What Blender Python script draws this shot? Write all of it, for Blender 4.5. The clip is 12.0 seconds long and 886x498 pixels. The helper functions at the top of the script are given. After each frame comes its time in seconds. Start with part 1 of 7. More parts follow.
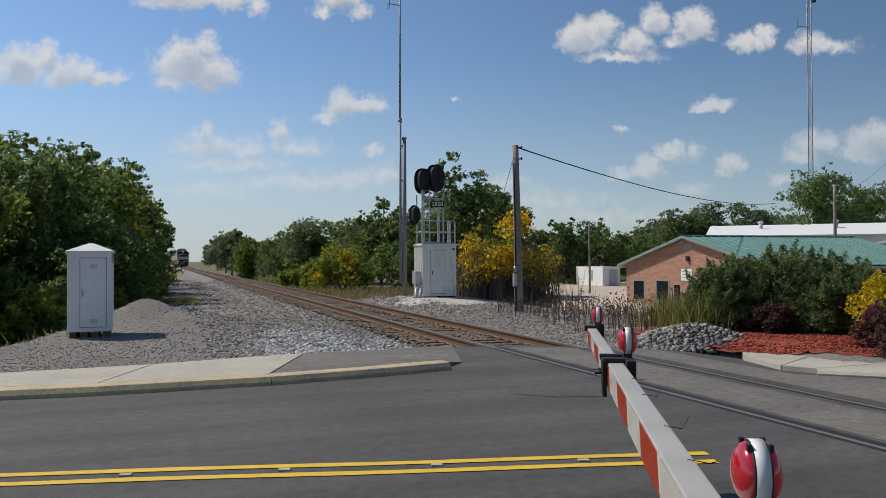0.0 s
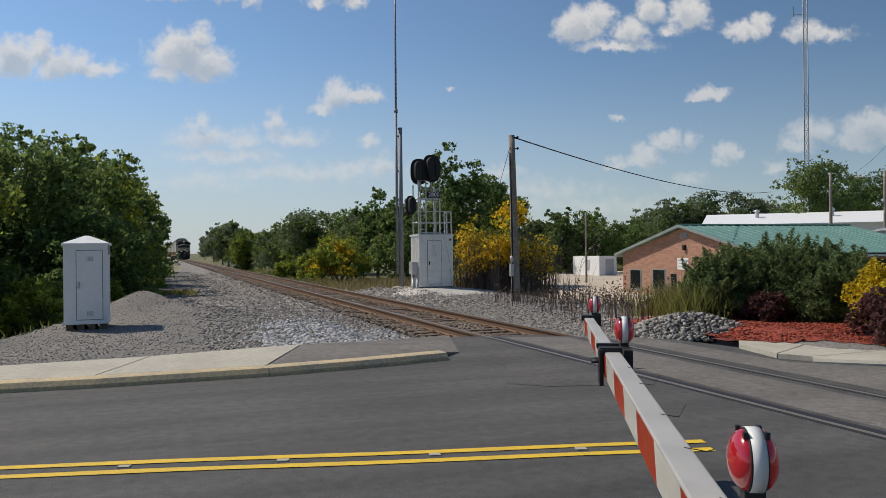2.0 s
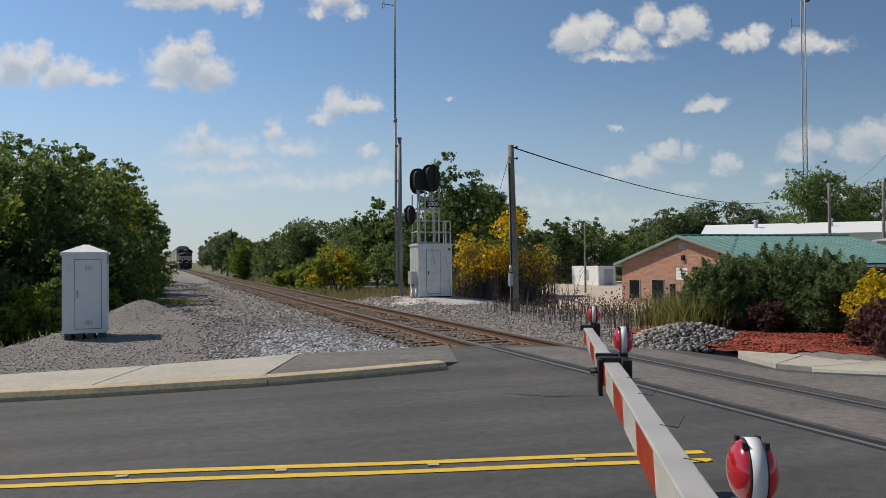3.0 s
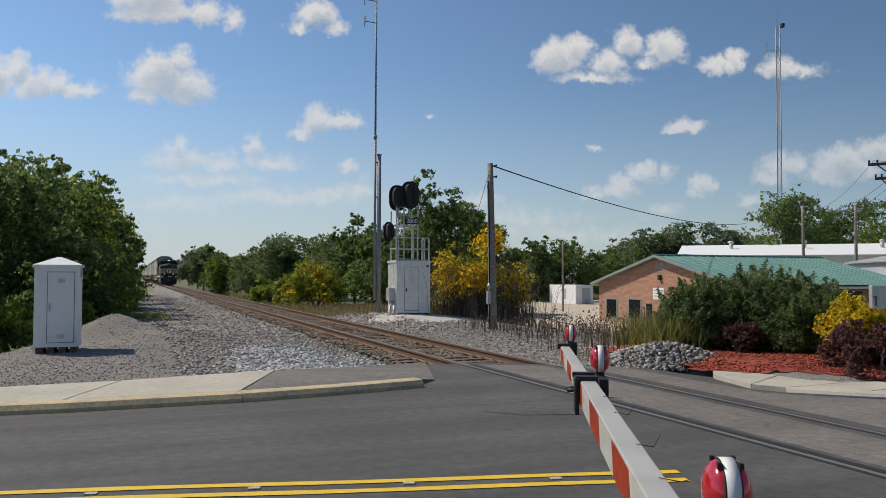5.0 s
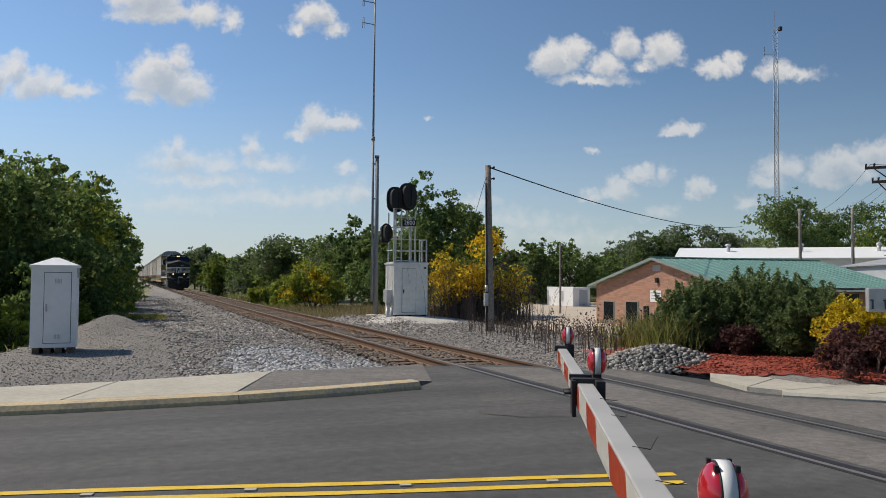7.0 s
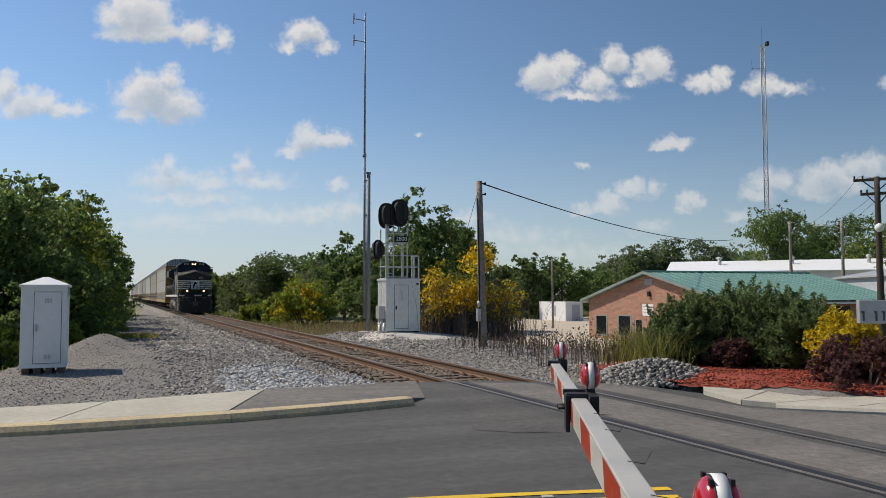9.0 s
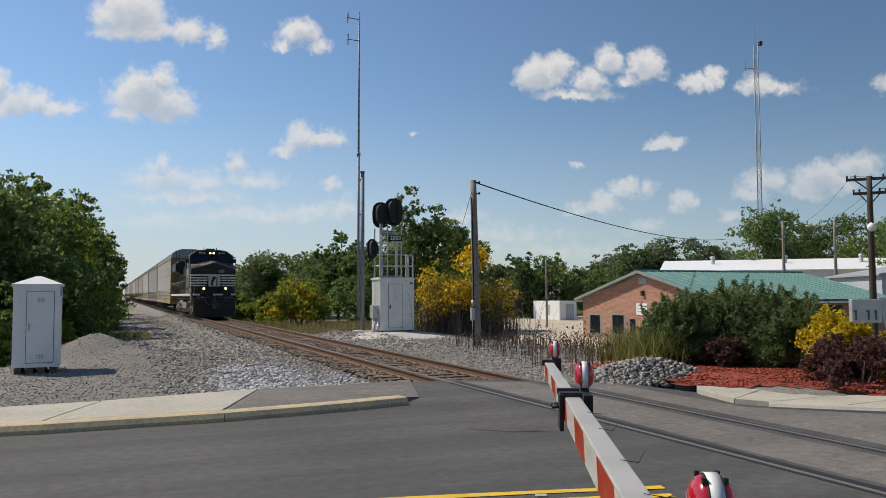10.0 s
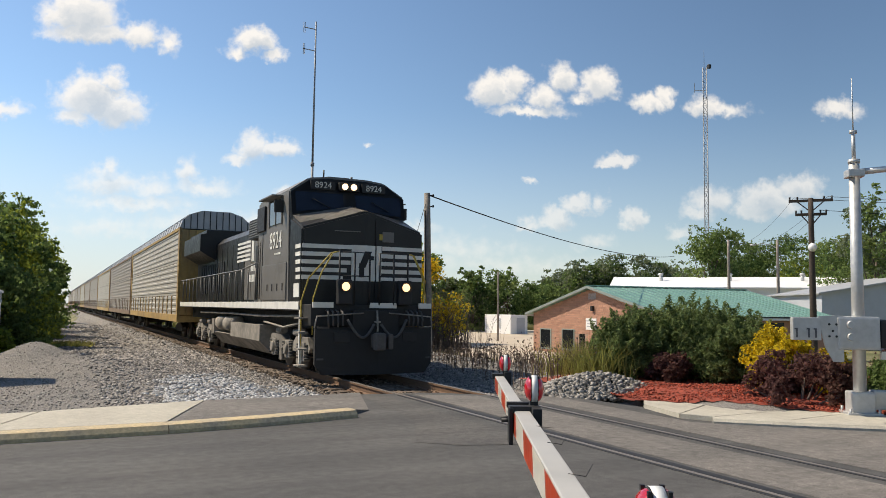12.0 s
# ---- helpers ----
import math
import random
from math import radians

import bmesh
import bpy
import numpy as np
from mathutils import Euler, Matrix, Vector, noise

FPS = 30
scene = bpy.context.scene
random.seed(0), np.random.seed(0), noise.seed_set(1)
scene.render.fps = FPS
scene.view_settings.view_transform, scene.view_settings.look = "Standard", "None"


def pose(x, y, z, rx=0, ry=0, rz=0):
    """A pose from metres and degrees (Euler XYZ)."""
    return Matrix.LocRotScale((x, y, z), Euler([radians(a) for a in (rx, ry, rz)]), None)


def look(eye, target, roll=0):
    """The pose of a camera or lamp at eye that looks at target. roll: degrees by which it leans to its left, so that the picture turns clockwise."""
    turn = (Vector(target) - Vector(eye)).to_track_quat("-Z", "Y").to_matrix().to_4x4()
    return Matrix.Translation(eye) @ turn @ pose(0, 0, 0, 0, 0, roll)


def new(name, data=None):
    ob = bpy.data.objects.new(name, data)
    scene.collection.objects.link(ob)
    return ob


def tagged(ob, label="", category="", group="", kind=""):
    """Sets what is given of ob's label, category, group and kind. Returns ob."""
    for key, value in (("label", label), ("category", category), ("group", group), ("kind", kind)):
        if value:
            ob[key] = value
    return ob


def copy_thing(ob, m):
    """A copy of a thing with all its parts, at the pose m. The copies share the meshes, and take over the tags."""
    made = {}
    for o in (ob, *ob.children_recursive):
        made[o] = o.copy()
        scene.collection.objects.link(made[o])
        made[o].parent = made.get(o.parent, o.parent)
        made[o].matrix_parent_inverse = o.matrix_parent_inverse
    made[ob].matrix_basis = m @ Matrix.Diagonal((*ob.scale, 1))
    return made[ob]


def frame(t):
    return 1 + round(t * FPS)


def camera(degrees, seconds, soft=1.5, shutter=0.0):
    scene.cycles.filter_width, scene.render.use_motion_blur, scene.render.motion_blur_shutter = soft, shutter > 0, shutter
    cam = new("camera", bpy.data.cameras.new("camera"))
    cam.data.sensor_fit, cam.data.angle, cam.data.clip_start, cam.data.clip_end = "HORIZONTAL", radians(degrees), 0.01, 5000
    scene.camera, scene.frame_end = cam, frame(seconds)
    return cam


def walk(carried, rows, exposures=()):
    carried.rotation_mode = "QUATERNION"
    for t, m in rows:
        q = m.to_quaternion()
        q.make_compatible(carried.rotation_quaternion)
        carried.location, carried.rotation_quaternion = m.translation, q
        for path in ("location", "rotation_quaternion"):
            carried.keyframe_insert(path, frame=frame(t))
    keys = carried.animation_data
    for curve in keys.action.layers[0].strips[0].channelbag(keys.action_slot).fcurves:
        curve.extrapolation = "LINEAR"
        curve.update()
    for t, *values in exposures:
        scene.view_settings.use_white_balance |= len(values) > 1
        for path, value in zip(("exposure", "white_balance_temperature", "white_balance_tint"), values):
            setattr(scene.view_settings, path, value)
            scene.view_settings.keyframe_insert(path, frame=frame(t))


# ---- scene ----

EXPOSURES = [(0.0, -0.22, 6680, 10), (3.0, -0.18, 6860, 10), (6.0, -0.12, 6860, 10), (9.0, -0.08, 6880, 10), (10.5, -0.02, 6960, 10), (11.2, 0.10, 7150, 10), (12.0, 0.34, 7400, 10)]

# Axes: +Y runs along the railway away from the road, +X to its other side; rail heads lie at z = 0.
LENS = 58.7
HEADING = -19.69
EYE = 1.6
cam = camera(LENS, 12.0, soft=0.85)
TURNS = [
    (0.0, 0.00, 0.80, 0.30), (0.5, 0.25, 0.36, 0.43), (1.0, 0.24, -0.24, 0.28), (1.5, 0.34, -0.08, 0.68),
    (2.0, -0.24, 0.10, 0.63), (2.5, -0.39, 0.48, 0.36), (3.0, -0.31, 0.80, 0.52), (5.0, -1.89, 2.04, -0.16),
    (5.5, -1.81, 2.09, -0.01), (6.0, -1.74, 2.03, -0.16), (6.5, -1.76, 1.91, -0.26), (7.0, -2.08, 2.17, -0.36),
    (9.0, -2.63, 3.32, 0.19), (9.5, -2.98, 3.22, 0.10), (10.0, -3.06, 3.26, 0.20), (10.5, -3.24, 3.40, 0.00),
    (11.0, -4.25, 3.90, -0.34), (11.5, -5.64, 4.22, -0.54), (12.0, -6.55, 4.19, -0.63),
]
walk(cam, [(t, pose(0, 0, EYE, 90 + p, r, HEADING + y)) for t, y, p, r in TURNS], EXPOSURES)

# ---- sky, clouds and sun ----
SUN_AZ, SUN_EL = -45.0, 50.0          # degrees, clockwise from +Y; above the horizon
SKY_STRENGTH, SUN_STRENGTH = 0.095, 4.3

# clouds as lobes on a far plane square to the first heading: across, up, half width, half height, thickness
CLOUDS = [
    (-.535, .230, .036, .030, 1.0), (-.505, .245, .022, .020, .8), (-.478, .222, .030, .024, .9), (-.45, .222, .02, .02, .8), (-.435, .218, .04, .014, .7),
    (-.330, .235, .040, .032, 1.0), (-.295, .222, .038, .026, 1.0), (-.345, .212, .026, .016, .7), (-.300, .258, .02, .018, .7),
    (-.330, .318, .060, .018, .9), (-.270, .316, .030, .018, .8), (-.235, .306, .016, .02, .6), (-.34, .340, .05, .03, 1.0),
    (-.130, .318, .030, .018, .9), (-.150, .302, .02, .012, .6), (-.105, .302, .02, .014, .7),
    (-.128, .178, .022, .024, .9), (-.098, .180, .030, .014, .9), (-.145, .165, .018, .010, .7),
    (-.300, .130, .050, .022, .62), (-.250, .128, .05, .018, .5), (-.300, .150, .018, .014, .6), (-.185, .130, .05, .014, .55), (-.205, .148, .014, .02, .6),
    (-.27, .108, .09, .014, .5), (-.17, .085, .16, .018, .45), (-.11, .090, .04, .010, .5), (-.30, .075, .08, .016, .4),
    (-.088, .124, .016, .012, .6), (-.072, .095, .022, .022, .6), (.018, .187, .010, .004, .5),
    (.178, .264, .034, .024, 1.0), (.205, .278, .022, .022, .9), (.245, .260, .026, .020, .8), (.268, .286, .024, .022, .9), (.320, .280, .030, .024, .9),
    (.225, .242, .06, .010, .7), (.295, .262, .02, .012, .6),
    (.388, .258, .028, .014, .9), (.410, .268, .016, .014, .8), (.465, .256, .028, .018, .8), (.490, .254, .045, .012, .6),
    (.345, .178, .026, .011, .8), (.330, .173, .016, .007, .6), (.230, .150, .014, .006, .6),
    (.262, .100, .026, .018, .9), (.290, .118, .024, .014, .8), (.225, .092, .022, .010, .6), (.322, .122, .012, .02, .5),
    (.368, .106, .020, .014, .8), (.360, .095, .015, .008, .6), (.315, .070, .03, .014, .5),
    (.475, .130, .040, .022, .7), (.455, .112, .03, .012, .6), (.555, .130, .045, .026, .95), (.530, .116, .03, .015, .8), (.43, .085, .02, .012, .6),
    (.13, .060, .10, .02, .4), (.08, .082, .04, .012, .5), (.2, .04, .2, .016, .35), (.60, .150, .04, .02, .8), (.66, .26, .04, .016, .7),
]


def node(tree, kind, **values):
    """A node with its settings and its input values or links."""
    made = tree.nodes.new(kind)
    for key, value in values.items():
        if key.startswith("in_"):
            slot = made.inputs[int(key[3:])]
            if isinstance(value, bpy.types.NodeSocket):
                tree.links.new(value, slot)
            else:
                slot.default_value = value
        elif key == "operation":
            made.operation = value
        elif key == "blend_type":
            made.blend_type = value
        elif key == "data_type":
            made.data_type = value
        elif key == "noise_dimensions":
            made.noise_dimensions = value
    return made


def math_node(tree, operation, a, b=0.0, c=0.0, clamp=False):
    made = node(tree, "ShaderNodeMath", operation=operation, in_0=a, in_1=b, in_2=c)
    made.use_clamp = clamp
    return made.outputs[0]


def smooth(tree, value, low, high):
    made = tree.nodes.new("ShaderNodeMapRange")
    made.interpolation_type = "SMOOTHSTEP"
    tree.links.new(value, made.inputs[0])
    made.inputs[1].default_value, made.inputs[2].default_value = low, high
    return made.outputs[0]


def build_sky():
    world = bpy.data.worlds.new("sky")
    scene.world = world
    world.use_nodes = True
    nt = world.node_tree
    nt.nodes.clear()
    out = nt.nodes.new("ShaderNodeOutputWorld")
    sky = nt.nodes.new("ShaderNodeTexSky")
    sky.sky_type, sky.sun_disc = "NISHITA", False
    sky.sun_elevation, sky.sun_rotation = radians(SUN_EL), radians(SUN_AZ % 360)
    sky.air_density, sky.dust_density, sky.ozone_density, sky.altitude = 1.0, 0.25, 2.0, 200
    way = nt.nodes.new("ShaderNodeTexCoord").outputs["Generated"]
    turn = Matrix.Rotation(radians(HEADING), 4, "Z") @ Matrix.Rotation(radians(0.8), 4, "X")
    axes = [turn.to_3x3() @ Vector(v) for v in ((1, 0, 0), (0, 0, 1), (0, 1, 0))]
    across, up, ahead = [node(nt, "ShaderNodeVectorMath", operation="DOT_PRODUCT", in_0=way, in_1=a).outputs["Value"] for a in axes]
    safe = math_node(nt, "MAXIMUM", ahead, 0.05)
    flat = node(nt, "ShaderNodeCombineXYZ", in_0=math_node(nt, "DIVIDE", across, safe), in_1=math_node(nt, "DIVIDE", up, safe))
    place = flat.outputs[0]
    wobble = node(nt, "ShaderNodeTexNoise", in_0=place, in_2=26.0, in_3=5.0, in_4=0.62)
    nt.links.new(place, wobble.inputs["Vector"])
    wobble.inputs["Scale"].default_value, wobble.inputs["Detail"].default_value = 30.0, 7.0
    wobble.inputs["Roughness"].default_value = 0.6
    shift = node(nt, "ShaderNodeVectorMath", operation="SUBTRACT", in_0=wobble.outputs["Color"], in_1=(0.5, 0.5, 0.5)).outputs[0]
    shift = node(nt, "ShaderNodeVectorMath", operation="MULTIPLY", in_0=shift, in_1=(0.040, 0.030, 0.0)).outputs[0]
    place2 = node(nt, "ShaderNodeVectorMath", operation="ADD", in_0=place, in_1=shift).outputs[0]
    puff = nt.nodes.new("ShaderNodeTexNoise")
    nt.links.new(place, puff.inputs["Vector"])
    puff.inputs["Scale"].default_value, puff.inputs["Detail"].default_value = 110.0, 6.0
    curl = node(nt, "ShaderNodeVectorMath", operation="SUBTRACT", in_0=puff.outputs["Color"], in_1=(0.5, 0.5, 0.5)).outputs[0]
    curl = node(nt, "ShaderNodeVectorMath", operation="MULTIPLY", in_0=curl, in_1=(0.016, 0.014, 0.0)).outputs[0]
    place2 = node(nt, "ShaderNodeVectorMath", operation="ADD", in_0=place2, in_1=curl).outputs[0]
    def depth(where):
        total = None
        for a, b, ra, rb, thick in CLOUDS:
            off = node(nt, "ShaderNodeVectorMath", operation="SUBTRACT", in_0=where, in_1=(a, b, 0)).outputs[0]
            off = node(nt, "ShaderNodeVectorMath", operation="MULTIPLY", in_0=off, in_1=(0.8 / ra, 0.72 / rb, 0)).outputs[0]
            under = node(nt, "ShaderNodeVectorMath", operation="MULTIPLY", in_0=off, in_1=(-1, -1.45, 0)).outputs[0]
            off = node(nt, "ShaderNodeVectorMath", operation="MAXIMUM", in_0=off, in_1=under).outputs[0]
            dist = node(nt, "ShaderNodeVectorMath", operation="LENGTH", in_0=off).outputs["Value"]
            lobe = math_node(nt, "MULTIPLY_ADD", dist, -thick, thick)
            total = lobe if total is None else math_node(nt, "MAXIMUM", total, lobe)
        return total

    total = depth(place2)
    above = depth(node(nt, "ShaderNodeVectorMath", operation="ADD", in_0=place2, in_1=(-0.004, 0.013, 0)).outputs[0])
    fine = node(nt, "ShaderNodeTexNoise")
    nt.links.new(place, fine.inputs["Vector"])
    fine.inputs["Scale"].default_value, fine.inputs["Detail"].default_value = 70.0, 6.0
    rough = math_node(nt, "SUBTRACT", fine.outputs[0], 0.5)
    total = math_node(nt, "MULTIPLY_ADD", rough, 0.55, total)
    cover = math_node(nt, "MULTIPLY", smooth(nt, total, 0.02, 0.56), 0.90)
    # haze near the horizon
    height = node(nt, "ShaderNodeSeparateXYZ", in_0=way).outputs[2]
    cover = math_node(nt, "MULTIPLY", cover, node(nt, "ShaderNodeMapRange", in_0=height, in_1=0.06, in_2=0.26, in_3=0.46, in_4=1.0).outputs[0])
    haze = math_node(nt, "MULTIPLY", math_node(nt, "SUBTRACT", 1.0, smooth(nt, height, -0.02, 0.26)), 0.82)
    # haze glows towards the sun and thins out away from it
    sunward = node(nt, "ShaderNodeVectorMath", operation="DOT_PRODUCT", in_0=way, in_1=(math.sin(radians(SUN_AZ)), math.cos(radians(SUN_AZ)), 0)).outputs["Value"]
    haze = math_node(nt, "MULTIPLY", haze, node(nt, "ShaderNodeMapRange", in_0=sunward, in_1=-0.1, in_2=0.8, in_3=0.36, in_4=1.0).outputs[0])
    back = nt.nodes.new("ShaderNodeBackground")
    tint = node(nt, "ShaderNodeMix", data_type="RGBA")
    tint.blend_type = "MULTIPLY"
    tint.inputs["Factor"].default_value = 1.0
    nt.links.new(sky.outputs[0], tint.inputs[6])
    tint.inputs[7].default_value = (0.88, 1.03, 1.16, 1)
    nt.links.new(tint.outputs[2], back.inputs[0])
    clear = node(nt, "ShaderNodeMapRange", in_0=sunward, in_1=-0.1, in_2=0.8, in_3=0.80 * SKY_STRENGTH, in_4=1.20 * SKY_STRENGTH).outputs[0]
    nt.links.new(clear, back.inputs[1])
    veil = nt.nodes.new("ShaderNodeBackground")
    veil.inputs[0].default_value, veil.inputs[1].default_value = (0.64, 0.71, 0.83, 1), 0.78
    mixed = nt.nodes.new("ShaderNodeMixShader")
    nt.links.new(haze, mixed.inputs[0])
    nt.links.new(back.outputs[0], mixed.inputs[1])
    nt.links.new(veil.outputs[0], mixed.inputs[2])
    shade = nt.nodes.new("ShaderNodeTexNoise")
    nt.links.new(place2, shade.inputs["Vector"])
    shade.inputs["Scale"].default_value, shade.inputs["Detail"].default_value = 34.0, 4.0
    ramp = nt.nodes.new("ShaderNodeValToRGB")
    ramp.color_ramp.elements[0].position, ramp.color_ramp.elements[0].color = 0.30, (0.47, 0.53, 0.61, 1)
    ramp.color_ramp.elements[1].position, ramp.color_ramp.elements[1].color = 0.72, (0.78, 0.785, 0.80, 1)
    dim = math_node(nt, "SUBTRACT", math_node(nt, "MULTIPLY_ADD", shade.outputs[0], 0.55, 0.50), math_node(nt, "MULTIPLY", smooth(nt, above, 0.05, 0.75), 0.42))
    nt.links.new(dim, ramp.inputs[0])
    white = nt.nodes.new("ShaderNodeBackground")
    nt.links.new(ramp.outputs[0], white.inputs[0])
    white.inputs[1].default_value = 1.0
    last = nt.nodes.new("ShaderNodeMixShader")
    nt.links.new(cover, last.inputs[0])
    nt.links.new(mixed.outputs[0], last.inputs[1])
    nt.links.new(white.outputs[0], last.inputs[2])
    nt.links.new(last.outputs[0], out.inputs[0])


build_sky()
sun = new("sun", bpy.data.lights.new("sun", "SUN"))
sun.data.energy, sun.data.angle, sun.data.color = SUN_STRENGTH, radians(0.53), (1.0, 0.93, 0.82)
_s = Vector((math.sin(radians(SUN_AZ)) * math.cos(radians(SUN_EL)), math.cos(radians(SUN_AZ)) * math.cos(radians(SUN_EL)), math.sin(radians(SUN_EL))))
sun.matrix_world = look(_s * 50, (0, 0, 0))

# ---- materials ----


def material(name, colour, rough=0.7, metal=0.0, grain=0.0, scale=20.0, stain=0.0, stain_scale=1.5, bump=0.0, second=None, emit=0.0, spec=0.5, island=0.0, coat=0.0, through_light=0.0, bump_scale=None, streak=0.0, mottle=0.0):
    """A surface of one colour with fine grain, larger stains towards a second colour, and relief."""
    m = bpy.data.materials.new(name)
    m.use_nodes = True
    nt = m.node_tree
    b = nt.nodes["Principled BSDF"]
    b.inputs["Roughness"].default_value, b.inputs["Metallic"].default_value = rough, metal
    b.inputs["Specular IOR Level"].default_value = spec
    b.inputs["Coat Weight"].default_value = coat
    base = (*colour, 1)
    other = (*(second or [c * 0.6 for c in colour]), 1)
    where = nt.nodes.new("ShaderNodeTexCoord").outputs["Object"]

    def noise_at(s, detail=5.0):
        n = nt.nodes.new("ShaderNodeTexNoise")
        nt.links.new(where, n.inputs["Vector"])
        n.inputs["Scale"].default_value, n.inputs["Detail"].default_value = s, detail
        return n.outputs[0]

    def mix(kind, factor, a, b2):
        x = node(nt, "ShaderNodeMix", data_type="RGBA")
        x.blend_type = kind
        for slot, value in ((0, factor), (6, a), (7, b2)):
            if isinstance(value, bpy.types.NodeSocket):
                nt.links.new(value, x.inputs[slot])
            else:
                x.inputs[slot].default_value = value
        return x.outputs[2]

    colour_out = None
    if stain:
        f = math_node(nt, "MULTIPLY", smooth(nt, noise_at(stain_scale, 6.0), 0.38, 0.68), stain)
        colour_out = mix("MIX", f, base, other)
    if streak:
        turn = nt.nodes.new("ShaderNodeMapping")
        nt.links.new(where, turn.inputs["Vector"])
        turn.inputs["Rotation"].default_value = (0, 0, radians(14.9))
        turn.inputs["Scale"].default_value = (0.12, 1.6, 1.0)
        n = nt.nodes.new("ShaderNodeTexNoise")
        nt.links.new(turn.outputs[0], n.inputs["Vector"])
        n.inputs["Scale"].default_value, n.inputs["Detail"].default_value = 1.0, 5.0
        v = node(nt, "ShaderNodeMapRange", in_0=n.outputs[0], in_1=0.3, in_2=0.7, in_3=1 - streak, in_4=1 + streak).outputs[0]
        grey = node(nt, "ShaderNodeCombineXYZ", in_0=v, in_1=v, in_2=v).outputs[0]
        colour_out = mix("MULTIPLY", 1.0, colour_out if colour_out is not None else base, grey)
    if mottle:
        v = node(nt, "ShaderNodeMapRange", in_0=noise_at(9.0, 7.0), in_1=0.3, in_2=0.7, in_3=1 - mottle, in_4=1 + mottle).outputs[0]
        grey = node(nt, "ShaderNodeCombineXYZ", in_0=v, in_1=v, in_2=v).outputs[0]
        colour_out = mix("MULTIPLY", 1.0, colour_out if colour_out is not None else base, grey)
    if grain:
        g = noise_at(scale, 6.0)
        v = node(nt, "ShaderNodeMapRange", in_0=g, in_1=0.3, in_2=0.7, in_3=1 - grain, in_4=1 + grain).outputs[0]
        grey = node(nt, "ShaderNodeCombineXYZ", in_0=v, in_1=v, in_2=v).outputs[0]
        colour_out = mix("MULTIPLY", 1.0, colour_out if colour_out is not None else base, grey)
        r = node(nt, "ShaderNodeMapRange", in_0=g, in_1=0.3, in_2=0.7, in_3=max(0.02, rough - 0.1), in_4=min(1, rough + 0.1)).outputs[0]
        nt.links.new(r, b.inputs["Roughness"])
    if island:
        geo = nt.nodes.new("ShaderNodeNewGeometry").outputs["Random Per Island"]
        v = node(nt, "ShaderNodeMapRange", in_0=geo, in_1=0.0, in_2=1.0, in_3=1 - island, in_4=1 + island).outputs[0]
        grey = node(nt, "ShaderNodeCombineXYZ", in_0=v, in_1=v, in_2=v).outputs[0]
        colour_out = mix("MULTIPLY", 1.0, colour_out if colour_out is not None else base, grey)
    if colour_out is None:
        b.inputs["Base Color"].default_value = base
    else:
        nt.links.new(colour_out, b.inputs["Base Color"])
    if bump:
        bm_node = nt.nodes.new("ShaderNodeBump")
        bm_node.inputs["Strength"].default_value, bm_node.inputs["Distance"].default_value = 1.0, bump
        nt.links.new(noise_at(bump_scale or scale, 4.0), bm_node.inputs["Height"])
        nt.links.new(bm_node.outputs[0], b.inputs["Normal"])
    if emit:
        b.inputs["Emission Color"].default_value, b.inputs["Emission Strength"].default_value = base, emit
    if through_light:
        out = nt.nodes["Material Output"]
        tl = nt.nodes.new("ShaderNodeBsdfTranslucent")
        if colour_out is None:
            tl.inputs[0].default_value = base
        else:
            nt.links.new(colour_out, tl.inputs[0])
        ms = nt.nodes.new("ShaderNodeMixShader")
        ms.inputs[0].default_value = through_light
        nt.links.new(b.outputs[0], ms.inputs[1])
        nt.links.new(tl.outputs[0], ms.inputs[2])
        nt.links.new(ms.outputs[0], out.inputs[0])
    return m


ASPHALT = material("asphalt", (0.064, 0.062, 0.060), 0.85, grain=0.55, scale=75, stain=0.6, stain_scale=0.35, second=(0.095, 0.090, 0.084), bump=0.004, streak=0.28, mottle=0.22)
ASPHALT_OLD = material("older_asphalt", (0.165, 0.150, 0.135), 0.88, grain=0.5, scale=70, stain=0.6, stain_scale=0.8, second=(0.105, 0.098, 0.09), bump=0.006, streak=0.12, mottle=0.25)
ASPHALT_MID = material("worn_asphalt", (0.090, 0.084, 0.078), 0.88, grain=0.5, scale=70, stain=0.7, stain_scale=0.9, second=(0.068, 0.065, 0.062), bump=0.005, streak=0.2, mottle=0.25)
YELLOW_PAINT = material("yellow_road_paint", (0.72, 0.47, 0.02), 0.6, grain=0.15, scale=60, stain=0.35, stain_scale=3.0, second=(0.5, 0.34, 0.05))
CONCRETE = material("concrete", (0.44, 0.41, 0.34), 0.85, grain=0.12, scale=40, stain=0.5, stain_scale=1.2, second=(0.34, 0.31, 0.26), bump=0.002, mottle=0.1)
KERB_PAINT = material("worn_yellow_kerb", (0.52, 0.41, 0.24), 0.8, grain=0.2, scale=25, stain=0.8, stain_scale=2.5, second=(0.38, 0.32, 0.23), bump=0.003)
GRAVEL = material("grey_gravel", (0.235, 0.215, 0.195), 0.95, grain=0.7, scale=42, stain=0.7, stain_scale=0.5, second=(0.19, 0.18, 0.165), bump=0.04)
STONE = material("ballast_stone", (0.265, 0.245, 0.225), 0.9, grain=0.2, scale=30, island=0.65)
STONE_FRESH = material("fresh_ballast_stone", (0.34, 0.345, 0.35), 0.85, grain=0.15, scale=30, island=0.55)
STONE_BROWN = material("rust_stained_ballast", (0.17, 0.135, 0.105), 0.9, grain=0.2, scale=30, island=0.5)
STONE_WHITE = material("pale_rock", (0.25, 0.235, 0.215), 0.9, grain=0.2, scale=12, island=0.6)
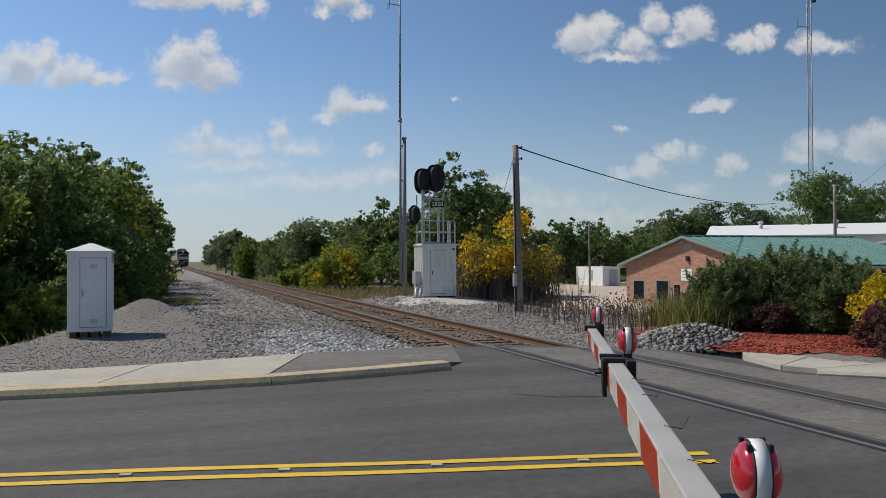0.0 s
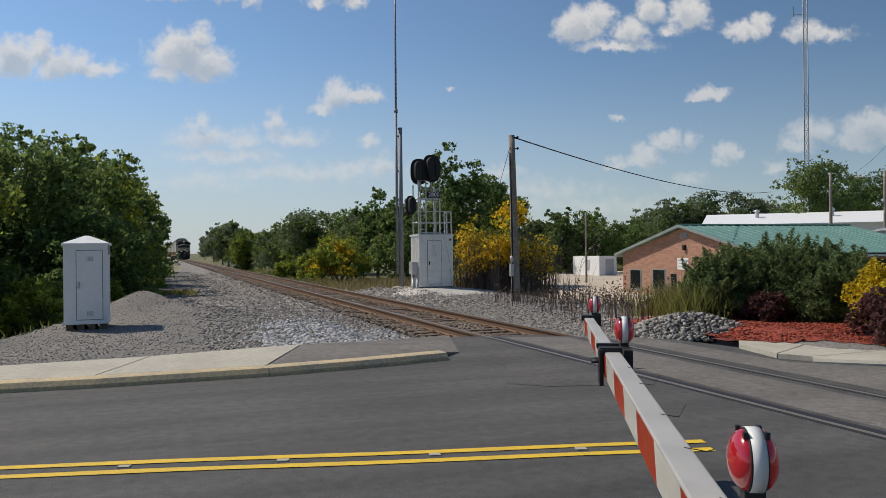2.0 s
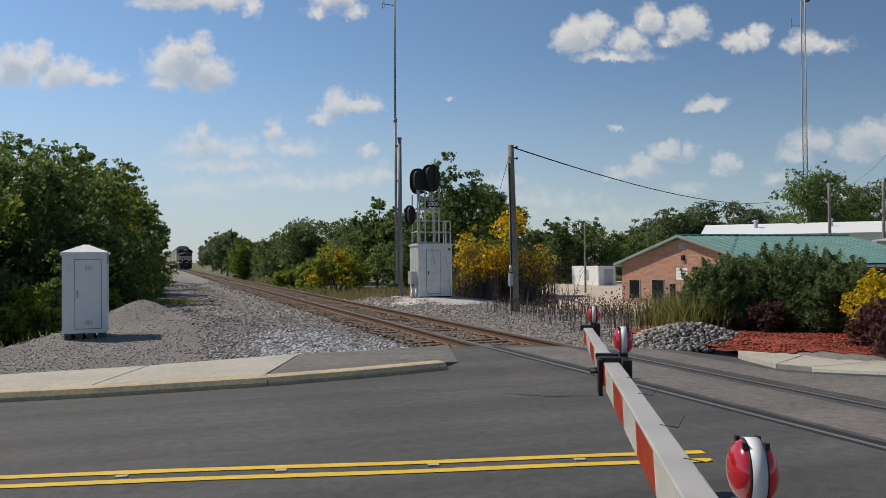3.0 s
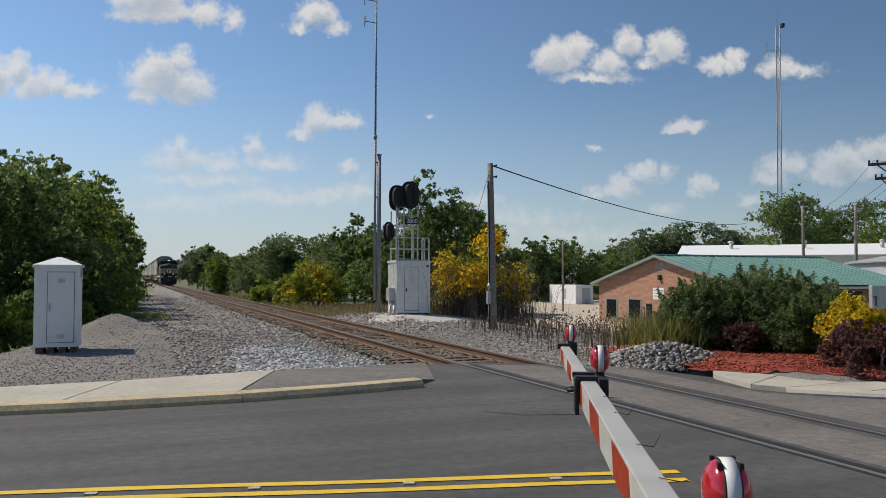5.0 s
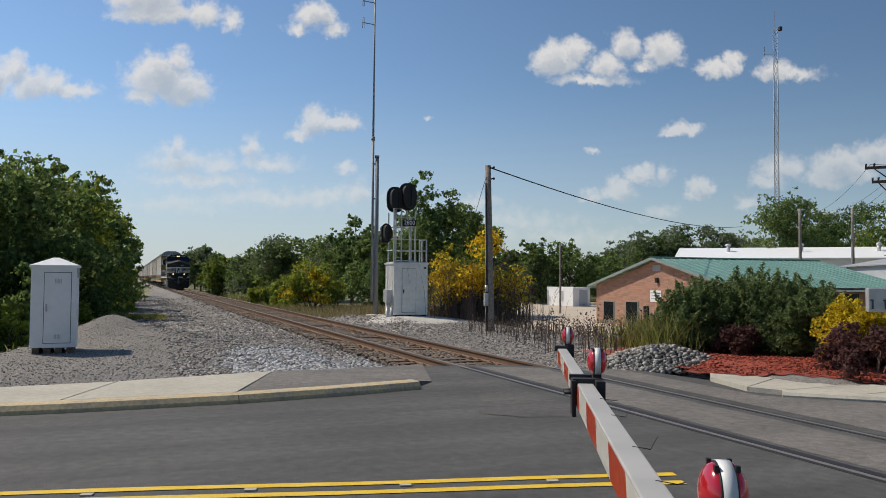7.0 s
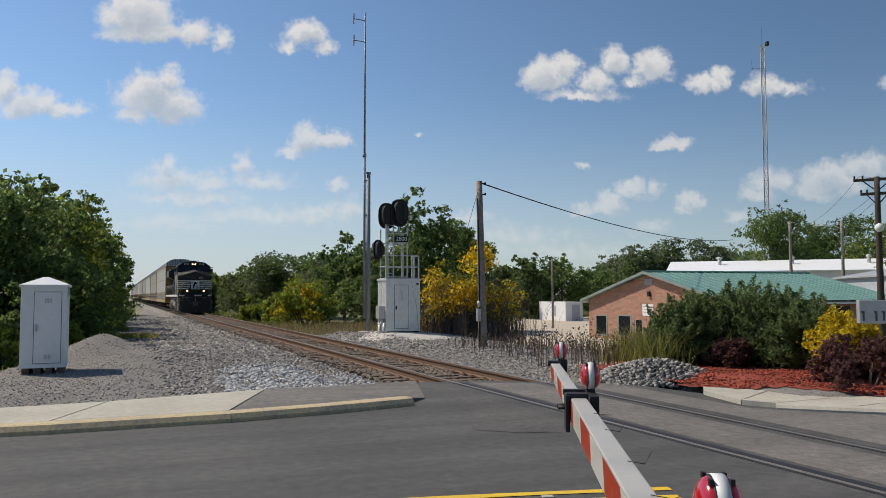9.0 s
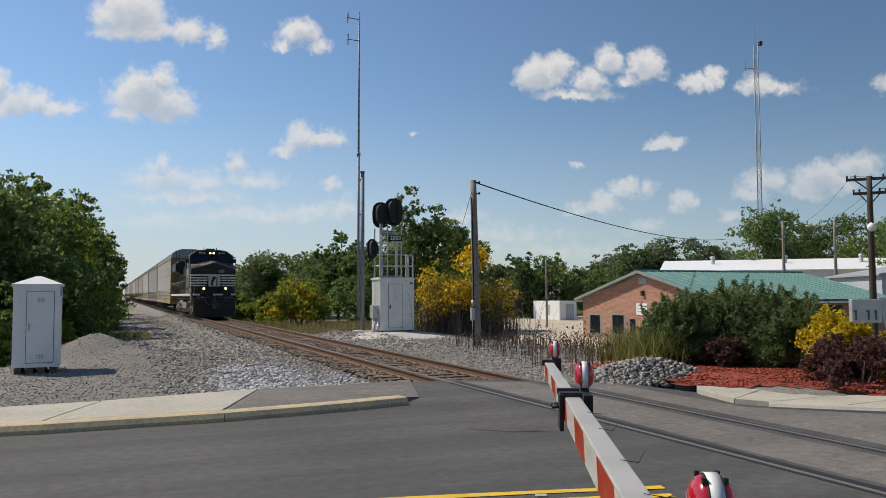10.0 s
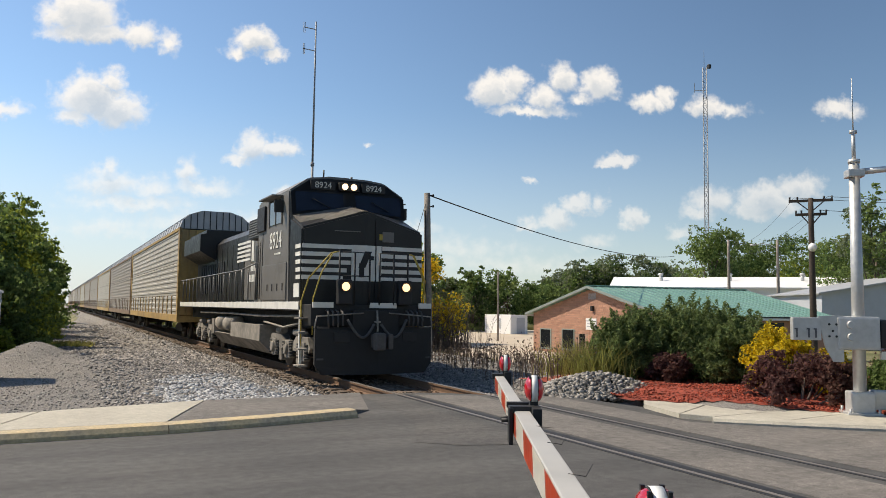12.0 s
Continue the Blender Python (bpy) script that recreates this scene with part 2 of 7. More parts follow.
GRASS_GROUND = material("rough_grass", (0.085, 0.095, 0.03), 0.95, grain=0.5, scale=6, stain=0.8, stain_scale=0.15, second=(0.24, 0.21, 0.11), bump=0.05)
LOT = material("pale_gravel_lot", (0.50, 0.42, 0.33), 0.95, grain=0.06, scale=1.5, stain=0.5, stain_scale=0.12, second=(0.40, 0.34, 0.26))
RUST_RAIL = material("rusty_rail_steel", (0.15, 0.085, 0.05), 0.75, grain=0.3, scale=30)
RAIL_TOP = material("polished_rail_head", (0.27, 0.235, 0.205), 0.5, metal=0.55, grain=0.1, scale=20)
TIE = material("creosoted_timber", (0.10, 0.065, 0.042), 0.9, grain=0.35, scale=14, stain=0.6, stain_scale=1.1, second=(0.17, 0.13, 0.1))
RUBBER = material("black_rubber", (0.018, 0.018, 0.02), 0.7, grain=0.2, scale=30)
MULCH = material("red_bark_mulch", (0.30, 0.055, 0.028), 0.95, grain=0.5, scale=25, island=0.5, stain=0.4, stain_scale=3, second=(0.17, 0.035, 0.02))
WHITE_METAL = material("white_painted_metal", (0.80, 0.80, 0.80), 0.45, grain=0.03, scale=8, stain=0.15, stain_scale=1.2, second=(0.62, 0.61, 0.58))
ALUMINIUM = material("weathered_aluminium", (0.78, 0.77, 0.74), 0.4, metal=0.35, grain=0.08, scale=6, stain=0.35, stain_scale=0.9, second=(0.62, 0.61, 0.58))
GALV = material("galvanised_steel", (0.54, 0.54, 0.53), 0.5, metal=0.5, grain=0.1, scale=12, stain=0.3, stain_scale=2)
MAST_STEEL = material("dull_dark_steel", (0.27, 0.285, 0.31), 0.65, metal=0.2, grain=0.1, scale=8, stain=0.3, stain_scale=1.0)
BLACK = material("matt_black_metal", (0.012, 0.012, 0.013), 0.6, grain=0.2, scale=12)
DARK_GAP = material("dark_seam", (0.10, 0.10, 0.11), 0.8)
POLE_WOOD = material("grey_weathered_wood", (0.30, 0.26, 0.22), 0.9, grain=0.3, scale=9, stain=0.5, stain_scale=1.0, second=(0.15, 0.13, 0.11), bump=0.01)
DARK_WOOD = material("dark_treated_wood", (0.06, 0.045, 0.036), 0.9, grain=0.3, scale=9)
BRICK = material("red_brick", (0.43, 0.23, 0.16), 0.9, grain=0.12, scale=10)
MORTAR = material("mortar", (0.36, 0.25, 0.19), 0.9, grain=0.1, scale=10)
GREEN_ROOF = material("green_metal_roof", (0.19, 0.35, 0.30), 0.42, metal=0.25, grain=0.06, scale=3, stain=0.3, stain_scale=0.5, second=(0.27, 0.42, 0.37))
GREEN_TRIM = material("dark_green_trim", (0.03, 0.10, 0.075), 0.5)
WHITE_ROOF = material("white_metal_roof", (0.82, 0.83, 0.84), 0.5, stain=0.2, stain_scale=0.1, second=(0.7, 0.7, 0.7))
GREY_WALL = material("grey_metal_siding", (0.44, 0.46, 0.50), 0.6, grain=0.05, scale=2, stain=0.2, stain_scale=0.4)
TAN_WALL = material("tan_siding", (0.55, 0.47, 0.33), 0.7, stain=0.2, stain_scale=0.3)
GLASS = material("dark_window_glass", (0.012, 0.015, 0.018), 0.15, spec=0.3)
BARK = material("tree_bark", (0.11, 0.085, 0.065), 0.95, grain=0.3, scale=7, bump=0.02)


def leaf(name, colour, second, spread=0.45):
    return material(name, colour, 0.75, island=spread, stain=0.9, stain_scale=0.35, second=second, through_light=0.58, spec=0.25)


LEAF_DARK = leaf("dark_green_leaf", (0.115, 0.180, 0.062), (0.155, 0.215, 0.062))
LEAF_MID = leaf("mid_green_leaf", (0.150, 0.215, 0.070), (0.195, 0.245, 0.075))
LEAF_LIGHT = leaf("yellow_green_leaf", (0.27, 0.31, 0.045), (0.18, 0.235, 0.05))
LEAF_YELLOW = leaf("golden_leaf", (0.68, 0.47, 0.03), (0.38, 0.34, 0.05))
LEAF_GOLD = leaf("bright_yellow_foliage", (0.62, 0.47, 0.03), (0.48, 0.42, 0.05))
LEAF_YEW = leaf("dark_evergreen_needles", (0.15, 0.205, 0.08), (0.20, 0.25, 0.09))
LEAF_RED = leaf("dark_red_leaf", (0.135, 0.065, 0.06), (0.17, 0.095, 0.07))
# greener tones greyed and paled: distance haze put into the leaf colour
LEAF_HAZED = leaf("hazed_distant_foliage", (0.175, 0.215, 0.125), (0.205, 0.235, 0.14), 0.3)
STRAW = material("dry_straw", (0.30, 0.24, 0.12), 0.9, island=0.4, through_light=0.3)
WEED = material("dead_brown_weed", (0.14, 0.10, 0.075), 0.9, island=0.4)
REED = leaf("reed_grass", (0.32, 0.29, 0.09), (0.2, 0.21, 0.06))
GRASS = leaf("grass_blade", (0.16, 0.18, 0.05), (0.3, 0.27, 0.1))
TWIG = material("grey_twig", (0.12, 0.09, 0.075), 0.9, island=0.3)

# ---- building helpers ----


def thing(name, m, label, category, group="", kind=""):
    """An Empty at the base of a thing, which its parts hang from."""
    ob = new(name)
    ob.matrix_world = m
    return tagged(ob, label, category, group, kind)


def mesh_of(name, bm, mat):
    me = bpy.data.meshes.new(name)
    bm.to_mesh(me)
    bm.free()
    for x in mat if isinstance(mat, (list, tuple)) else [mat]:
        me.materials.append(x)
    return me


def part(name, bm, mat, parent, label="", kind=""):
    """Links a bmesh as one mesh object under a thing or a part, in the parent's space."""
    ob = new(name, bm if isinstance(bm, bpy.types.Mesh) else mesh_of(name, bm, mat))
    ob.parent = parent
    return tagged(ob, label, kind=kind)


def solo(name, bm, mat, label, category="", kind="", group="", m=None):
    ob = new(name, bm if isinstance(bm, bpy.types.Mesh) else mesh_of(name, bm, mat))
    if m is not None:
        ob.matrix_world = m
    return tagged(ob, label, category, group, kind)


def box(bm, x0, x1, y0, y1, z0, z1, bevel=0.0, mat=0, m=None):
    """A box between the limits, with bevelled edges."""
    own = bmesh.new() if bevel else bm
    vs = [own.verts.new((x, y, z)) for z in (z0, z1) for y in (y0, y1) for x in (x0, x1)]
    fs = [own.faces.new([vs[i] for i in f]) for f in ((0, 2, 3, 1), (4, 5, 7, 6), (0, 1, 5, 4), (2, 6, 7, 3), (0, 4, 6, 2), (1, 3, 7, 5))]
    for f in fs:
        f.material_index = mat
    if bevel:
        bmesh.ops.bevel(own, geom=own.edges[:], offset=bevel, segments=2, affect="EDGES", profile=0.6)
        for f in own.faces:
            f.material_index = mat
        merge(bm, own, m)
    elif m is not None:
        for v in vs:
            v.co = m @ v.co
    return bm


def merge(bm, own, m=None):
    table = {}
    for v in own.verts:
        table[v] = bm.verts.new(m @ v.co if m is not None else v.co)
    for f in own.faces:
        g = bm.faces.new([table[v] for v in f.verts])
        g.material_index, g.smooth = f.material_index, f.smooth
    own.free()


def tube(bm, a, b, r, r2=None, seg=8, mat=0, caps=True):
    """A round bar from a to b."""
    a, b = Vector(a), Vector(b)
    r2 = r if r2 is None else r2
    q = (b - a).to_track_quat("Z", "Y")
    rings = []
    for p, rad in ((a, r), (b, r2)):
        rings.append([bm.verts.new(p + q @ Vector((rad * math.cos(2 * math.pi * i / seg), rad * math.sin(2 * math.pi * i / seg), 0))) for i in range(seg)])
    for i in range(seg):
        f = bm.faces.new((rings[0][i], rings[0][(i + 1) % seg], rings[1][(i + 1) % seg], rings[1][i]))
        f.smooth, f.material_index = seg > 5, mat
    if caps:
        bm.faces.new(rings[0][::-1]).material_index = mat
        bm.faces.new(rings[1]).material_index = mat
    return bm


def path_tube(bm, points, r, seg=6, mat=0):
    """One bent round bar through the points; r may be given for each point."""
    pts = [Vector(p) for p in points]
    rs = r if isinstance(r, (list, tuple)) else [r] * len(pts)
    rings = []
    for i, p in enumerate(pts):
        d = (pts[min(i + 1, len(pts) - 1)] - pts[max(i - 1, 0)]).normalized()
        ref = Vector((0, 0, 1)) if abs(d.z) < 0.9 else Vector((1, 0, 0))
        u = d.cross(ref).normalized()
        w = d.cross(u)
        if rings and u.dot(last) < 0:
            u, w = -u, -w
        last = u
        rings.append([bm.verts.new(p + (u * math.cos(2 * math.pi * k / seg) + w * math.sin(2 * math.pi * k / seg)) * rs[i]) for k in range(seg)])
    faces = []
    for ra, rb in zip(rings, rings[1:]):
        for k in range(seg):
            faces.append(bm.faces.new((ra[k], ra[(k + 1) % seg], rb[(k + 1) % seg], rb[k])))
    faces += [bm.faces.new(rings[0][::-1]), bm.faces.new(rings[-1])]
    for f in faces:
        f.smooth, f.material_index = True, mat
    bmesh.ops.recalc_face_normals(bm, faces=faces)
    return bm


def prism(bm, outline, axis, low, high, mat=0):
    """An outline pushed along an axis. For axis x the outline is (y, z), for y (x, z), for z (x, y)."""
    def at(p, d):
        return {"x": (d, p[0], p[1]), "y": (p[0], d, p[1]), "z": (p[0], p[1], d)}[axis]
    lo = [bm.verts.new(at(p, low)) for p in outline]
    hi = [bm.verts.new(at(p, high)) for p in outline]
    n = len(outline)
    faces = [bm.faces.new(lo), bm.faces.new(hi)]
    for i in range(n):
        faces.append(bm.faces.new((lo[i], lo[(i + 1) % n], hi[(i + 1) % n], hi[i])))
    for f in faces:
        f.material_index = mat
    bmesh.ops.recalc_face_normals(bm, faces=faces)
    return bm


def dome(bm, centre, rx, ry, rz, seg=14, rings=7, mat=0, m=None):
    """A full ellipsoid."""
    own = bmesh.new()
    bmesh.ops.create_uvsphere(own, u_segments=seg, v_segments=rings, radius=1)
    for v in own.verts:
        v.co = Vector((v.co.x * rx, v.co.y * ry, v.co.z * rz)) + Vector(centre)
    for f in own.faces:
        f.smooth, f.material_index = True, mat
    merge(bm, own, m)
    return bm


def from_arrays(name, verts, faces, mat, smooth_faces=False):
    """A mesh from numpy arrays, all faces with the same number of corners."""
    me = bpy.data.meshes.new(name)
    verts, faces = np.asarray(verts, np.float32), np.asarray(faces, np.int32)
    k = faces.shape[1]
    me.vertices.add(len(verts))
    me.vertices.foreach_set("co", verts.ravel())
    me.loops.add(faces.size)
    me.loops.foreach_set("vertex_index", faces.ravel())
    me.polygons.add(len(faces))
    me.polygons.foreach_set("loop_start", np.arange(0, faces.size, k, dtype=np.int32))
    if smooth_faces:
        me.polygons.foreach_set("use_smooth", np.ones(len(faces), bool))
    me.update(calc_edges=True)
    for x in mat if isinstance(mat, (list, tuple)) else [mat]:
        me.materials.append(x)
    return me


def leaf_cards(centres, outward, size, rng, aspect=0.6, curl=0.35):
    """Small folded leaves: four corners each, turned at random about the outward way."""
    n = len(centres)
    nrm = outward + rng.normal(0, 0.75, (n, 3))
    nrm /= np.linalg.norm(nrm, axis=1)[:, None] + 1e-9
    ref = rng.normal(0, 1, (n, 3))
    a = np.cross(nrm, ref)
    a /= np.linalg.norm(a, axis=1)[:, None] + 1e-9
    b = np.cross(nrm, a)
    s = size * rng.uniform(0.55, 1.3, n)[:, None]
    v = np.stack([centres - a * s, centres - b * s * aspect + nrm * s * curl * 0.3, centres + a * s, centres + b * s * aspect - nrm * s * curl * 0.3], 1)
    return v.reshape(-1, 3), np.arange(4 * n).reshape(-1, 4)


def crown_points(lumps, n, rng, fill=0.35):
    """Leaf places in tufts on and just inside a set of lumps (x, y, z, radius), with the way out of each."""
    lumps = np.asarray(lumps, float)
    tufts = max(40, n // 16)
    pick = rng.choice(len(lumps), tufts, p=lumps[:, 3] ** 2 / (lumps[:, 3] ** 2).sum())
    d = rng.normal(0, 1, (tufts, 3))
    d /= np.linalg.norm(d, axis=1)[:, None]
    rad = lumps[pick, 3] * (1 - fill * rng.random(tufts) ** 1.3) * rng.uniform(0.85, 1.15, tufts)
    spot = lumps[pick, :3] + d * rad[:, None] * np.array([1, 1, 0.85])
    own = rng.integers(0, tufts, n)
    spread = np.clip(lumps[pick[own], 3] * 0.17, 0.02, 0.5)[:, None]
    return spot[own] + rng.normal(0, 1, (n, 3)) * spread * np.array([1, 1, 0.7]), d[own]


def tree_thing(name, x, y, z, height, width, label, mat, leaves, leaf_size, seed, crown_low=0.25, category="tree", lumps=26, lean=0.0, bare=False, second=None, flat=1.0, group=""):
    """A tapered trunk with limbs, and a crown of small leaves in uneven lumps."""
    rng = np.random.default_rng(seed)
    ob = thing(name, pose(x, y, z), label, category, group)
    low, mid = height * crown_low, height * (1 + crown_low) / 2
    half_h, half_w = height * (1 - crown_low) / 2, width / 2
    spots = []
    size = min(half_w, half_h * 1.1)
    for i in range(lumps):
        d = rng.normal(0, 1, 3)
        d /= np.linalg.norm(d)
        k = rng.uniform(0.1, 1.0) ** 0.5 * 0.82
        r = rng.uniform(0.20, 0.36) * size
        low_wide = 1.0 + 0.12 * (d[2] < 0) - 0.15 * max(0.0, d[2])
        spots.append((d[0] * half_w * k * low_wide + lean * d[2], d[1] * half_w * k * flat * low_wide, mid + d[2] * half_h * k, r))
    for i in range(lumps // 2):
        a, e = rng.uniform(0, 6.28), rng.uniform(-0.7, 1.0)
        c = math.sqrt(max(0, 1 - e * e))
        spots.append((math.cos(a) * c * half_w * 0.85, math.sin(a) * c * half_w * 0.85 * flat, mid + e * half_h * 0.85, rng.uniform(0.12, 0.20) * size))
    bm = bmesh.new()
    r0 = max(0.05, height * 0.022)
    top = Vector((lean * 0.4, 0, mid + half_h * 0.4))
    tube(bm, (0, 0, -0.3), (lean * 0.1, 0, low), r0 * 1.15, r0 * 0.85, 10)
    tube(bm, (lean * 0.1, 0, low), top, r0 * 0.85, r0 * 0.25, 8)
    for s in spots[: 12 if not bare else 22]:
        base = Vector((lean * 0.1, 0, low)).lerp(top, rng.uniform(0.0, 0.7))
        elbow = base.lerp(Vector(s[:3]), 0.5) + Vector((0, 0, -0.05 * height * rng.random()))
        tube(bm, base, elbow, r0 * 0.38, r0 * 0.25, 6)
        tube(bm, elbow, s[:3], r0 * 0.25, r0 * 0.08, 5)
    part("trunk", bm, BARK, ob)
    share = leaves if second is None else int(leaves * 0.62)
    p, d = crown_points(spots, share, rng)
    part("crown", from_arrays("crown", *leaf_cards(p, d, leaf_size, rng), mat), None, ob)
    if second is not None:
        p, d = crown_points(spots[::2], leaves - share, rng, 0.2)
        part("crown", from_arrays("crown", *leaf_cards(p, d, leaf_size, rng), second), None, ob)
    return ob


def bush_thing(name, x, y, z, height, width, depth, label, mat, leaves, leaf_size, seed, spiky=0.0, lumps=30, category="shrub", second=None, turn=0.0, group="", aspect=0.6, bare_to=0.02):
    """A shrub that stands on the ground: stems and a dense mass of leaves, with pointed shoots if spiky."""
    rng = np.random.default_rng(seed)
    ob = thing(name, pose(x, y, z, 0, 0, turn), label, category, group)
    spots = []
    for i in range(lumps):
        a, k = rng.uniform(0, 6.28), math.sqrt(rng.random())
        top = height * (1 - 0.55 * k * k)
        spots.append((math.cos(a) * k * width * 0.40, math.sin(a) * k * depth * 0.40, top * rng.uniform(0.25, 0.86), rng.uniform(0.12, 0.2) * min(width, depth, height * 1.3)))
    bm = bmesh.new()
    for s in spots[:14]:
        tube(bm, (s[0] * 0.25, s[1] * 0.25, -0.1), s[:3], 0.02 + height * 0.006, 0.008, 5)
    part("stem", bm, TWIG, ob)
    p, d = crown_points(spots, leaves, rng, 0.5)
    if spiky:
        extra_p, extra_d = [], []
        for s in spots:
            for j in range(5):
                way = np.array([rng.normal(0, .45), rng.normal(0, .45), 1.0])
                way /= np.linalg.norm(way)
                start = np.array(s[:3]) + way * s[3] * 0.8
                length = spiky * rng.uniform(0.5, 1.3)
                k = int(leaves * 0.004) + 6
                f = rng.random(k)
                extra_p.append(start + way * (f * length)[:, None] + rng.normal(0, 1, (k, 3)) * (0.055 * (1.15 - f))[:, None])
                extra_d.append(np.tile(way, (k, 1)) + rng.normal(0, .5, (k, 3)))
        p, d = np.vstack([p] + extra_p), np.vstack([d] + extra_d)
    keep = p[:, 2] > bare_to * (rng.uniform(0.3, 1.25, len(p)) if bare_to > 0.02 else 1)
    p, d = p[keep], d[keep]
    if second is not None:
        flip = noise_mask(p, rng)
        part("foliage", from_arrays("foliage", *leaf_cards(p[flip], d[flip], leaf_size, rng), second), None, ob)
        p, d = p[~flip], d[~flip]
    part("foliage", from_arrays("foliage", *leaf_cards(p, d, leaf_size, rng, aspect), mat), None, ob)
    return ob


def noise_mask(p, rng):
    q = np.sin(p[:, 0] * 1.9 + 1) + np.sin(p[:, 1] * 2.3) + np.sin(p[:, 2] * 2.7 + p[:, 0])
    return q + rng.normal(0, 0.5, len(p)) > 0.8


def stones(name, spots, sizes, mat, rng, squash=0.7):
    """Rough eight-cornered stones at the spots, joined into one mesh."""
    n = len(spots)
    corner = np.array([(x, y, z) for z in (-1, 1) for y in (-1, 1) for x in (-1, 1)], float)
    v = corner[None] * rng.uniform(0.45, 1.0, (n, 8, 3)) * 0.5
    a = rng.uniform(0, 6.28, n)
    c, s = np.cos(a)[:, None], np.sin(a)[:, None]
    v = np.stack([v[..., 0] * c - v[..., 1] * s, v[..., 0] * s + v[..., 1] * c, v[..., 2] * squash], -1)
    t = rng.uniform(-0.6, 0.6, n)
    c, s = np.cos(t)[:, None], np.sin(t)[:, None]
    v = np.stack([v[..., 0], v[..., 1] * c - v[..., 2] * s, v[..., 1] * s + v[..., 2] * c], -1)
    v = v * np.asarray(sizes)[:, None, None] + np.asarray(spots)[:, None, :]
    f = np.array([(0, 2, 3, 1), (4, 5, 7, 6), (0, 1, 5, 4), (2, 6, 7, 3), (0, 4, 6, 2), (1, 3, 7, 5)])
    faces = (f[None] + 8 * np.arange(n)[:, None, None]).reshape(-1, 4)
    return from_arrays(name, v.reshape(-1, 3), faces, mat)


def blades(name, spots, heights, mat, rng, width=0.012, lean=0.3):
    """Grass blades or stalks: narrow bent strips."""
    n = len(spots)
    spots = np.asarray(spots, float)
    a = rng.uniform(0, 6.28, n)
    side = np.stack([np.cos(a), np.sin(a), np.zeros(n)], 1) * width
    bend = np.stack([rng.normal(0, lean, n), rng.normal(0, lean, n), np.zeros(n)], 1) * np.asarray(heights)[:, None]
    up = np.stack([np.zeros(n), np.zeros(n), heights], 1)
    mid, tip = spots + up * 0.55 + bend * 0.3, spots + up + bend
    v = np.stack([spots - side, spots + side, mid + side * .8, mid - side * .8, tip + side * .15, tip - side * .15], 1).reshape(-1, 3)
    k = 6 * np.arange(n)[:, None, None]
    faces = (np.array([(0, 1, 2, 3), (3, 2, 4, 5)])[None] + k).reshape(-1, 4)
    return from_arrays(name, v, faces, mat)


def lettering(name, text, size, mat, parent, m, depth=0.004, label=""):
    """Raised characters in the built-in typeface, as a mesh."""
    cu = bpy.data.curves.new(name, "FONT")
    cu.body, cu.size, cu.extrude, cu.align_x, cu.align_y = text, size, depth, "CENTER", "CENTER"
    tmp = bpy.data.objects.new(name, cu)
    scene.collection.objects.link(tmp)
    me = bpy.data.meshes.new_from_object(tmp.evaluated_get(bpy.context.evaluated_depsgraph_get()))
    bpy.data.objects.remove(tmp)
    me.transform(m)
    me.materials.clear()
    me.materials.append(mat)
    ob = new(name, me)
    ob.parent = parent
    return tagged(ob, label)

# ---- ground, road and railway ----
TRACK_X, GAUGE = 6.455, 1.505


def step(v, low, high):
    k = np.clip((v - low) / (high - low), 0, 1)
    return k * k * (3 - 2 * k)


def ground_z(x, y):
    x, y = np.asarray(x, float), np.asarray(y, float)
    d = np.abs(x - TRACK_X)
    bed = -0.26 - np.maximum(0, d - 1.75) * 0.5
    left = -0.06 - 0.40 * step(y, 24, 44) - 0.75 * np.clip(shelf_edge(y) - x, 0, 1.5) * step(y, 12, 16)
    right = -0.10 - 1.2 * np.maximum(step(x, 12.5, 17) * step(y, 13.0, 20), step(y, 34, 46))
    bank = 0.22 * step(x, 8.6, 10) * (1 - step(y, 13.5, 17)) * step(y, 7, 9.5)
    base = np.where(x < TRACK_X, left, right + bank)
    near = step(d, 1.35, 3.0)
    z = np.where(base > bed, base * near + bed * (1 - near), bed)
    heap = 0.66 * np.exp(-(((x + 0.35) / 1.0) ** 2 + ((y - 22.4) / 1.3) ** 2) ** 0.8) + 0.25 * np.exp(-(((x - 1.1) / 1.2) ** 2 + ((y - 20.5) / 1.6) ** 2))
    pad = 0.16 * np.exp(-(((x - 10.3) / 1.9) ** 4 + ((y - 29.8) / 2.4) ** 4))
    rough = 0.03 * np.sin(x * 1.7 + y * 0.6) * np.sin(y * 1.3 - x * 0.4)
    z = z + heap + pad + rough * (d > 2)
    low = step(-y, -road_edge(x) - 0.15, -road_edge(x) + 0.15)
    return z * (1 - low) - 0.09 * low


def shelf_edge(y):
    """The left brink of the gravel shelf beside the track, for each y."""
    return np.interp(y, [10, 17.2, 23, 27, 40, 51, 81, 110, 140, 460], [-5.5, -2.9, -1.6, -1.0, -0.6, -0.16, 1.3, 2.8, 3.9, 4.0])


def road_edge(x):
    """The far edge of the paved ground, for each x."""
    return np.interp(x, [-70, -12, -2, 2.1, 5.0, 6.5, 7.4, 8.4, 8.75, 9.4, 10.4, 11.6, 14.2, 80], [27, 13.9, 11.5, 12.7, 13.6, 13.35, 12.5, 12.2, 9.9, 8.9, 7.8, 6.8, 5.4, -26])


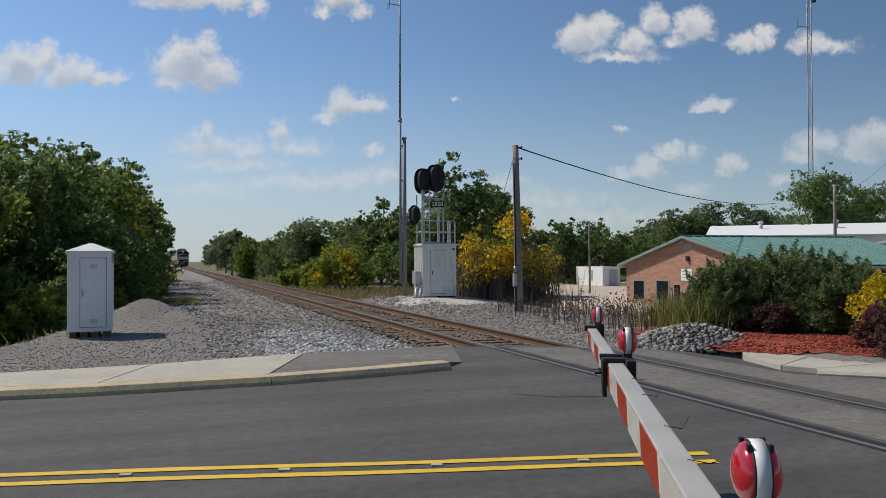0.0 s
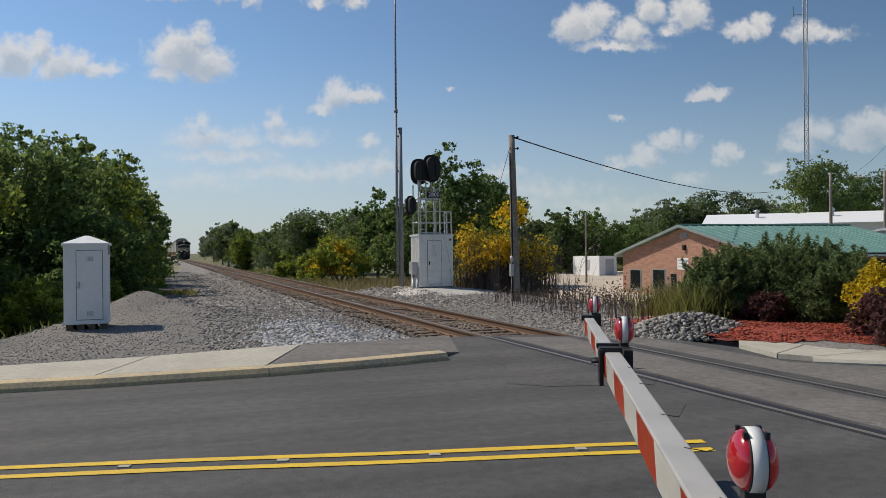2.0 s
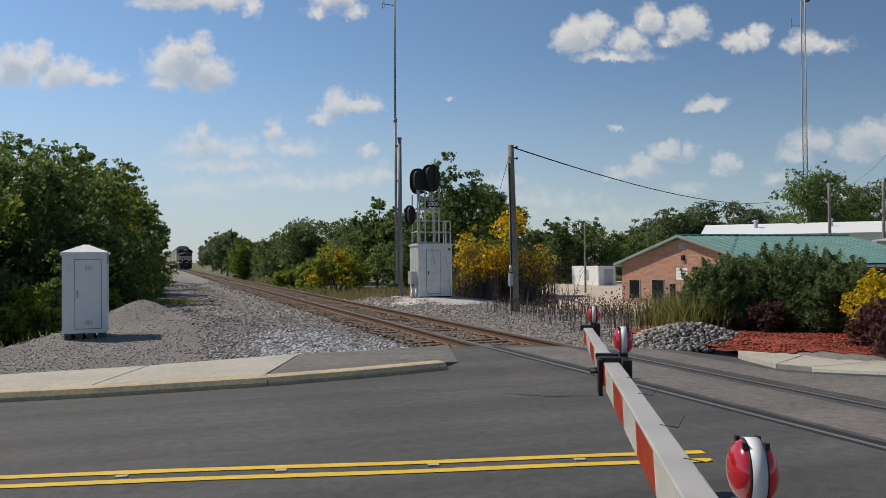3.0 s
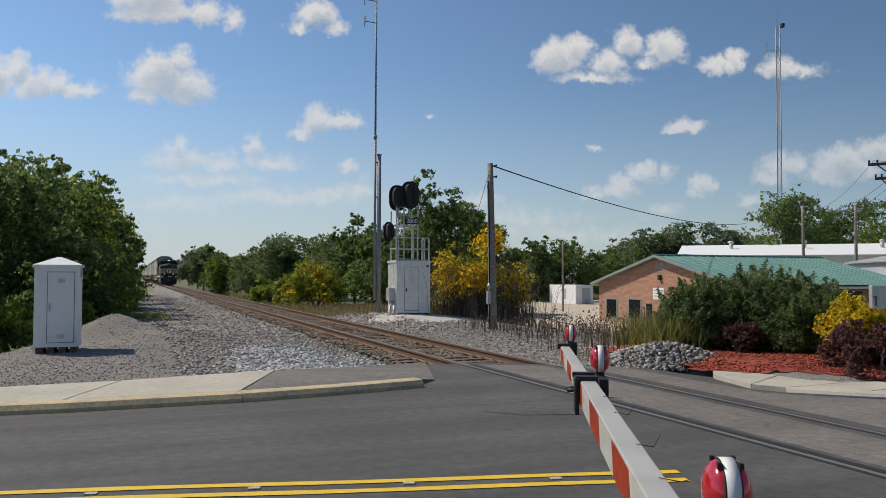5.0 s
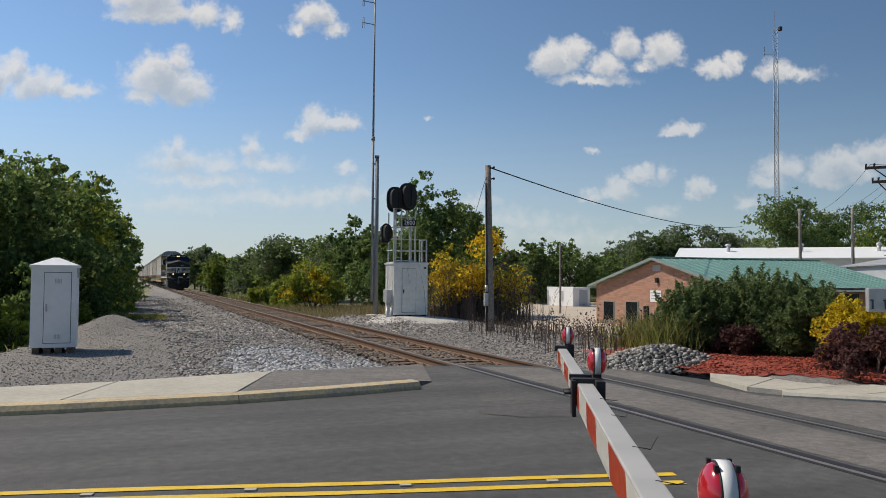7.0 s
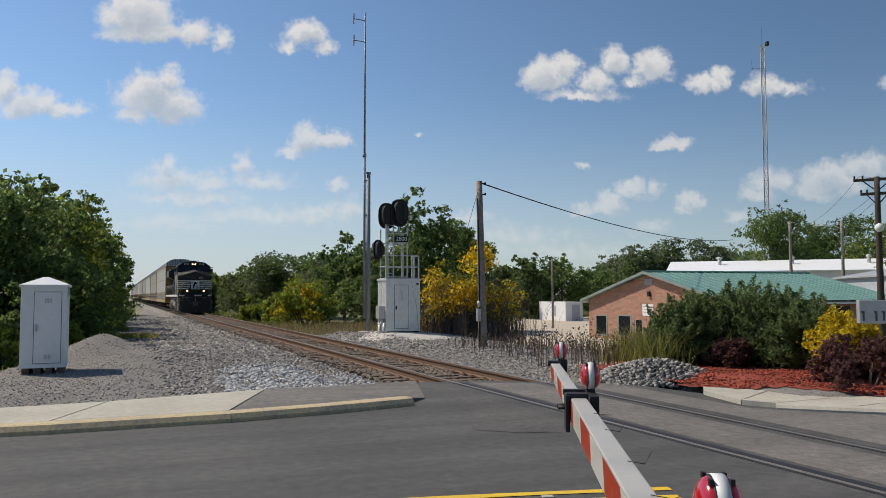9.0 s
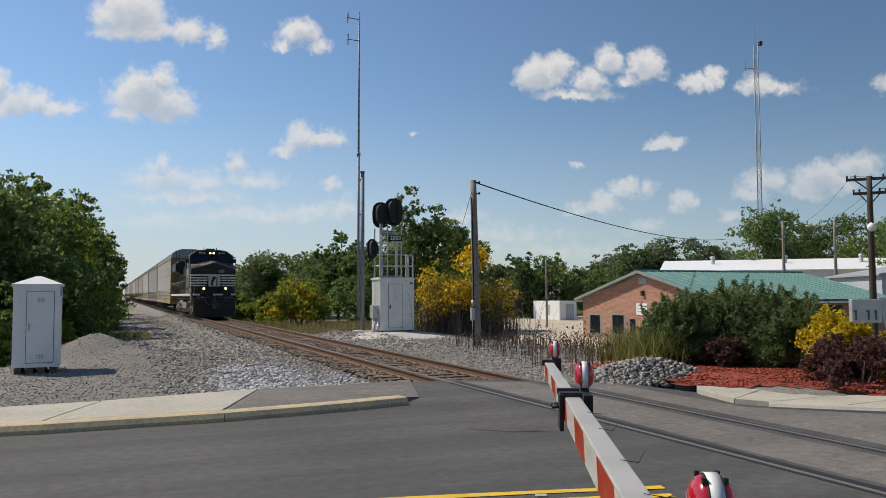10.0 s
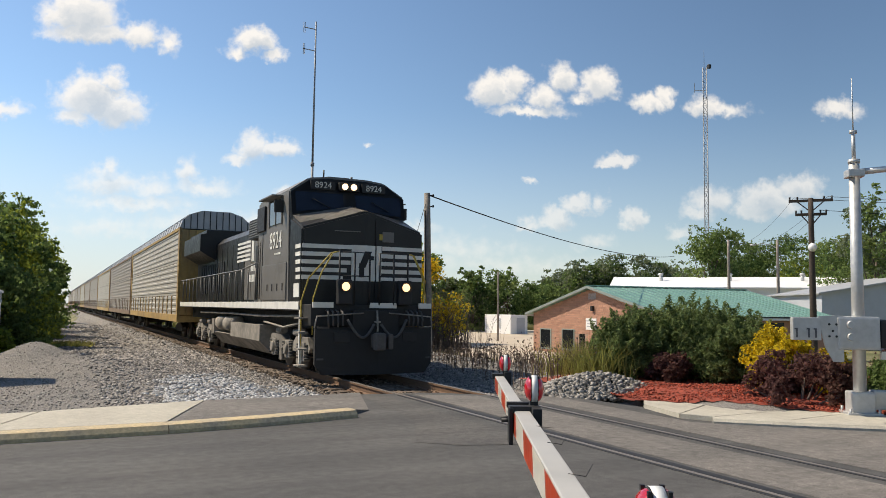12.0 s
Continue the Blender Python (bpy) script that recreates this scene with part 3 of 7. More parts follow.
def grid_mesh(name, xs, ys, zf, mat, keep=None):
    gx, gy = np.meshgrid(xs, ys)
    verts = np.stack([gx, gy, zf(gx, gy)], -1).reshape(-1, 3)
    nx, ny = len(xs), len(ys)
    i = (np.arange(ny - 1)[:, None] * nx + np.arange(nx - 1)[None]).ravel()
    faces = np.stack([i, i + 1, i + nx + 1, i + nx], 1)
    if keep is not None:
        mid = verts[faces].mean(1)
        faces = faces[keep(mid[:, 0], mid[:, 1])]
        used, back = np.unique(faces, return_inverse=True)
        verts, faces = verts[used], back.reshape(faces.shape)
    return from_arrays(name, verts, faces, mat, True)


def spaced(*stretches):
    return np.unique(np.concatenate([np.arange(a, b, s) for a, b, s in stretches]))


XS = spaced((-4000, -400, 400), (-400, -60, 20), (-60, -14, 2), (-14, 24, 0.4), (24, 60, 2), (60, 400, 20), (400, 4001, 400))
YS = spaced((-4000, -400, 400), (-400, -40, 20), (-40, 4, 4), (4, 48, 0.4), (48, 120, 3), (120, 500, 20), (500, 4001, 500))
solo("ground", grid_mesh("ground", XS, YS, lambda x, y: ground_z(x, y) - 0.06 * (np.abs(x - TRACK_X) < 4.6) * (y > 16), GRASS_GROUND), None, "uneven ground of rough dry grass and weeds", kind="structure")


def ragged(x, y):
    return 0.5 * np.sin(x * 2.1 + y) + 0.4 * np.sin(y * 3.3 - x * 1.4) + 0.3 * np.sin(5 * x + 4 * y)


def is_gravel(x, y):
    d = np.abs(x - TRACK_X)
    r = ragged(x, y) * 0.5
    left = (x < TRACK_X) & (x > shelf_edge(y) - 0.25 + 0.5 * r)
    right = (x > TRACK_X) & (x < 11.6 + r + 0.06 * y) & (y < 33 + 2 * r) & (y > 11)
    return (d < np.where(x < TRACK_X, 2.4, 4.2) + r * 0.6 * (y < 25)) | left | right


solo("gravel_bank", grid_mesh("gravel_bank", spaced((-9, 15, 0.25)), spaced((8, 60, 0.25), (60, 460, 4)), lambda x, y: ground_z(x, y) + 0.025, GRAVEL,
     lambda x, y: is_gravel(x, y) & (y > road_edge(x) - 0.3)), None, "grey crushed stone bank beside the railway", kind="structure")
PALE_GRAVEL = material("pale_crushed_limestone", (0.50, 0.475, 0.44), 0.95, grain=0.25, scale=30, stain=0.6, stain_scale=0.9, second=(0.36, 0.34, 0.31), bump=0.02)
solo("gravel_pad", grid_mesh("gravel_pad", spaced((8.4, 13.2, 0.2)), spaced((26.4, 32.2, 0.2)), lambda x, y: ground_z(x, y) + 0.075 - 0.05 * (((x - 10.6) / 2.1) ** 2 + ((y - 29.2) / 2.4) ** 2), PALE_GRAVEL,
     lambda x, y: ((x - 10.6) / 2.0) ** 2 + ((y - 29.2) / 2.3) ** 2 + 0.12 * ragged(x * 2, y) < 1), None, "pale crushed limestone pad under the signal house", kind="structure")
rng = np.random.default_rng(5)


def scatter(n, x0, x1, y0, y1, test, rng):
    x, y = rng.uniform(x0, x1, n), y0 + (y1 - y0) * rng.random(n) ** 1.5
    ok = test(x, y) & (y > road_edge(x) + 0.05)
    return x[ok], y[ok]


def not_on_rails(x, y):
    return is_gravel(x, y) & (np.abs(x - TRACK_X) > 1.25)


gx, gy = scatter(66000, -4.5, 12.5, 11.5, 34, not_on_rails, rng)
ok = (gx > 1.2 + ragged(gx, gy)) | (rng.random(len(gx)) < 0.45)
gx, gy = gx[ok], gy[ok]
solo("ballast_stones", stones("ballast_stones", np.stack([gx, gy, ground_z(gx, gy) + 0.03], 1), rng.uniform(0.03, 0.075, len(gx)) * np.where(gx < 0.8, 0.5, 0.95), STONE, rng), None,
     "loose grey crushed stones", kind="stuff")
gx, gy = scatter(12000, -0.6, 9.8, 24, 80, lambda x, y: is_gravel(x, y) & (np.abs(x - TRACK_X) > 1.4), rng)
solo("bank_stones", stones("bank_stones", np.stack([gx, gy, ground_z(gx, gy) + 0.03], 1), rng.uniform(0.06, 0.13, len(gx)), STONE, rng), None, "grey ballast stones on the bank", kind="stuff")
gx, gy = scatter(9000, 0.6, 5.4, 12.9, 21, lambda x, y: not_on_rails(x, y) & (((x - 3.4) / 1.7) ** 2 + ((y - 15.5) / 3.6) ** 2 + 0.35 * ragged(x, y) < 1) & (np.sin(x * 9.1) + np.sin(y * 7.7) < 1.2), rng)
solo("fresh_ballast", stones("fresh_ballast", np.stack([gx, gy, ground_z(gx, gy) + 0.04], 1), rng.uniform(0.04, 0.085, len(gx)), STONE_FRESH, rng), None, "fresh pale blue-grey ballast stones", kind="stuff")
gx, gy = scatter(15000, 5.0, 7.9, 13.2, 75, lambda x, y: np.abs(x - TRACK_X) < 1.45, rng)
solo("track_ballast", stones("track_ballast", np.stack([gx, gy, ground_z(gx, gy) + 0.075 + 0.02 * np.sin(gy * 1.9)], 1), rng.uniform(0.05, 0.10, len(gx)), STONE_BROWN, rng), None,
     "brown rust-stained ballast stones along the ties", kind="stuff")

# the road
edge_x = np.concatenate([[-70, -40, -12, -6], np.arange(-2, 12, 0.25), [20, 40, 80]])
bm = bmesh.new()
row_a = [bm.verts.new((x, float(road_edge(x)), 0)) for x in edge_x]
row_b = [bm.verts.new((x, -0.28 * x - 9.0, 0)) for x in edge_x]
for i in range(len(edge_x) - 1):
    bm.faces.new((row_b[i], row_b[i + 1], row_a[i + 1], row_a[i]))
solo("road", bm, ASPHALT, "dark asphalt road with tyre marks", kind="structure")


def sheet(name, corners, z, mat, label, thick=0.03):
    """A flat paved patch with a small thickness; z may be given for each corner."""
    bm = bmesh.new()
    zs = z if isinstance(z, (list, tuple)) else [z] * len(corners)
    hi = [bm.verts.new((x, y, h)) for (x, y), h in zip(corners, zs)]
    lo = [bm.verts.new((x, y, h - thick)) for (x, y), h in zip(corners, zs)]
    faces = [bm.faces.new(hi), bm.faces.new(lo[::-1])]
    for i in range(len(hi)):
        j = (i + 1) % len(hi)
        faces.append(bm.faces.new((hi[i], lo[i], lo[j], hi[j])))
    bmesh.ops.recalc_face_normals(bm, faces=faces)
    return solo(name, bm, mat, label, kind="structure")


bm = bmesh.new()
bm.faces.new([bm.verts.new((x, y, 0.0045)) for x, y in [(4.65, 10.3), (3.9, 8.6), (4.3, 8.2), (5.3, 7.9), (5.35, 13.2), (4.95, 13.5)]])
solo("asphalt_patch", bm, ASPHALT_MID, "lighter worn asphalt patch before the rails", kind="structure")
sheet("crossing_apron", [(5.95, 13.2), (5.95, -6), (6.95, -6), (6.95, 12.6)], 0.004, ASPHALT_OLD, "older asphalt between the rails", 0.003)
sheet("crossing_shoulder", [(7.5, 12.3), (7.5, -6), (12, -6), (12, 5.2), (9.5, 7.3), (8.2, 8.6), (8.2, 12.1)], 0.005, ASPHALT_OLD, "older asphalt beyond the rails", 0.004)

# centre lines
DIR = Vector((0.9665, -0.2567, 0))


def stripe(name, start, length, width):
    bm = bmesh.new()
    a = Vector((*start, 0.006))
    side = Vector((-DIR.y, DIR.x, 0)) * width / 2
    n = 160
    prev = None
    for i in range(n + 1):
        run = length * i / n
        p = a - DIR * run + Vector((-DIR.y, DIR.x, 0)) * (-0.016 * run + 0.012 * math.sin(run * 1.9) * min(1.0, run))
        wob = 1 + 0.06 * math.sin(i * 1.7)
        cur = (bm.verts.new(p + side * wob), bm.verts.new(p - side * wob))
        if prev:
            bm.faces.new((prev[0], prev[1], cur[1], cur[0]))
        prev = cur
    return solo(name, bm, YELLOW_PAINT, "worn solid yellow centre line", "road marking", kind="structure", group="centre lines")


stripe("centre_line", (4.22, 5.38), 60, 0.105)
stripe("centre_line", (4.12, 5.14), 60, 0.105)
for i in range(5):
    bm = bmesh.new()
    box(bm, -0.045, 0.045, -0.03, 0.03, 0.001, 0.012, 0.004)
    p = Vector((3.16, 5.54, 0)) - DIR * 1.17 * i + Vector((-DIR.y, DIR.x, 0)) * (-0.018 * 1.17 * i)
    solo("road_stud", bm, CONCRETE, "worn pale raised stud between the yellow lines", "road stud", group="studs along the centre line", m=pose(p.x, p.y, 0.0, 0, 0, -14.5))

# pavement, kerb and apron on the near side of the rails
KERB = [(-40.960, 21.504), (-12.288, 13.210), (-5.632, 10.906), (-1.792, 10.445), (-0.717, 10.363), (1.331, 10.404), (2.662, 10.588), (3.953, 10.875)]
BACK = [(-40.960, 23.552), (-12.288, 14.848), (-5.632, 12.032), (-1.997, 11.694), (-0.051, 12.237), (2.181, 12.749)]


def kerb_run(name, points, width, height, mat, label):
    bm = bmesh.new()
    prev = None
    for i, (x, y) in enumerate(points):
        a = Vector(points[max(0, i - 1)])
        b = Vector(points[min(len(points) - 1, i + 1)])
        d = (b - a).normalized()
        nrm = Vector((-d.y, d.x))
        prof = [(-0.10, -0.1), (-0.095, height * 0.40), (-0.05, height * 0.90), (0.02, height), (width, height), (width, -0.1)]
        ring = [bm.verts.new((x + nrm.x * o, y + nrm.y * o, h)) for o, h in prof]
        if prev:
            for k in range(len(prof)):
                bm.faces.new((prev[k], prev[(k + 1) % 6], ring[(k + 1) % 6], ring[k]))
        else:
            bm.faces.new(ring[::-1])
        prev = ring
    bm.faces.new(prev)
    bmesh.ops.recalc_face_normals(bm, faces=bm.faces[:])
    return solo(name, bm, mat, label, "kerb", kind="structure")


def along(points, step_length):
    out = [Vector(points[0])]
    for a, b in zip(points, points[1:]):
        a, b = Vector(a), Vector(b)
        n = max(1, int((b - a).length / step_length))
        out += [a.lerp(b, (i + 1) / n) for i in range(n)]
    return [tuple(p) for p in out]


pavement = thing("pavement", pose(0, 0, 0), "pale concrete pavement slabs with dark joints", "pavement", kind="structure")


def slab(a, b, c, d, z):
    bm = bmesh.new()
    g = 0.022
    mid = (Vector(a) + Vector(b) + Vector(c) + Vector(d)) / 4
    pts = [Vector(p) + (mid - Vector(p)).normalized() * g for p in (a, b, c, d)]
    prism(bm, [tuple(p) for p in pts], "z", z - 0.12, z)
    part("slab", bm, CONCRETE, pavement)


K2 = [(x, y + 0.17) for x, y in KERB]
slab((-8.704, 12.032), (-5.530, 11.080), (-5.530, 12.032), (-8.704, 13.107), 0.111)
slab((-5.530, 11.080), (-3.072, 10.783), (-3.379, 11.899), (-5.530, 12.032), 0.113)
slab((-3.072, 10.783), (-0.737, 10.547), (-0.102, 12.216), (-3.379, 11.899), 0.111)
slab((-0.737, 10.547), (1.352, 10.578), (2.181, 12.749), (-0.102, 12.216), 0.114)
sheet("apron", [(1.362, 10.578), (2.662, 10.762), (3.953, 11.049), (4.403, 11.469), (5.120, 13.824), (3.686, 13.312), (2.191, 12.759)], [0.108, 0.105, 0.09, 0.012, 0.006, 0.04, 0.108], ASPHALT_OLD, "grey asphalt apron behind the kerb", 0.12)
kerb_run("kerb", along([k for k in KERB if k[0] < 1.35], 0.5), 0.17, 0.116, KERB_PAINT, "worn yellow-painted concrete kerb")
kerb_run("kerb", along([k for k in KERB if k[0] > 1.3], 0.3), 0.17, 0.116, KERB_PAINT, "worn yellow-painted concrete kerb with a broken end")

# pavement beyond the rails
FAR_KERB = [(8.46, 8.46), (9.21, 7.76), (10.13, 7.0), (11.7, 5.95), (14.2, 4.7), (40, -7)]
pavement_far = thing("pavement", pose(0, 0, 0), "pale worn concrete pavement beside the mulch bed", "pavement", kind="structure")
for a, b, c, d in [((8.62, 10.1), (8.34, 9.0), (9.62, 9.74), (8.95, 10.5)), ((8.34, 8.98), (8.55, 8.56), (10.32, 8.68), (9.64, 9.71)), ((8.57, 8.54), (9.30, 7.88), (10.82, 8.06), (10.33, 8.66)),
                   ((9.32, 7.86), (10.22, 7.12), (11.5, 7.3), (10.83, 8.04)), ((10.24, 7.1), (11.78, 6.07), (12.8, 6.5), (11.52, 7.28)), ((11.8, 6.05), (14.3, 4.82), (15.2, 5.4), (12.82, 6.48)), ((14.32, 4.8), (24, 0.3), (25, 1.2), (15.22, 5.38))]:
    bm = bmesh.new()
    prism(bm, [a, b, c, d], "z", -0.05, 0.07)
    part("slab", bm, CONCRETE, pavement_far)
kerb_run("kerb", along(FAR_KERB, 0.5), 0.12, 0.074, CONCRETE, "low pale concrete kerb")

# the railway track
track = thing("railway_track", pose(TRACK_X, 0, 0), "single railway track on timber ties, rusty rails with bright heads", "track", kind="structure")
RAIL = [(-0.07, -0.17), (0.07, -0.17), (0.07, -0.155), (0.012, -0.135), (0.012, -0.045), (0.036, -0.035), (0.036, -0.004), (-0.036, -0.004), (-0.036, -0.035), (-0.012, -0.045), (-0.012, -0.135), (-0.07, -0.155)]
for side in (-1, 1):
    bm = bmesh.new()
    prism(bm, [(x + side * GAUGE / 2, z) for x, z in RAIL], "y", -40, 480)
    part("rail", bm, RUST_RAIL, track)
    bm = bmesh.new()
    box(bm, side * GAUGE / 2 - 0.03, side * GAUGE / 2 + 0.03, -40, 480, -0.008, 0.006)
    part("rail_head", bm, RAIL_TOP, track, "bright worn running surface")
    bm = bmesh.new()
    inner = side * (GAUGE / 2 - 0.04)
    gap = 0.11 if side < 0 else 0.045
    box(bm, min(inner, inner - side * gap), max(inner, inner - side * gap), -14, 13.2 if side < 0 else 12.5, -0.03, 0.0065)
    part("flangeway", bm, RUBBER, track, "black rubber strip along the rail")
    bm = bmesh.new()
    outer = side * (GAUGE / 2 + 0.04)
    lip = 0.05 if side < 0 else 0.015
    box(bm, min(outer, outer + side * lip), max(outer, outer + side * lip), -14, 13.2 if side < 0 else 12.5, -0.03, 0.0055)
    part("rubber_strip", bm, RUBBER, track)


def tie_mesh(seed):
    rng = random.Random(seed)
    bm = bmesh.new()
    box(bm, -1.3 + rng.uniform(-.04, .04), 1.3 + rng.uniform(-.06, .06), -0.115, 0.115, -0.36, -0.155, 0.012)
    for s in (-1, 1):
        box(bm, s * GAUGE / 2 - 0.19, s * GAUGE / 2 + 0.19, -0.09, 0.09, -0.167, -0.150, mat=1)
        for o in (-0.11, 0.11):
            for w in (-0.05, 0.05):
                box(bm, s * GAUGE / 2 + o - 0.015, s * GAUGE / 2 + o + 0.015, w - 0.015, w + 0.015, -0.15, -0.128, mat=1)
    return mesh_of("tie", bm, [TIE, RUST_RAIL])


TIES = [tie_mesh(i) for i in range(4)]
rr = random.Random(3)
for i in range(120):
    ob = part("tie", TIES[i % 4], None, track)
    ob.location = (rr.uniform(-0.05, 0.05), 13.55 + i * 0.52 + rr.uniform(-0.03, 0.03), rr.uniform(-0.012, 0.004))
    ob.rotation_euler = (0, 0, rr.uniform(-0.02, 0.02))
bm = bmesh.new()
for i in range(460):
    y = 13.55 + 62.4 + i * 0.55
    box(bm, -1.3, 1.3, y - 0.115, y + 0.115, -0.36, -0.167)
part("far_ties", bm, TIE, track, kind="stuff")

# ---- things along the railway ----


def bearing(angle, d):
    """The place at a distance from the start of the axes, angle degrees clockwise from +Y."""
    return d * math.sin(radians(angle)), d * math.cos(radians(angle))


def white_cabinet(x, y, z):
    ob = thing("equipment_cabinet", pose(x, y, z), "white painted metal equipment cabinet with one closed door", "cabinet")
    w, d, h = 0.44, 0.45, 1.72
    bm = bmesh.new()
    box(bm, -w, w, -d, d, 0.10, 0.10 + h, 0.012)
    box(bm, -w - 0.012, w + 0.012, -d - 0.012, d + 0.012, 0.09, 0.13, 0.005)
    part("body", bm, WHITE_METAL, ob)
    bm = bmesh.new()
    apex = [bm.verts.new((-0.05, 0, 0.10 + h + 0.19)), bm.verts.new((0.05, 0, 0.10 + h + 0.19))]
    o = 0.035
    lo = [bm.verts.new((sx * (w + o), sy * (d + o), 0.10 + h + 0.02)) for sx, sy in ((-1, -1), (1, -1), (1, 1), (-1, 1))]
    un = [bm.verts.new((v.co.x, v.co.y, v.co.z - 0.05)) for v in lo]
    bm.faces.new((lo[0], lo[1], apex[1], apex[0]))
    bm.faces.new((lo[1], lo[2], apex[1]))
    bm.faces.new((lo[2], lo[3], apex[0], apex[1]))
    bm.faces.new((lo[3], lo[0], apex[0]))
    for i in range(4):
        j = (i + 1) % 4
        bm.faces.new((un[i], un[j], lo[j], lo[i]))
    bm.faces.new(un[::-1])
    bmesh.ops.recalc_face_normals(bm, faces=bm.faces[:])
    part("roof", bm, WHITE_METAL, ob)
    bm = bmesh.new()
    x0, x1, z0, z1 = -0.18, 0.33, 0.19, 1.68
    box(bm, x0 - 0.012, x1 + 0.012, -d - 0.004, -d + 0.01, z0 - 0.012, z1 + 0.012)
    part("door_seam", bm, DARK_GAP, ob)
    bm = bmesh.new()
    box(bm, x0, x1, -d - 0.022, -d, z0, z1, 0.006)
    door = part("door", bm, WHITE_METAL, ob)
    for cz in (1.50, 0.32):
        bm = bmesh.new()
        for i in range(5):
            box(bm, 0.02 + i * 0.028, 0.036 + i * 0.028, -d - 0.030, -d - 0.02, cz - 0.05, cz + 0.05)
        part("vent", bm, GALV, door, "small grey louvred vent")
    bm = bmesh.new()
    box(bm, -0.15, -0.12, -d - 0.05, -d - 0.02, 0.86, 1.02, 0.008)
    tube(bm, (-0.135, -d - 0.05, 0.98), (-0.135, -d - 0.075, 0.87), 0.011)
    part("handle", bm, GALV, door, "grey metal door handle")
    for i, px in enumerate((-0.33, -0.11, 0.11, 0.33)):
        bm = bmesh.new()
        box(bm, px - 0.07, px + 0.07, -0.40, 0.40, -0.12, 0.09, 0.01)
        part("foot", bm, TIE, ob, "dark timber block")
    bm = bmesh.new()
    tube(bm, (w + 0.02, -0.3, 1.62), (w + 0.02, -0.3, 1.80), 0.02, seg=8)
    box(bm, w, w + 0.05, -0.34, -0.26, 1.58, 1.65, 0.006)
    part("sensor", bm, GALV, ob)
    return ob


white_cabinet(-1.46, 19.08, 0.0)


def signal_house():
    ob = thing("signal_house", pose(9.72, 29.55, 0.04), "aluminium signal equipment house on short legs, with a closed door", "signal cabinet")
    W, D, H = 1.42, 1.1, 2.02
    bm = bmesh.new()
    box(bm, 0, W, 0, D, 0.12, 0.12 + H, 0.01)
    box(bm, -0.04, W + 0.04, -0.04, D + 0.04, 0.10 + H, 0.17 + H, 0.01)
    part("body", bm, ALUMINIUM, ob)
    bm = bmesh.new()
    box(bm, 0.33, 0.93, -0.005, 0.01, 0.22, 1.96)
    part("door_seam", bm, DARK_GAP, ob)
    bm = bmesh.new()
    box(bm, 0.345, 0.915, -0.025, 0.0, 0.235, 1.945, 0.006)
    door = part("door", bm, ALUMINIUM, ob)
    for i in range(5):
        bm = bmesh.new()
        box(bm, 0.47 + i * 0.065, 0.50 + i * 0.065, -0.04, -0.02, 1.35, 1.78, 0.006)
        part("rib", bm, ALUMINIUM, door)
    bm = bmesh.new()
    box(bm, 0.38, 0.42, -0.06, -0.02, 0.98, 1.13, 0.008)
    part("handle", bm, BLACK, door, "dark door latch")
    for x in (0.1, W / 2, W - 0.1):
        bm = bmesh.new()
        box(bm, x - 0.05, x + 0.05, 0.04, D - 0.04, -0.12, 0.12, 0.008)
        part("leg", bm, BLACK, ob, "dark steel foot")
    bm = bmesh.new()
    box(bm, W - 0.17, W - 0.07, -0.03, 0.0, 1.95, 2.03, 0.01)
    part("lamp", bm, DARK_GAP, ob, "small dark lamp over the corner")
    bm = bmesh.new()
    box(bm, -0.24, -0.01, 0.18, 0.62, 0.62, 1.12, 0.012)
    part("meter_box", bm, GALV, ob, "grey metal side box")
    for y in (0.26, 0.5):
        bm = bmesh.new()
        tube(bm, (-0.12, y, -0.1), (-0.12, y, 0.62), 0.04, seg=10)
        part("conduit", bm, GALV, ob)
    for x in (-0.3, -0.12):
        bm = bmesh.new()
        tube(bm, (x, -0.12, -0.2), (x, -0.12, 0.42), 0.055, seg=12)
        dome(bm, (x, -0.12, 0.42), 0.062, 0.062, 0.04)
        part("bollard", bm, GALV, ob)
    for i in range(4):
        bm = bmesh.new()
        box(bm, -0.015, 0.0, 0.15 + i * 0.22, 0.19 + i * 0.22, 0.9, 2.05)
        part("side_rib", bm, ALUMINIUM, ob)
    return ob


signal_house()


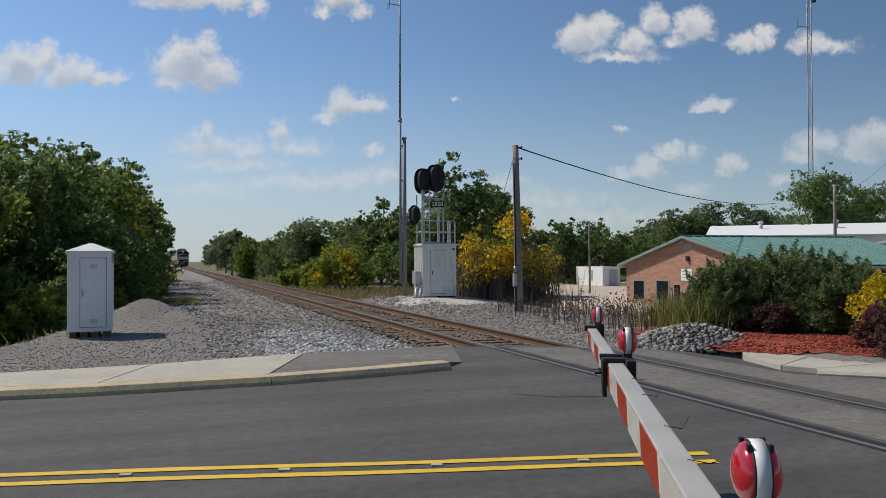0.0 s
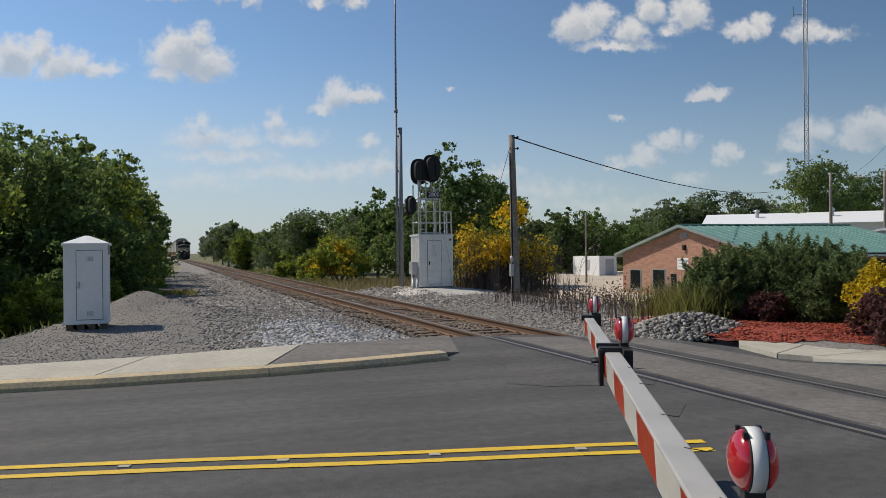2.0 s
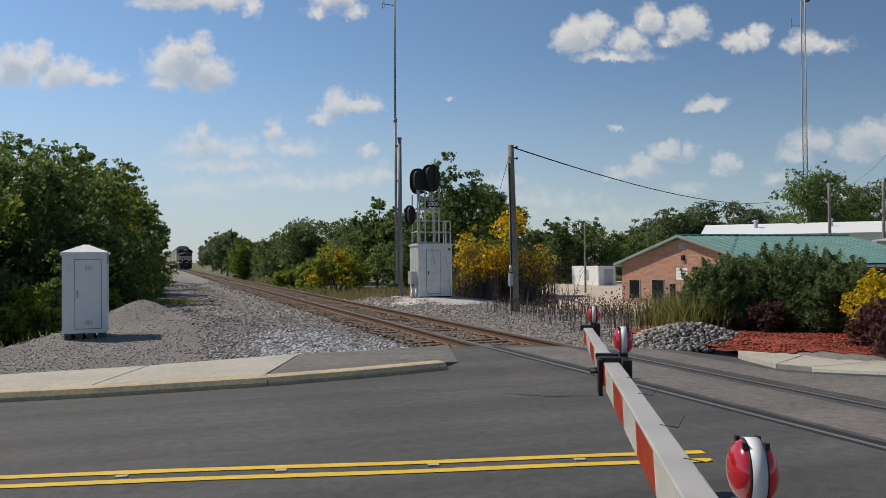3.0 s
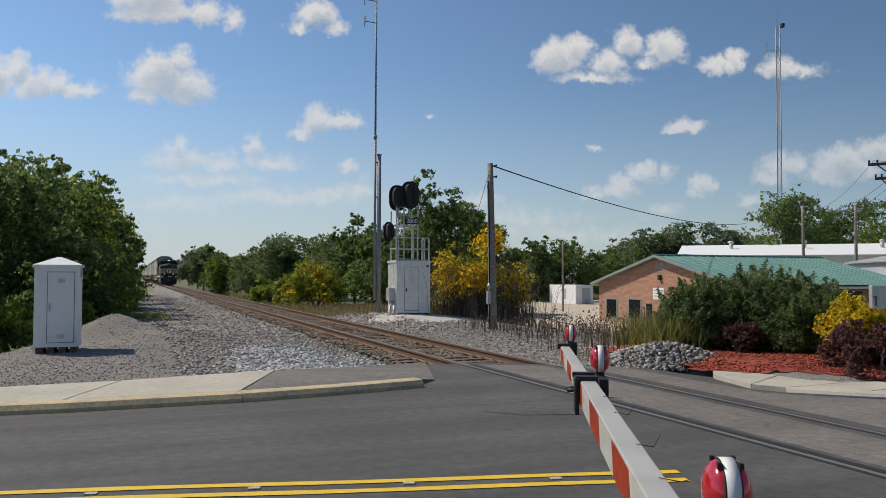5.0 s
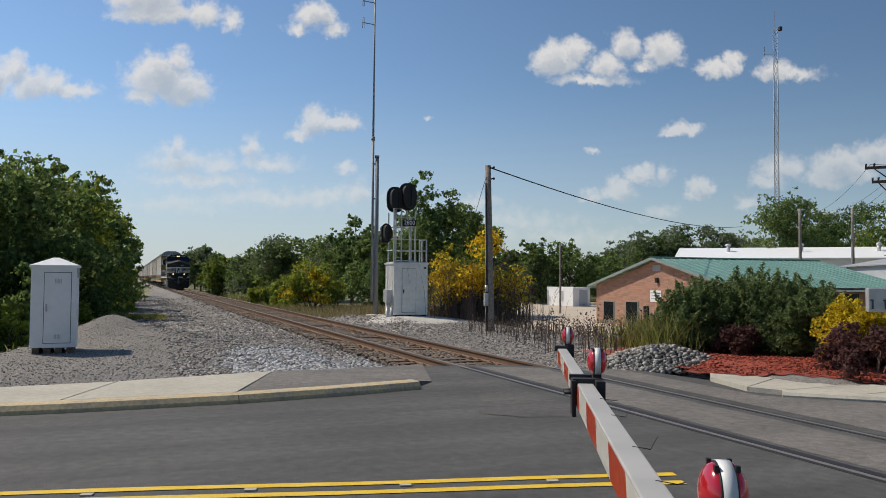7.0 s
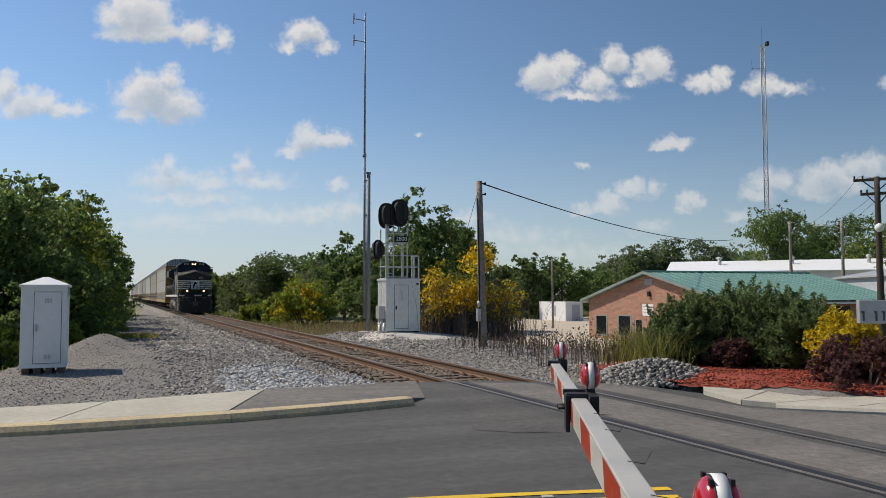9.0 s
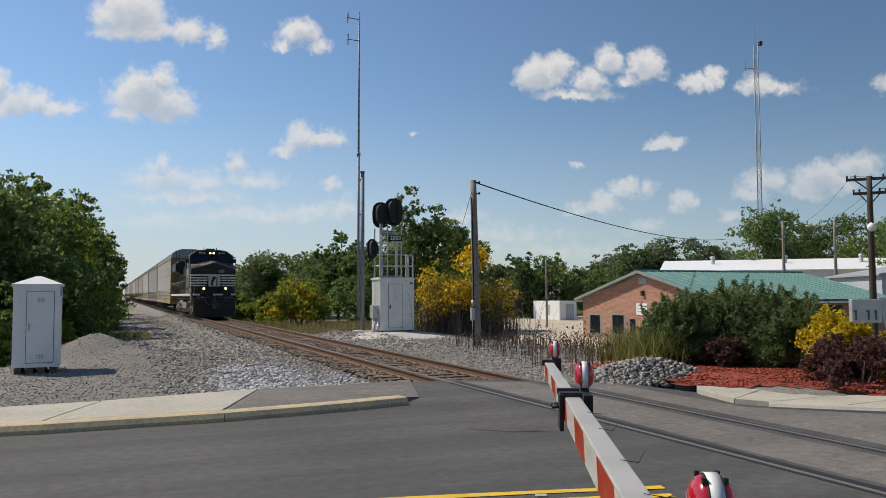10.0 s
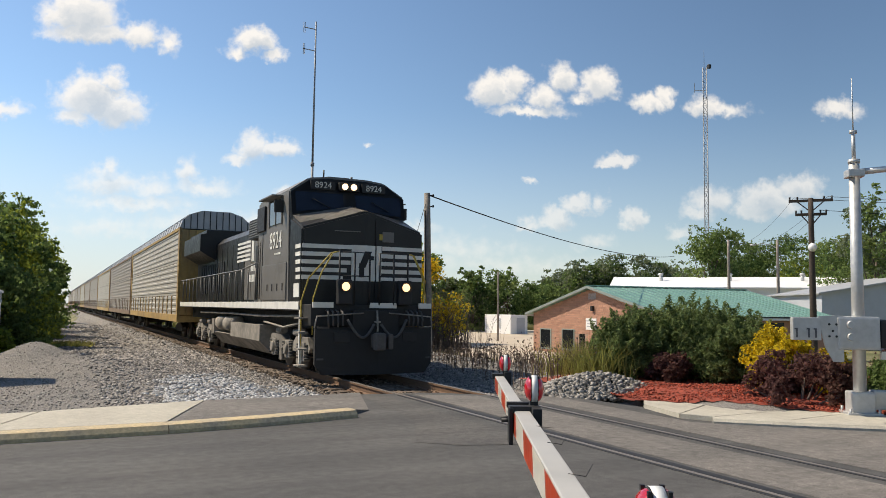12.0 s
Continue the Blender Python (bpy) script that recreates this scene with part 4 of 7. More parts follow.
def signal_tower():
    """The ladder frame and heads on top of the signal house."""
    ob = thing("railway_signal", pose(9.72, 29.55, 0.04), "grey railway signal frame with black heads and a number plate", "railway signal")
    z0 = 2.20
    bar = 0.024
    posts = [(0.02, 0.1, 4.35), (0.33, 0.1, 4.35), (0.02, 0.8, 4.2), (0.33, 0.8, 4.2), (0.92, 0.12, 4.25), (0.92, 0.8, 4.1), (0.74, 0.12, 4.0), (1.40, 0.1, 3.1), (1.40, 0.9, 3.1), (1.2, 0.1, 3.1)]
    for x, y, top in posts:
        bm = bmesh.new()
        box(bm, x - bar, x + bar, y - bar, y + bar, z0 - 0.02, top, 0.004)
        part("post", bm, GALV, ob)
    for a, b, z in [((0.0, 0.1), (0.95, 0.1), 3.62), ((0.0, 0.8), (0.95, 0.8), 3.62), ((0.0, 0.1), (1.4, 0.1), 3.12), ((0.0, 0.1), (1.4, 0.1), 2.68), ((0.0, 0.1), (0.0, 0.8), 3.12), ((0.0, 0.1), (0.0, 0.8), 2.68),
                    ((1.4, 0.1), (1.4, 0.9), 3.12), ((1.4, 0.1), (1.4, 0.9), 2.68), ((0.0, 0.1), (0.35, 0.1), 4.33), ((0.0, 0.1), (0.0, 0.8), 3.62), ((0.92, 0.1), (0.92, 0.8), 3.62), ((0.0, 0.1), (0.95, 0.1), 2.27), ((0.0, 0.8), (1.4, 0.9), 2.68), ((0.0, 0.1), (0.92, 0.1), 4.0)]:
        bm = bmesh.new()
        tube(bm, (*a, z), (*b, z), 0.024, seg=6)
        part("rail", bm, GALV, ob)
    for i in range(7):
        bm = bmesh.new()
        tube(bm, (0.02, 0.1, 2.4 + i * 0.28), (0.33, 0.1, 2.4 + i * 0.28), 0.012, seg=6)
        part("rung", bm, GALV, ob)
    bm = bmesh.new()
    box(bm, 0, 1.42, 0, 1.0, 2.19, 2.23, 0.004)
    part("platform", bm, GALV, ob)
    bm = bmesh.new()
    box(bm, 0.36, 0.92, 0.02, 0.05, 3.66, 3.90, 0.004)
    plate = part("number_plate", bm, BLACK, ob, "black number plate with white figures")
    lettering("figures", "2800", 0.235, WHITE_METAL, plate, pose(0.64, 0.014, 3.78, 90, 0, 0))

    def head(x, z, w, h, y=0.45):
        own = bmesh.new()
        n = 26
        out = []
        for i in range(n):
            a = 2 * math.pi * i / n
            c, s = math.cos(a), math.sin(a)
            out.append((x + w * math.copysign(abs(c) ** 0.8, c), z + h * math.copysign(abs(s) ** 0.7, s)))
        prism(own, out, "y", y, y + 0.03)
        prism(own, [(x + (px - x) * 0.72, z + (pz - z) * 0.80) for px, pz in out], "y", y - 0.32, y)
        for k in (-0.42, 0, 0.42):
            tube(own, (x, y + 0.03, z + k * h * 1.3), (x, y + 0.36, z + k * h * 1.3 - 0.03), 0.14, 0.15, seg=16, caps=False)
        box(own, x + w * 0.1, x + w * 0.25, y - 0.38, y - 0.3, z - h * 0.72, z + h * 0.66, 0.01)
        part("signal_head", own, BLACK, ob, "matt black signal head with a rounded background")

    head(0.16, 4.72, 0.36, 0.52, 0.40)
    head(0.62, 4.84, 0.38, 0.55, 0.20)
    head(-0.1, 3.38, 0.20, 0.40, 0.75)
    for x in (0.16, 0.62):
        bm = bmesh.new()
        tube(bm, (x, 0.3, 3.95), (x, 0.3, 4.5), 0.045, seg=10)
        part("head_post", bm, GALV, ob)
    return ob


signal_tower()


def radio_mast():
    ob = thing("radio_mast", pose(9.84, 32.5, 0.0), "tall thin grey radio mast with two small dipole aerials", "mast")
    bm = bmesh.new()
    tube(bm, (0.04, 0, -0.4), (0.04, 0, 6.85), 0.10, 0.085, seg=12)
    tube(bm, (0.04, 0, 6.82), (0.04, 0, 6.9), 0.1, 0.1, seg=12)
    part("support_pole", bm, MAST_STEEL, ob)
    bm = bmesh.new()
    tube(bm, (-0.14, 0, 0.6), (-0.14, 0, 7.6), 0.062, 0.055, seg=10)
    tube(bm, (-0.14, 0, 7.55), (-0.14, 0, 7.7), 0.085, seg=10)
    tube(bm, (-0.14, 0, 7.6), (-0.12, 0, 13.9), 0.048, 0.032, seg=8)
    part("mast_tube", bm, MAST_STEEL, ob)
    for z in (1.0, 3.0, 5.0, 6.5):
        bm = bmesh.new()
        box(bm, -0.18, 0.1, -0.05, 0.05, z, z + 0.06, 0.006)
        part("clamp", bm, MAST_STEEL, ob)
    for z in (13.55, 12.6):
        bm = bmesh.new()
        tube(bm, (-0.12, 0, z), (-0.68, 0, z + 0.03), 0.02, seg=6)
        path_tube(bm, [(-0.66, 0, z - 0.2), (-0.66, 0, z + 0.25), (-0.60, 0, z + 0.25), (-0.60, 0, z - 0.2), (-0.66, 0, z - 0.2)], 0.014, 5)
        part("aerial", bm, MAST_STEEL, ob)
    bm = bmesh.new()
    box(bm, -0.3, 0.3, -0.3, 0.3, -0.5, 0.06, 0.02)
    part("footing", bm, CONCRETE, ob)
    return ob


radio_mast()


def utility_pole(x, y, z, top, r, lean=0.0, mat=POLE_WOOD, label="grey weathered wooden utility pole", name="utility_pole"):
    ob = thing(name, pose(x, y, z), label, "utility pole")
    bm = bmesh.new()
    n = 6
    path_tube(bm, [(lean * i / n, 0, -0.4 + (top - z + 0.4) * i / n) for i in range(n + 1)], [r * (1 - 0.32 * i / n) for i in range(n + 1)], 14)
    part("pole", bm, mat, ob)
    return ob


up = utility_pole(10.84, 23.0, -0.2, 5.27, 0.145, -0.12)
bm = bmesh.new()
path_tube(bm, [(-0.16, -0.06, 0.1), (-0.17, -0.06, 3.0), (-0.22, -0.05, 4.9)], 0.028)
part("conduit", bm, BLACK, up, "black cable conduit")
bm = bmesh.new()
box(bm, -0.27, -0.15, -0.16, -0.04, 0.95, 1.35, 0.01)
tube(bm, (-0.2, -0.1, 1.4), (-0.2, -0.1, 1.6), 0.05)
part("meter_box", bm, GALV, up, "grey meter box")
for z in (5.38, 5.02):
    bm = bmesh.new()
    tube(bm, (-0.1, -0.02, z), (0.05, -0.1, z + 0.02), 0.02)
    dome(bm, (0.05, -0.1, z + 0.02), 0.035, 0.035, 0.045, 8, 5)
    part("insulator", bm, BLACK, up)


def cable(name, a, b, sag, r, label, n=24):
    bm = bmesh.new()
    pts = []
    for i in range(n + 1):
        k = i / n
        p = Vector(a).lerp(Vector(b), k)
        p.z -= sag * 4 * k * (1 - k)
        pts.append(p)
    path_tube(bm, pts, r, 5)
    return solo(name, bm, BLACK, label, "cable")


cable("overhead_cable", (10.78, 22.9, 5.18), (50.76, 55.21, 6.43), 0.69, 0.022, "black overhead cable slung from the wooden pole", 40)
cable("guy_wire", (10.64, 22.95, 4.9), (10.3, 23.1, 3.6), 0.0, 0.008, "thin stay wire on the wooden pole", 4)
bm = bmesh.new()
tube(bm, (0, 0, -0.3), (0.12, 0, 2.0), 0.022, 0.016, 6)
solo("marker_stake", bm, POLE_WOOD, "thin leaning grey stake among the weeds", "stake", m=pose(12.0, 26.0, -0.5))

# ---- the brick building and what stands behind it ----


def brick_building():
    x0, x1, y0, y1, ridge = 28.8, 41.0, 31.9, 44.7, 38.3
    zb, ze, zr = -1.6, 1.28, 2.86
    ob = thing("brick_building", pose(0, 0, 0), "single-storey brown brick building with a green metal roof", "building")
    bm = bmesh.new()
    prism(bm, [(y0, zb), (y1, zb), (y1, ze), (ridge, zr - 0.1), (y0, ze)], "x", x0, x0 + 0.25)
    gable = part("wall", bm, MORTAR, ob, "brown brick gable wall")
    bm = bmesh.new()
    box(bm, x0, x1, y0, y0 + 0.25, zb, ze)
    part("wall", bm, BRICK, ob)
    bm = bmesh.new()
    prism(bm, [(y0, zb), (y1, zb), (y1, ze), (ridge, zr - 0.1), (y0, ze)], "x", x1 - 0.25, x1)
    part("wall", bm, BRICK, ob)
    bm = bmesh.new()
    box(bm, x0, x1, y1 - 0.25, y1, zb, ze)
    part("wall", bm, BRICK, ob)
    # courses of brick, proud of the mortar
    bm = bmesh.new()
    z, row = zb, 0
    openings = [(42.68, 43.82, -0.95, 0.2), (40.14, 41.35, -0.9, 0.25), (39.05, 39.55, -0.85, 0.05)]
    while z < zr - 0.15:
        top = z + 0.10
        lo = y0 if top < ze else y0 + (top - ze) / (zr - ze) * (ridge - y0) + 0.1
        hi = y1 if top < ze else y1 - (top - ze) / (zr - ze) * (y1 - ridge) - 0.1
        y = lo - (0.2 if row % 2 else 0)
        while y < hi:
            a, b = max(lo, y + 0.008), min(hi, y + 0.392)
            if b > a + 0.03 and not any(a < o[1] and b > o[0] and top > o[2] and z < o[3] for o in openings):
                box(bm, x0 - 0.012, x0 + 0.01, a, b, z, z + 0.098)
            y += 0.4
        z += 0.11
        row += 1
    part("brickwork", bm, BRICK_PIECE, gable, kind="stuff")
    # roof
    for side, (ya, yb) in (("near", (y0 - 0.45, ridge)), ("far", (y1 + 0.45, ridge))):
        slope = (zr - ze) / (ridge - y0)
        za, zb2 = ze + 0.06 - 0.45 * slope, zr + 0.06
        bm = bmesh.new()
        vs = [bm.verts.new(p) for p in ((x0 - 0.4, ya, za), (x1 + 0.4, ya, za), (x1 + 0.4, yb, zb2), (x0 - 0.4, yb, zb2))]
        un = [bm.verts.new(v.co - Vector((0, 0, 0.08))) for v in vs]
        bm.faces.new(vs)
        bm.faces.new(un[::-1])
        for i in range(4):
            bm.faces.new((vs[i], un[i], un[(i + 1) % 4], vs[(i + 1) % 4]))
        bmesh.ops.recalc_face_normals(bm, faces=bm.faces[:])
        roof = part("roof", bm, GREEN_ROOF, ob, "green ribbed metal roof")
        x = x0 - 0.38
        while x < x1 + 0.4:
            bm = bmesh.new()
            a = [bm.verts.new(p) for p in ((x - 0.02, ya, za), (x + 0.02, ya, za), (x + 0.02, yb, zb2), (x - 0.02, yb, zb2))]
            b = [bm.verts.new(v.co + Vector((0, 0, 0.04))) for v in a]
            bm.faces.new(b)
            for i in range(4):
                bm.faces.new((a[i], a[(i + 1) % 4], b[(i + 1) % 4], b[i]))
            bmesh.ops.recalc_face_normals(bm, faces=bm.faces[:])
            part("rib", bm, GREEN_ROOF, roof)
            x += 0.61
        bm = bmesh.new()
        d = 0.13
        vs = [(x0 - 0.42, ya, za - d), (x0 - 0.42, ya, za + 0.03), (x0 - 0.42, yb, zb2 + 0.03), (x0 - 0.42, yb, zb2 - d)]
        a = [bm.verts.new(v) for v in vs]
        b = [bm.verts.new((v[0] + 0.04, v[1], v[2])) for v in vs]
        bm.faces.new(a)
        bm.faces.new(b[::-1])
        for i in range(4):
            bm.faces.new((a[i], b[i], b[(i + 1) % 4], a[(i + 1) % 4]))
        bmesh.ops.recalc_face_normals(bm, faces=bm.faces[:])
        part("rake_board", bm, RAKE, ob, "grey-green rake board")
        bm = bmesh.new()
        k = 1 if side == "near" else -1
        box(bm, x0 - 0.4, x1 + 0.4, min(ya, ya + k * 0.04), max(ya, ya + k * 0.04), za - 0.2, za + 0.02)
        part("gutter", bm, WHITE_METAL, ob, "white gutter")
    bm = bmesh.new()
    prism(bm, [(ridge - 0.2, zr + 0.06), (ridge, zr + 0.13), (ridge + 0.2, zr + 0.06)], "x", x0 - 0.42, x1 + 0.42)
    part("ridge_cap", bm, GREEN_TRIM, ob, "dark green ridge cap")
    for a, b, lo, hi in openings[:2]:
        bm = bmesh.new()
        box(bm, x0 - 0.03, x0 + 0.02, a - 0.07, b + 0.07, lo - 0.12, hi + 0.07, 0.006)
        win = part("window", bm, RAKE, ob, "grey-framed window with dark glass")
        bm = bmesh.new()
        box(bm, x0 - 0.04, x0, a + 0.03, b - 0.03, lo, hi)
        part("pane", bm, GLASS, win)
    a, b, lo, hi = openings[2]
    bm = bmesh.new()
    box(bm, x0 - 0.04, x0, a, b, lo, hi)
    part("window", bm, GLASS, ob)
    bm = bmesh.new()
    box(bm, x0 - 0.05, x0 - 0.013, 37.86, 38.88, 0.32, 1.0, 0.006)
    sign = part("sign_board", bm, WHITE_METAL, ob, "small white sign board")
    for z, w in ((0.85, 0.9), (0.68, 0.7), (0.52, 0.8)):
        bm = bmesh.new()
        box(bm, x0 - 0.056, x0 - 0.049, 38.37 - w / 2, 38.37 + w / 2, z - 0.03, z + 0.03)
        part("text_bar", bm, GREY_WALL, sign)
    bm = bmesh.new()
    for i in range(6):
        box(bm, x0 - 0.04, x0 - 0.012, 37.93, 38.65, 2.14 + i * 0.06, 2.18 + i * 0.06)
    part("vent", bm, GREY_WALL, ob, "grey louvred gable vent")
    bm = bmesh.new()
    box(bm, x0 - 0.16, x0 - 0.01, 38.1, 38.3, 1.45, 1.75, 0.02)
    part("wall_lamp", bm, BLACK, ob, "black wall lamp")
    for a, b in ((36.2, 37.4),):
        bm = bmesh.new()
        box(bm, a, b, y0 - 0.05, y0 + 0.02, -1.6, 0.9, 0.006)
        part("door", bm, GLASS, ob)
    return ob


RAKE = material("grey_green_rake", (0.24, 0.28, 0.26), 0.6, stain=0.3)
BRICK_PIECE = material("brown_brick", (0.43, 0.235, 0.165), 0.9, grain=0.1, scale=12, island=0.16)
brick_building()


def metal_hall(name, label, cx, cy, turn, length, depth, zb, ze, zr, wall, roof, vents=0):
    """A long low hall whose ridge runs along its own x."""
    ob = thing(name, pose(cx, cy, zb, 0, 0, turn), label, "building")
    l, d, h, r = length / 2, depth / 2, ze - zb, zr - zb
    bm = bmesh.new()
    prism(bm, [(-d, 0), (d, 0), (d, h), (0, r - 0.05), (-d, h)], "x", -l, l)
    part("wall", bm, wall, ob)
    for s in (-1, 1):
        bm = bmesh.new()
        vs = [(-l - 0.3, s * (d + 0.3), h - 0.3 * (r - h) / d), (l + 0.3, s * (d + 0.3), h - 0.3 * (r - h) / d), (l + 0.3, 0, r), (-l - 0.3, 0, r)]
        a = [bm.verts.new(v) for v in vs]
        b = [bm.verts.new((v[0], v[1], v[2] + 0.12)) for v in vs]
        bm.faces.new(a)
        bm.faces.new(b)
        for i in range(4):
            bm.faces.new((a[i], a[(i + 1) % 4], b[(i + 1) % 4], b[i]))
        bmesh.ops.recalc_face_normals(bm, faces=bm.faces[:])
        part("roof", bm, roof, ob)
    for i in range(int(length / 1.2)):
        bm = bmesh.new()
        x = -l + 0.6 + i * 1.2
        box(bm, x - 0.03, x + 0.03, -d - 0.025, -d + 0.01, 0, h)
        part("wall_rib", bm, wall, ob)
    for i in range(vents):
        bm = bmesh.new()
        x = -l + (i + 0.7) * length / (vents + 0.4)
        tube(bm, (x, -d * 0.4, r - 0.6), (x, -d * 0.4, r + 0.25), 0.2, seg=12)
        dome(bm, (x, -d * 0.4, r + 0.3), 0.3, 0.3, 0.2)
        part("roof_vent", bm, GALV, ob)
    return ob


GREY_ROOF = material("grey_metal_roof", (0.42, 0.43, 0.45), 0.5, metal=0.2, stain=0.4, stain_scale=0.3, second=(0.33, 0.33, 0.34))
metal_hall("warehouse", "long low warehouse with a white metal roof", 71.5, 68.7, -43, 26, 14, -1.6, 4.0, 5.35, WHITE_METAL, WHITE_ROOF, 3)
metal_hall("metal_workshop", "grey metal-clad workshop with a shallow grey roof", 62.5, 41.5, 58, 12, 17, -1.6, 2.9, 4.4, GREY_WALL, GREY_ROOF, 0)
metal_hall("tan_workshop", "tan workshop with a pale metal roof", 81, 47.0, 58, 20, 24, -1.6, 3.8, 6.5, TAN_WALL, GREY_WALL, 0)
site = thing("site_container", pose(43.5, 72, -1.5), "white portable site container on an open gravel lot", "container")
bm = bmesh.new()
box(bm, 0, 2.1, 0, 5.6, 0.2, 2.3, 0.03)
part("body", bm, WHITE_METAL, site)
bm = bmesh.new()
box(bm, 0.75, 1.75, -0.04, 0.0, 0.3, 2.0, 0.01)
part("door", bm, GREY_WALL, site, "grey door")
bm = bmesh.new()
box(bm, -0.04, 0.0, 2.0, 2.6, 0.8, 1.9)
part("window", bm, GREY_WALL, site)
for x, y in ((0.2, 0.2), (1.9, 0.2), (0.2, 5.4), (1.9, 5.4)):
    bm = bmesh.new()
    box(bm, x - 0.15, x + 0.15, y - 0.15, y + 0.15, -0.1, 0.2)
    part("block", bm, CONCRETE, site)
sheet("gravel_lot", [(15.5, 27), (28, 24), (48, 60), (60, 85), (32, 84), (18, 46)], -1.22, LOT, "pale gravel lot before the brick building", 0.4)
lawn = sheet("lawn", [(40, 92), (120, 60), (150, 110), (60, 140)], -1.05, GRASS, "bright green mown lawn in the distance", 0.3)


def lattice_tower(x, y, z, top):
    ob = thing("lattice_tower", pose(x, y, z), "tall slender steel lattice radio tower", "tower")
    h = top - z
    r = lambda t: 0.98 - 0.66 * min(1, t / 0.33) if t < 0.33 else 0.32
    levels = [i / 34 for i in range(35)]
    for leg in range(3):
        a = 2 * math.pi * leg / 3 + 0.3
        bm = bmesh.new()
        path_tube(bm, [(r(t) * math.cos(a), r(t) * math.sin(a), t * h) for t in (0, 0.33, 1)], 0.066, 5)
        part("leg", bm, MAST_STEEL, ob)
        b = 2 * math.pi * ((leg + 1) % 3) / 3 + 0.3
        bm = bmesh.new()
        for i, (t0, t1) in enumerate(zip(levels, levels[1:])):
            p, q = (a, b) if i % 2 else (b, a)
            tube(bm, (r(t0) * math.cos(p), r(t0) * math.sin(p), t0 * h), (r(t1) * math.cos(q), r(t1) * math.sin(q), t1 * h), 0.032, seg=4)
            tube(bm, (r(t0) * math.cos(a), r(t0) * math.sin(a), t0 * h), (r(t0) * math.cos(b), r(t0) * math.sin(b), t0 * h), 0.022, seg=4)
        part("bracing", bm, MAST_STEEL, ob, kind="stuff")
    bm = bmesh.new()
    tube(bm, (-0.2, 0, h - 0.5), (-0.2, 0, h + 2.4), 0.04, 0.02, 5)
    part("whip_aerial", bm, MAST_STEEL, ob)
    bm = bmesh.new()
    tube(bm, (0.2, 0, h - 0.2), (0.55, -0.1, h + 0.1), 0.05, seg=6)
    box(bm, 0.4, 0.8, -0.3, 0.1, h - 0.1, h + 0.45, 0.05)
    part("beacon", bm, BLACK, ob)
    bm = bmesh.new()
    tube(bm, (0, 0, h - 3.2), (-1.4, 0.6, h - 3.2), 0.04, seg=5)
    tube(bm, (-1.4, 0.6, h - 3.5), (-1.4, 0.6, h - 2.2), 0.04, seg=5)
    part("side_aerial", bm, MAST_STEEL, ob)
    return ob


lattice_tower(77.5, 78.0, -1.6, 34.2)
for (x, y, top) in ((57.7, 55.4, 8.3), (60.6, 52.2, 8.2), (33.5, 57.5, 4.6)):
    utility_pole(x, y, -1.5, top, 0.17 if top > 5 else 0.1)
lamp_arm = thing("street_lamp", pose(60.6, 52.2, 7.4), "grey street lamp on a curved arm fixed to a wooden pole", "street lamp")
bm = bmesh.new()
path_tube(bm, [(0, 0, 0), (-0.4, 0.45, 0.35), (-0.9, 1.0, 0.45), (-1.3, 1.45, 0.4)], 0.035)
part("arm", bm, GALV, lamp_arm)
bm = bmesh.new()
dome(bm, (-1.45, 1.6, 0.36), 0.28, 0.28, 0.1)
part("lamp_head", bm, GALV, lamp_arm)

hp = utility_pole(35.13, 28.1, -1.4, 7.45, 0.19, 0, DARK_WOOD, "dark wooden utility pole with two crossarms")
for z, half in ((8.72, 1.05), (8.0, 0.75)):
    a = Vector((0.65, -0.76, 0)) * half
    bm = bmesh.new()
    own = bmesh.new()
    box(own, -half, half, -0.06, 0.06, -0.07, 0.07, 0.01)
    merge(bm, own, Matrix.Translation((0, 0, z)) @ Matrix.Rotation(math.atan2(a.y, a.x), 4, "Z"))
    arm = part("crossarm", bm, DARK_WOOD, hp)
    for k in (-0.95, -0.6, 0.6, 0.95):
        bm = bmesh.new()
        tube(bm, (a.x * k, a.y * k, z + 0.06), (a.x * k, a.y * k, z + 0.22), 0.04, 0.05, 8)
        part("insulator", bm, BLACK, arm)
    for k in (-0.6, 0.6):
        bm = bmesh.new()
        tube(bm, (a.x * k, a.y * k, z - 0.05), (0, 0, z - 0.6), 0.03, seg=5)
        part("brace", bm, DARK_WOOD, hp)
bm = bmesh.new()
dome(bm, (-0.25, -0.25, 6.25), 0.22, 0.22, 0.22)
tube(bm, (0, 0, 6.5), (-0.25, -0.25, 6.4), 0.05)
part("yard_light", bm, WHITE_METAL, hp, "round white yard light")
for dz, off in ((0, -0.8), (0, 0.8), (-0.7, 0.5)):
    cable("overhead_cable", (35.13 + off * 0.65, 28.1 - off * 0.76, 7.5 + dz), (70 + off, -8, 8.5 + dz), 1.6, 0.013, "thin overhead line between wooden poles")
    cable("overhead_cable", (35.13 + off * 0.65, 28.1 - off * 0.76, 7.5 + dz), (57.7 + off, 55.4, 8.2 + dz), 1.2, 0.009, "thin overhead line between wooden poles")

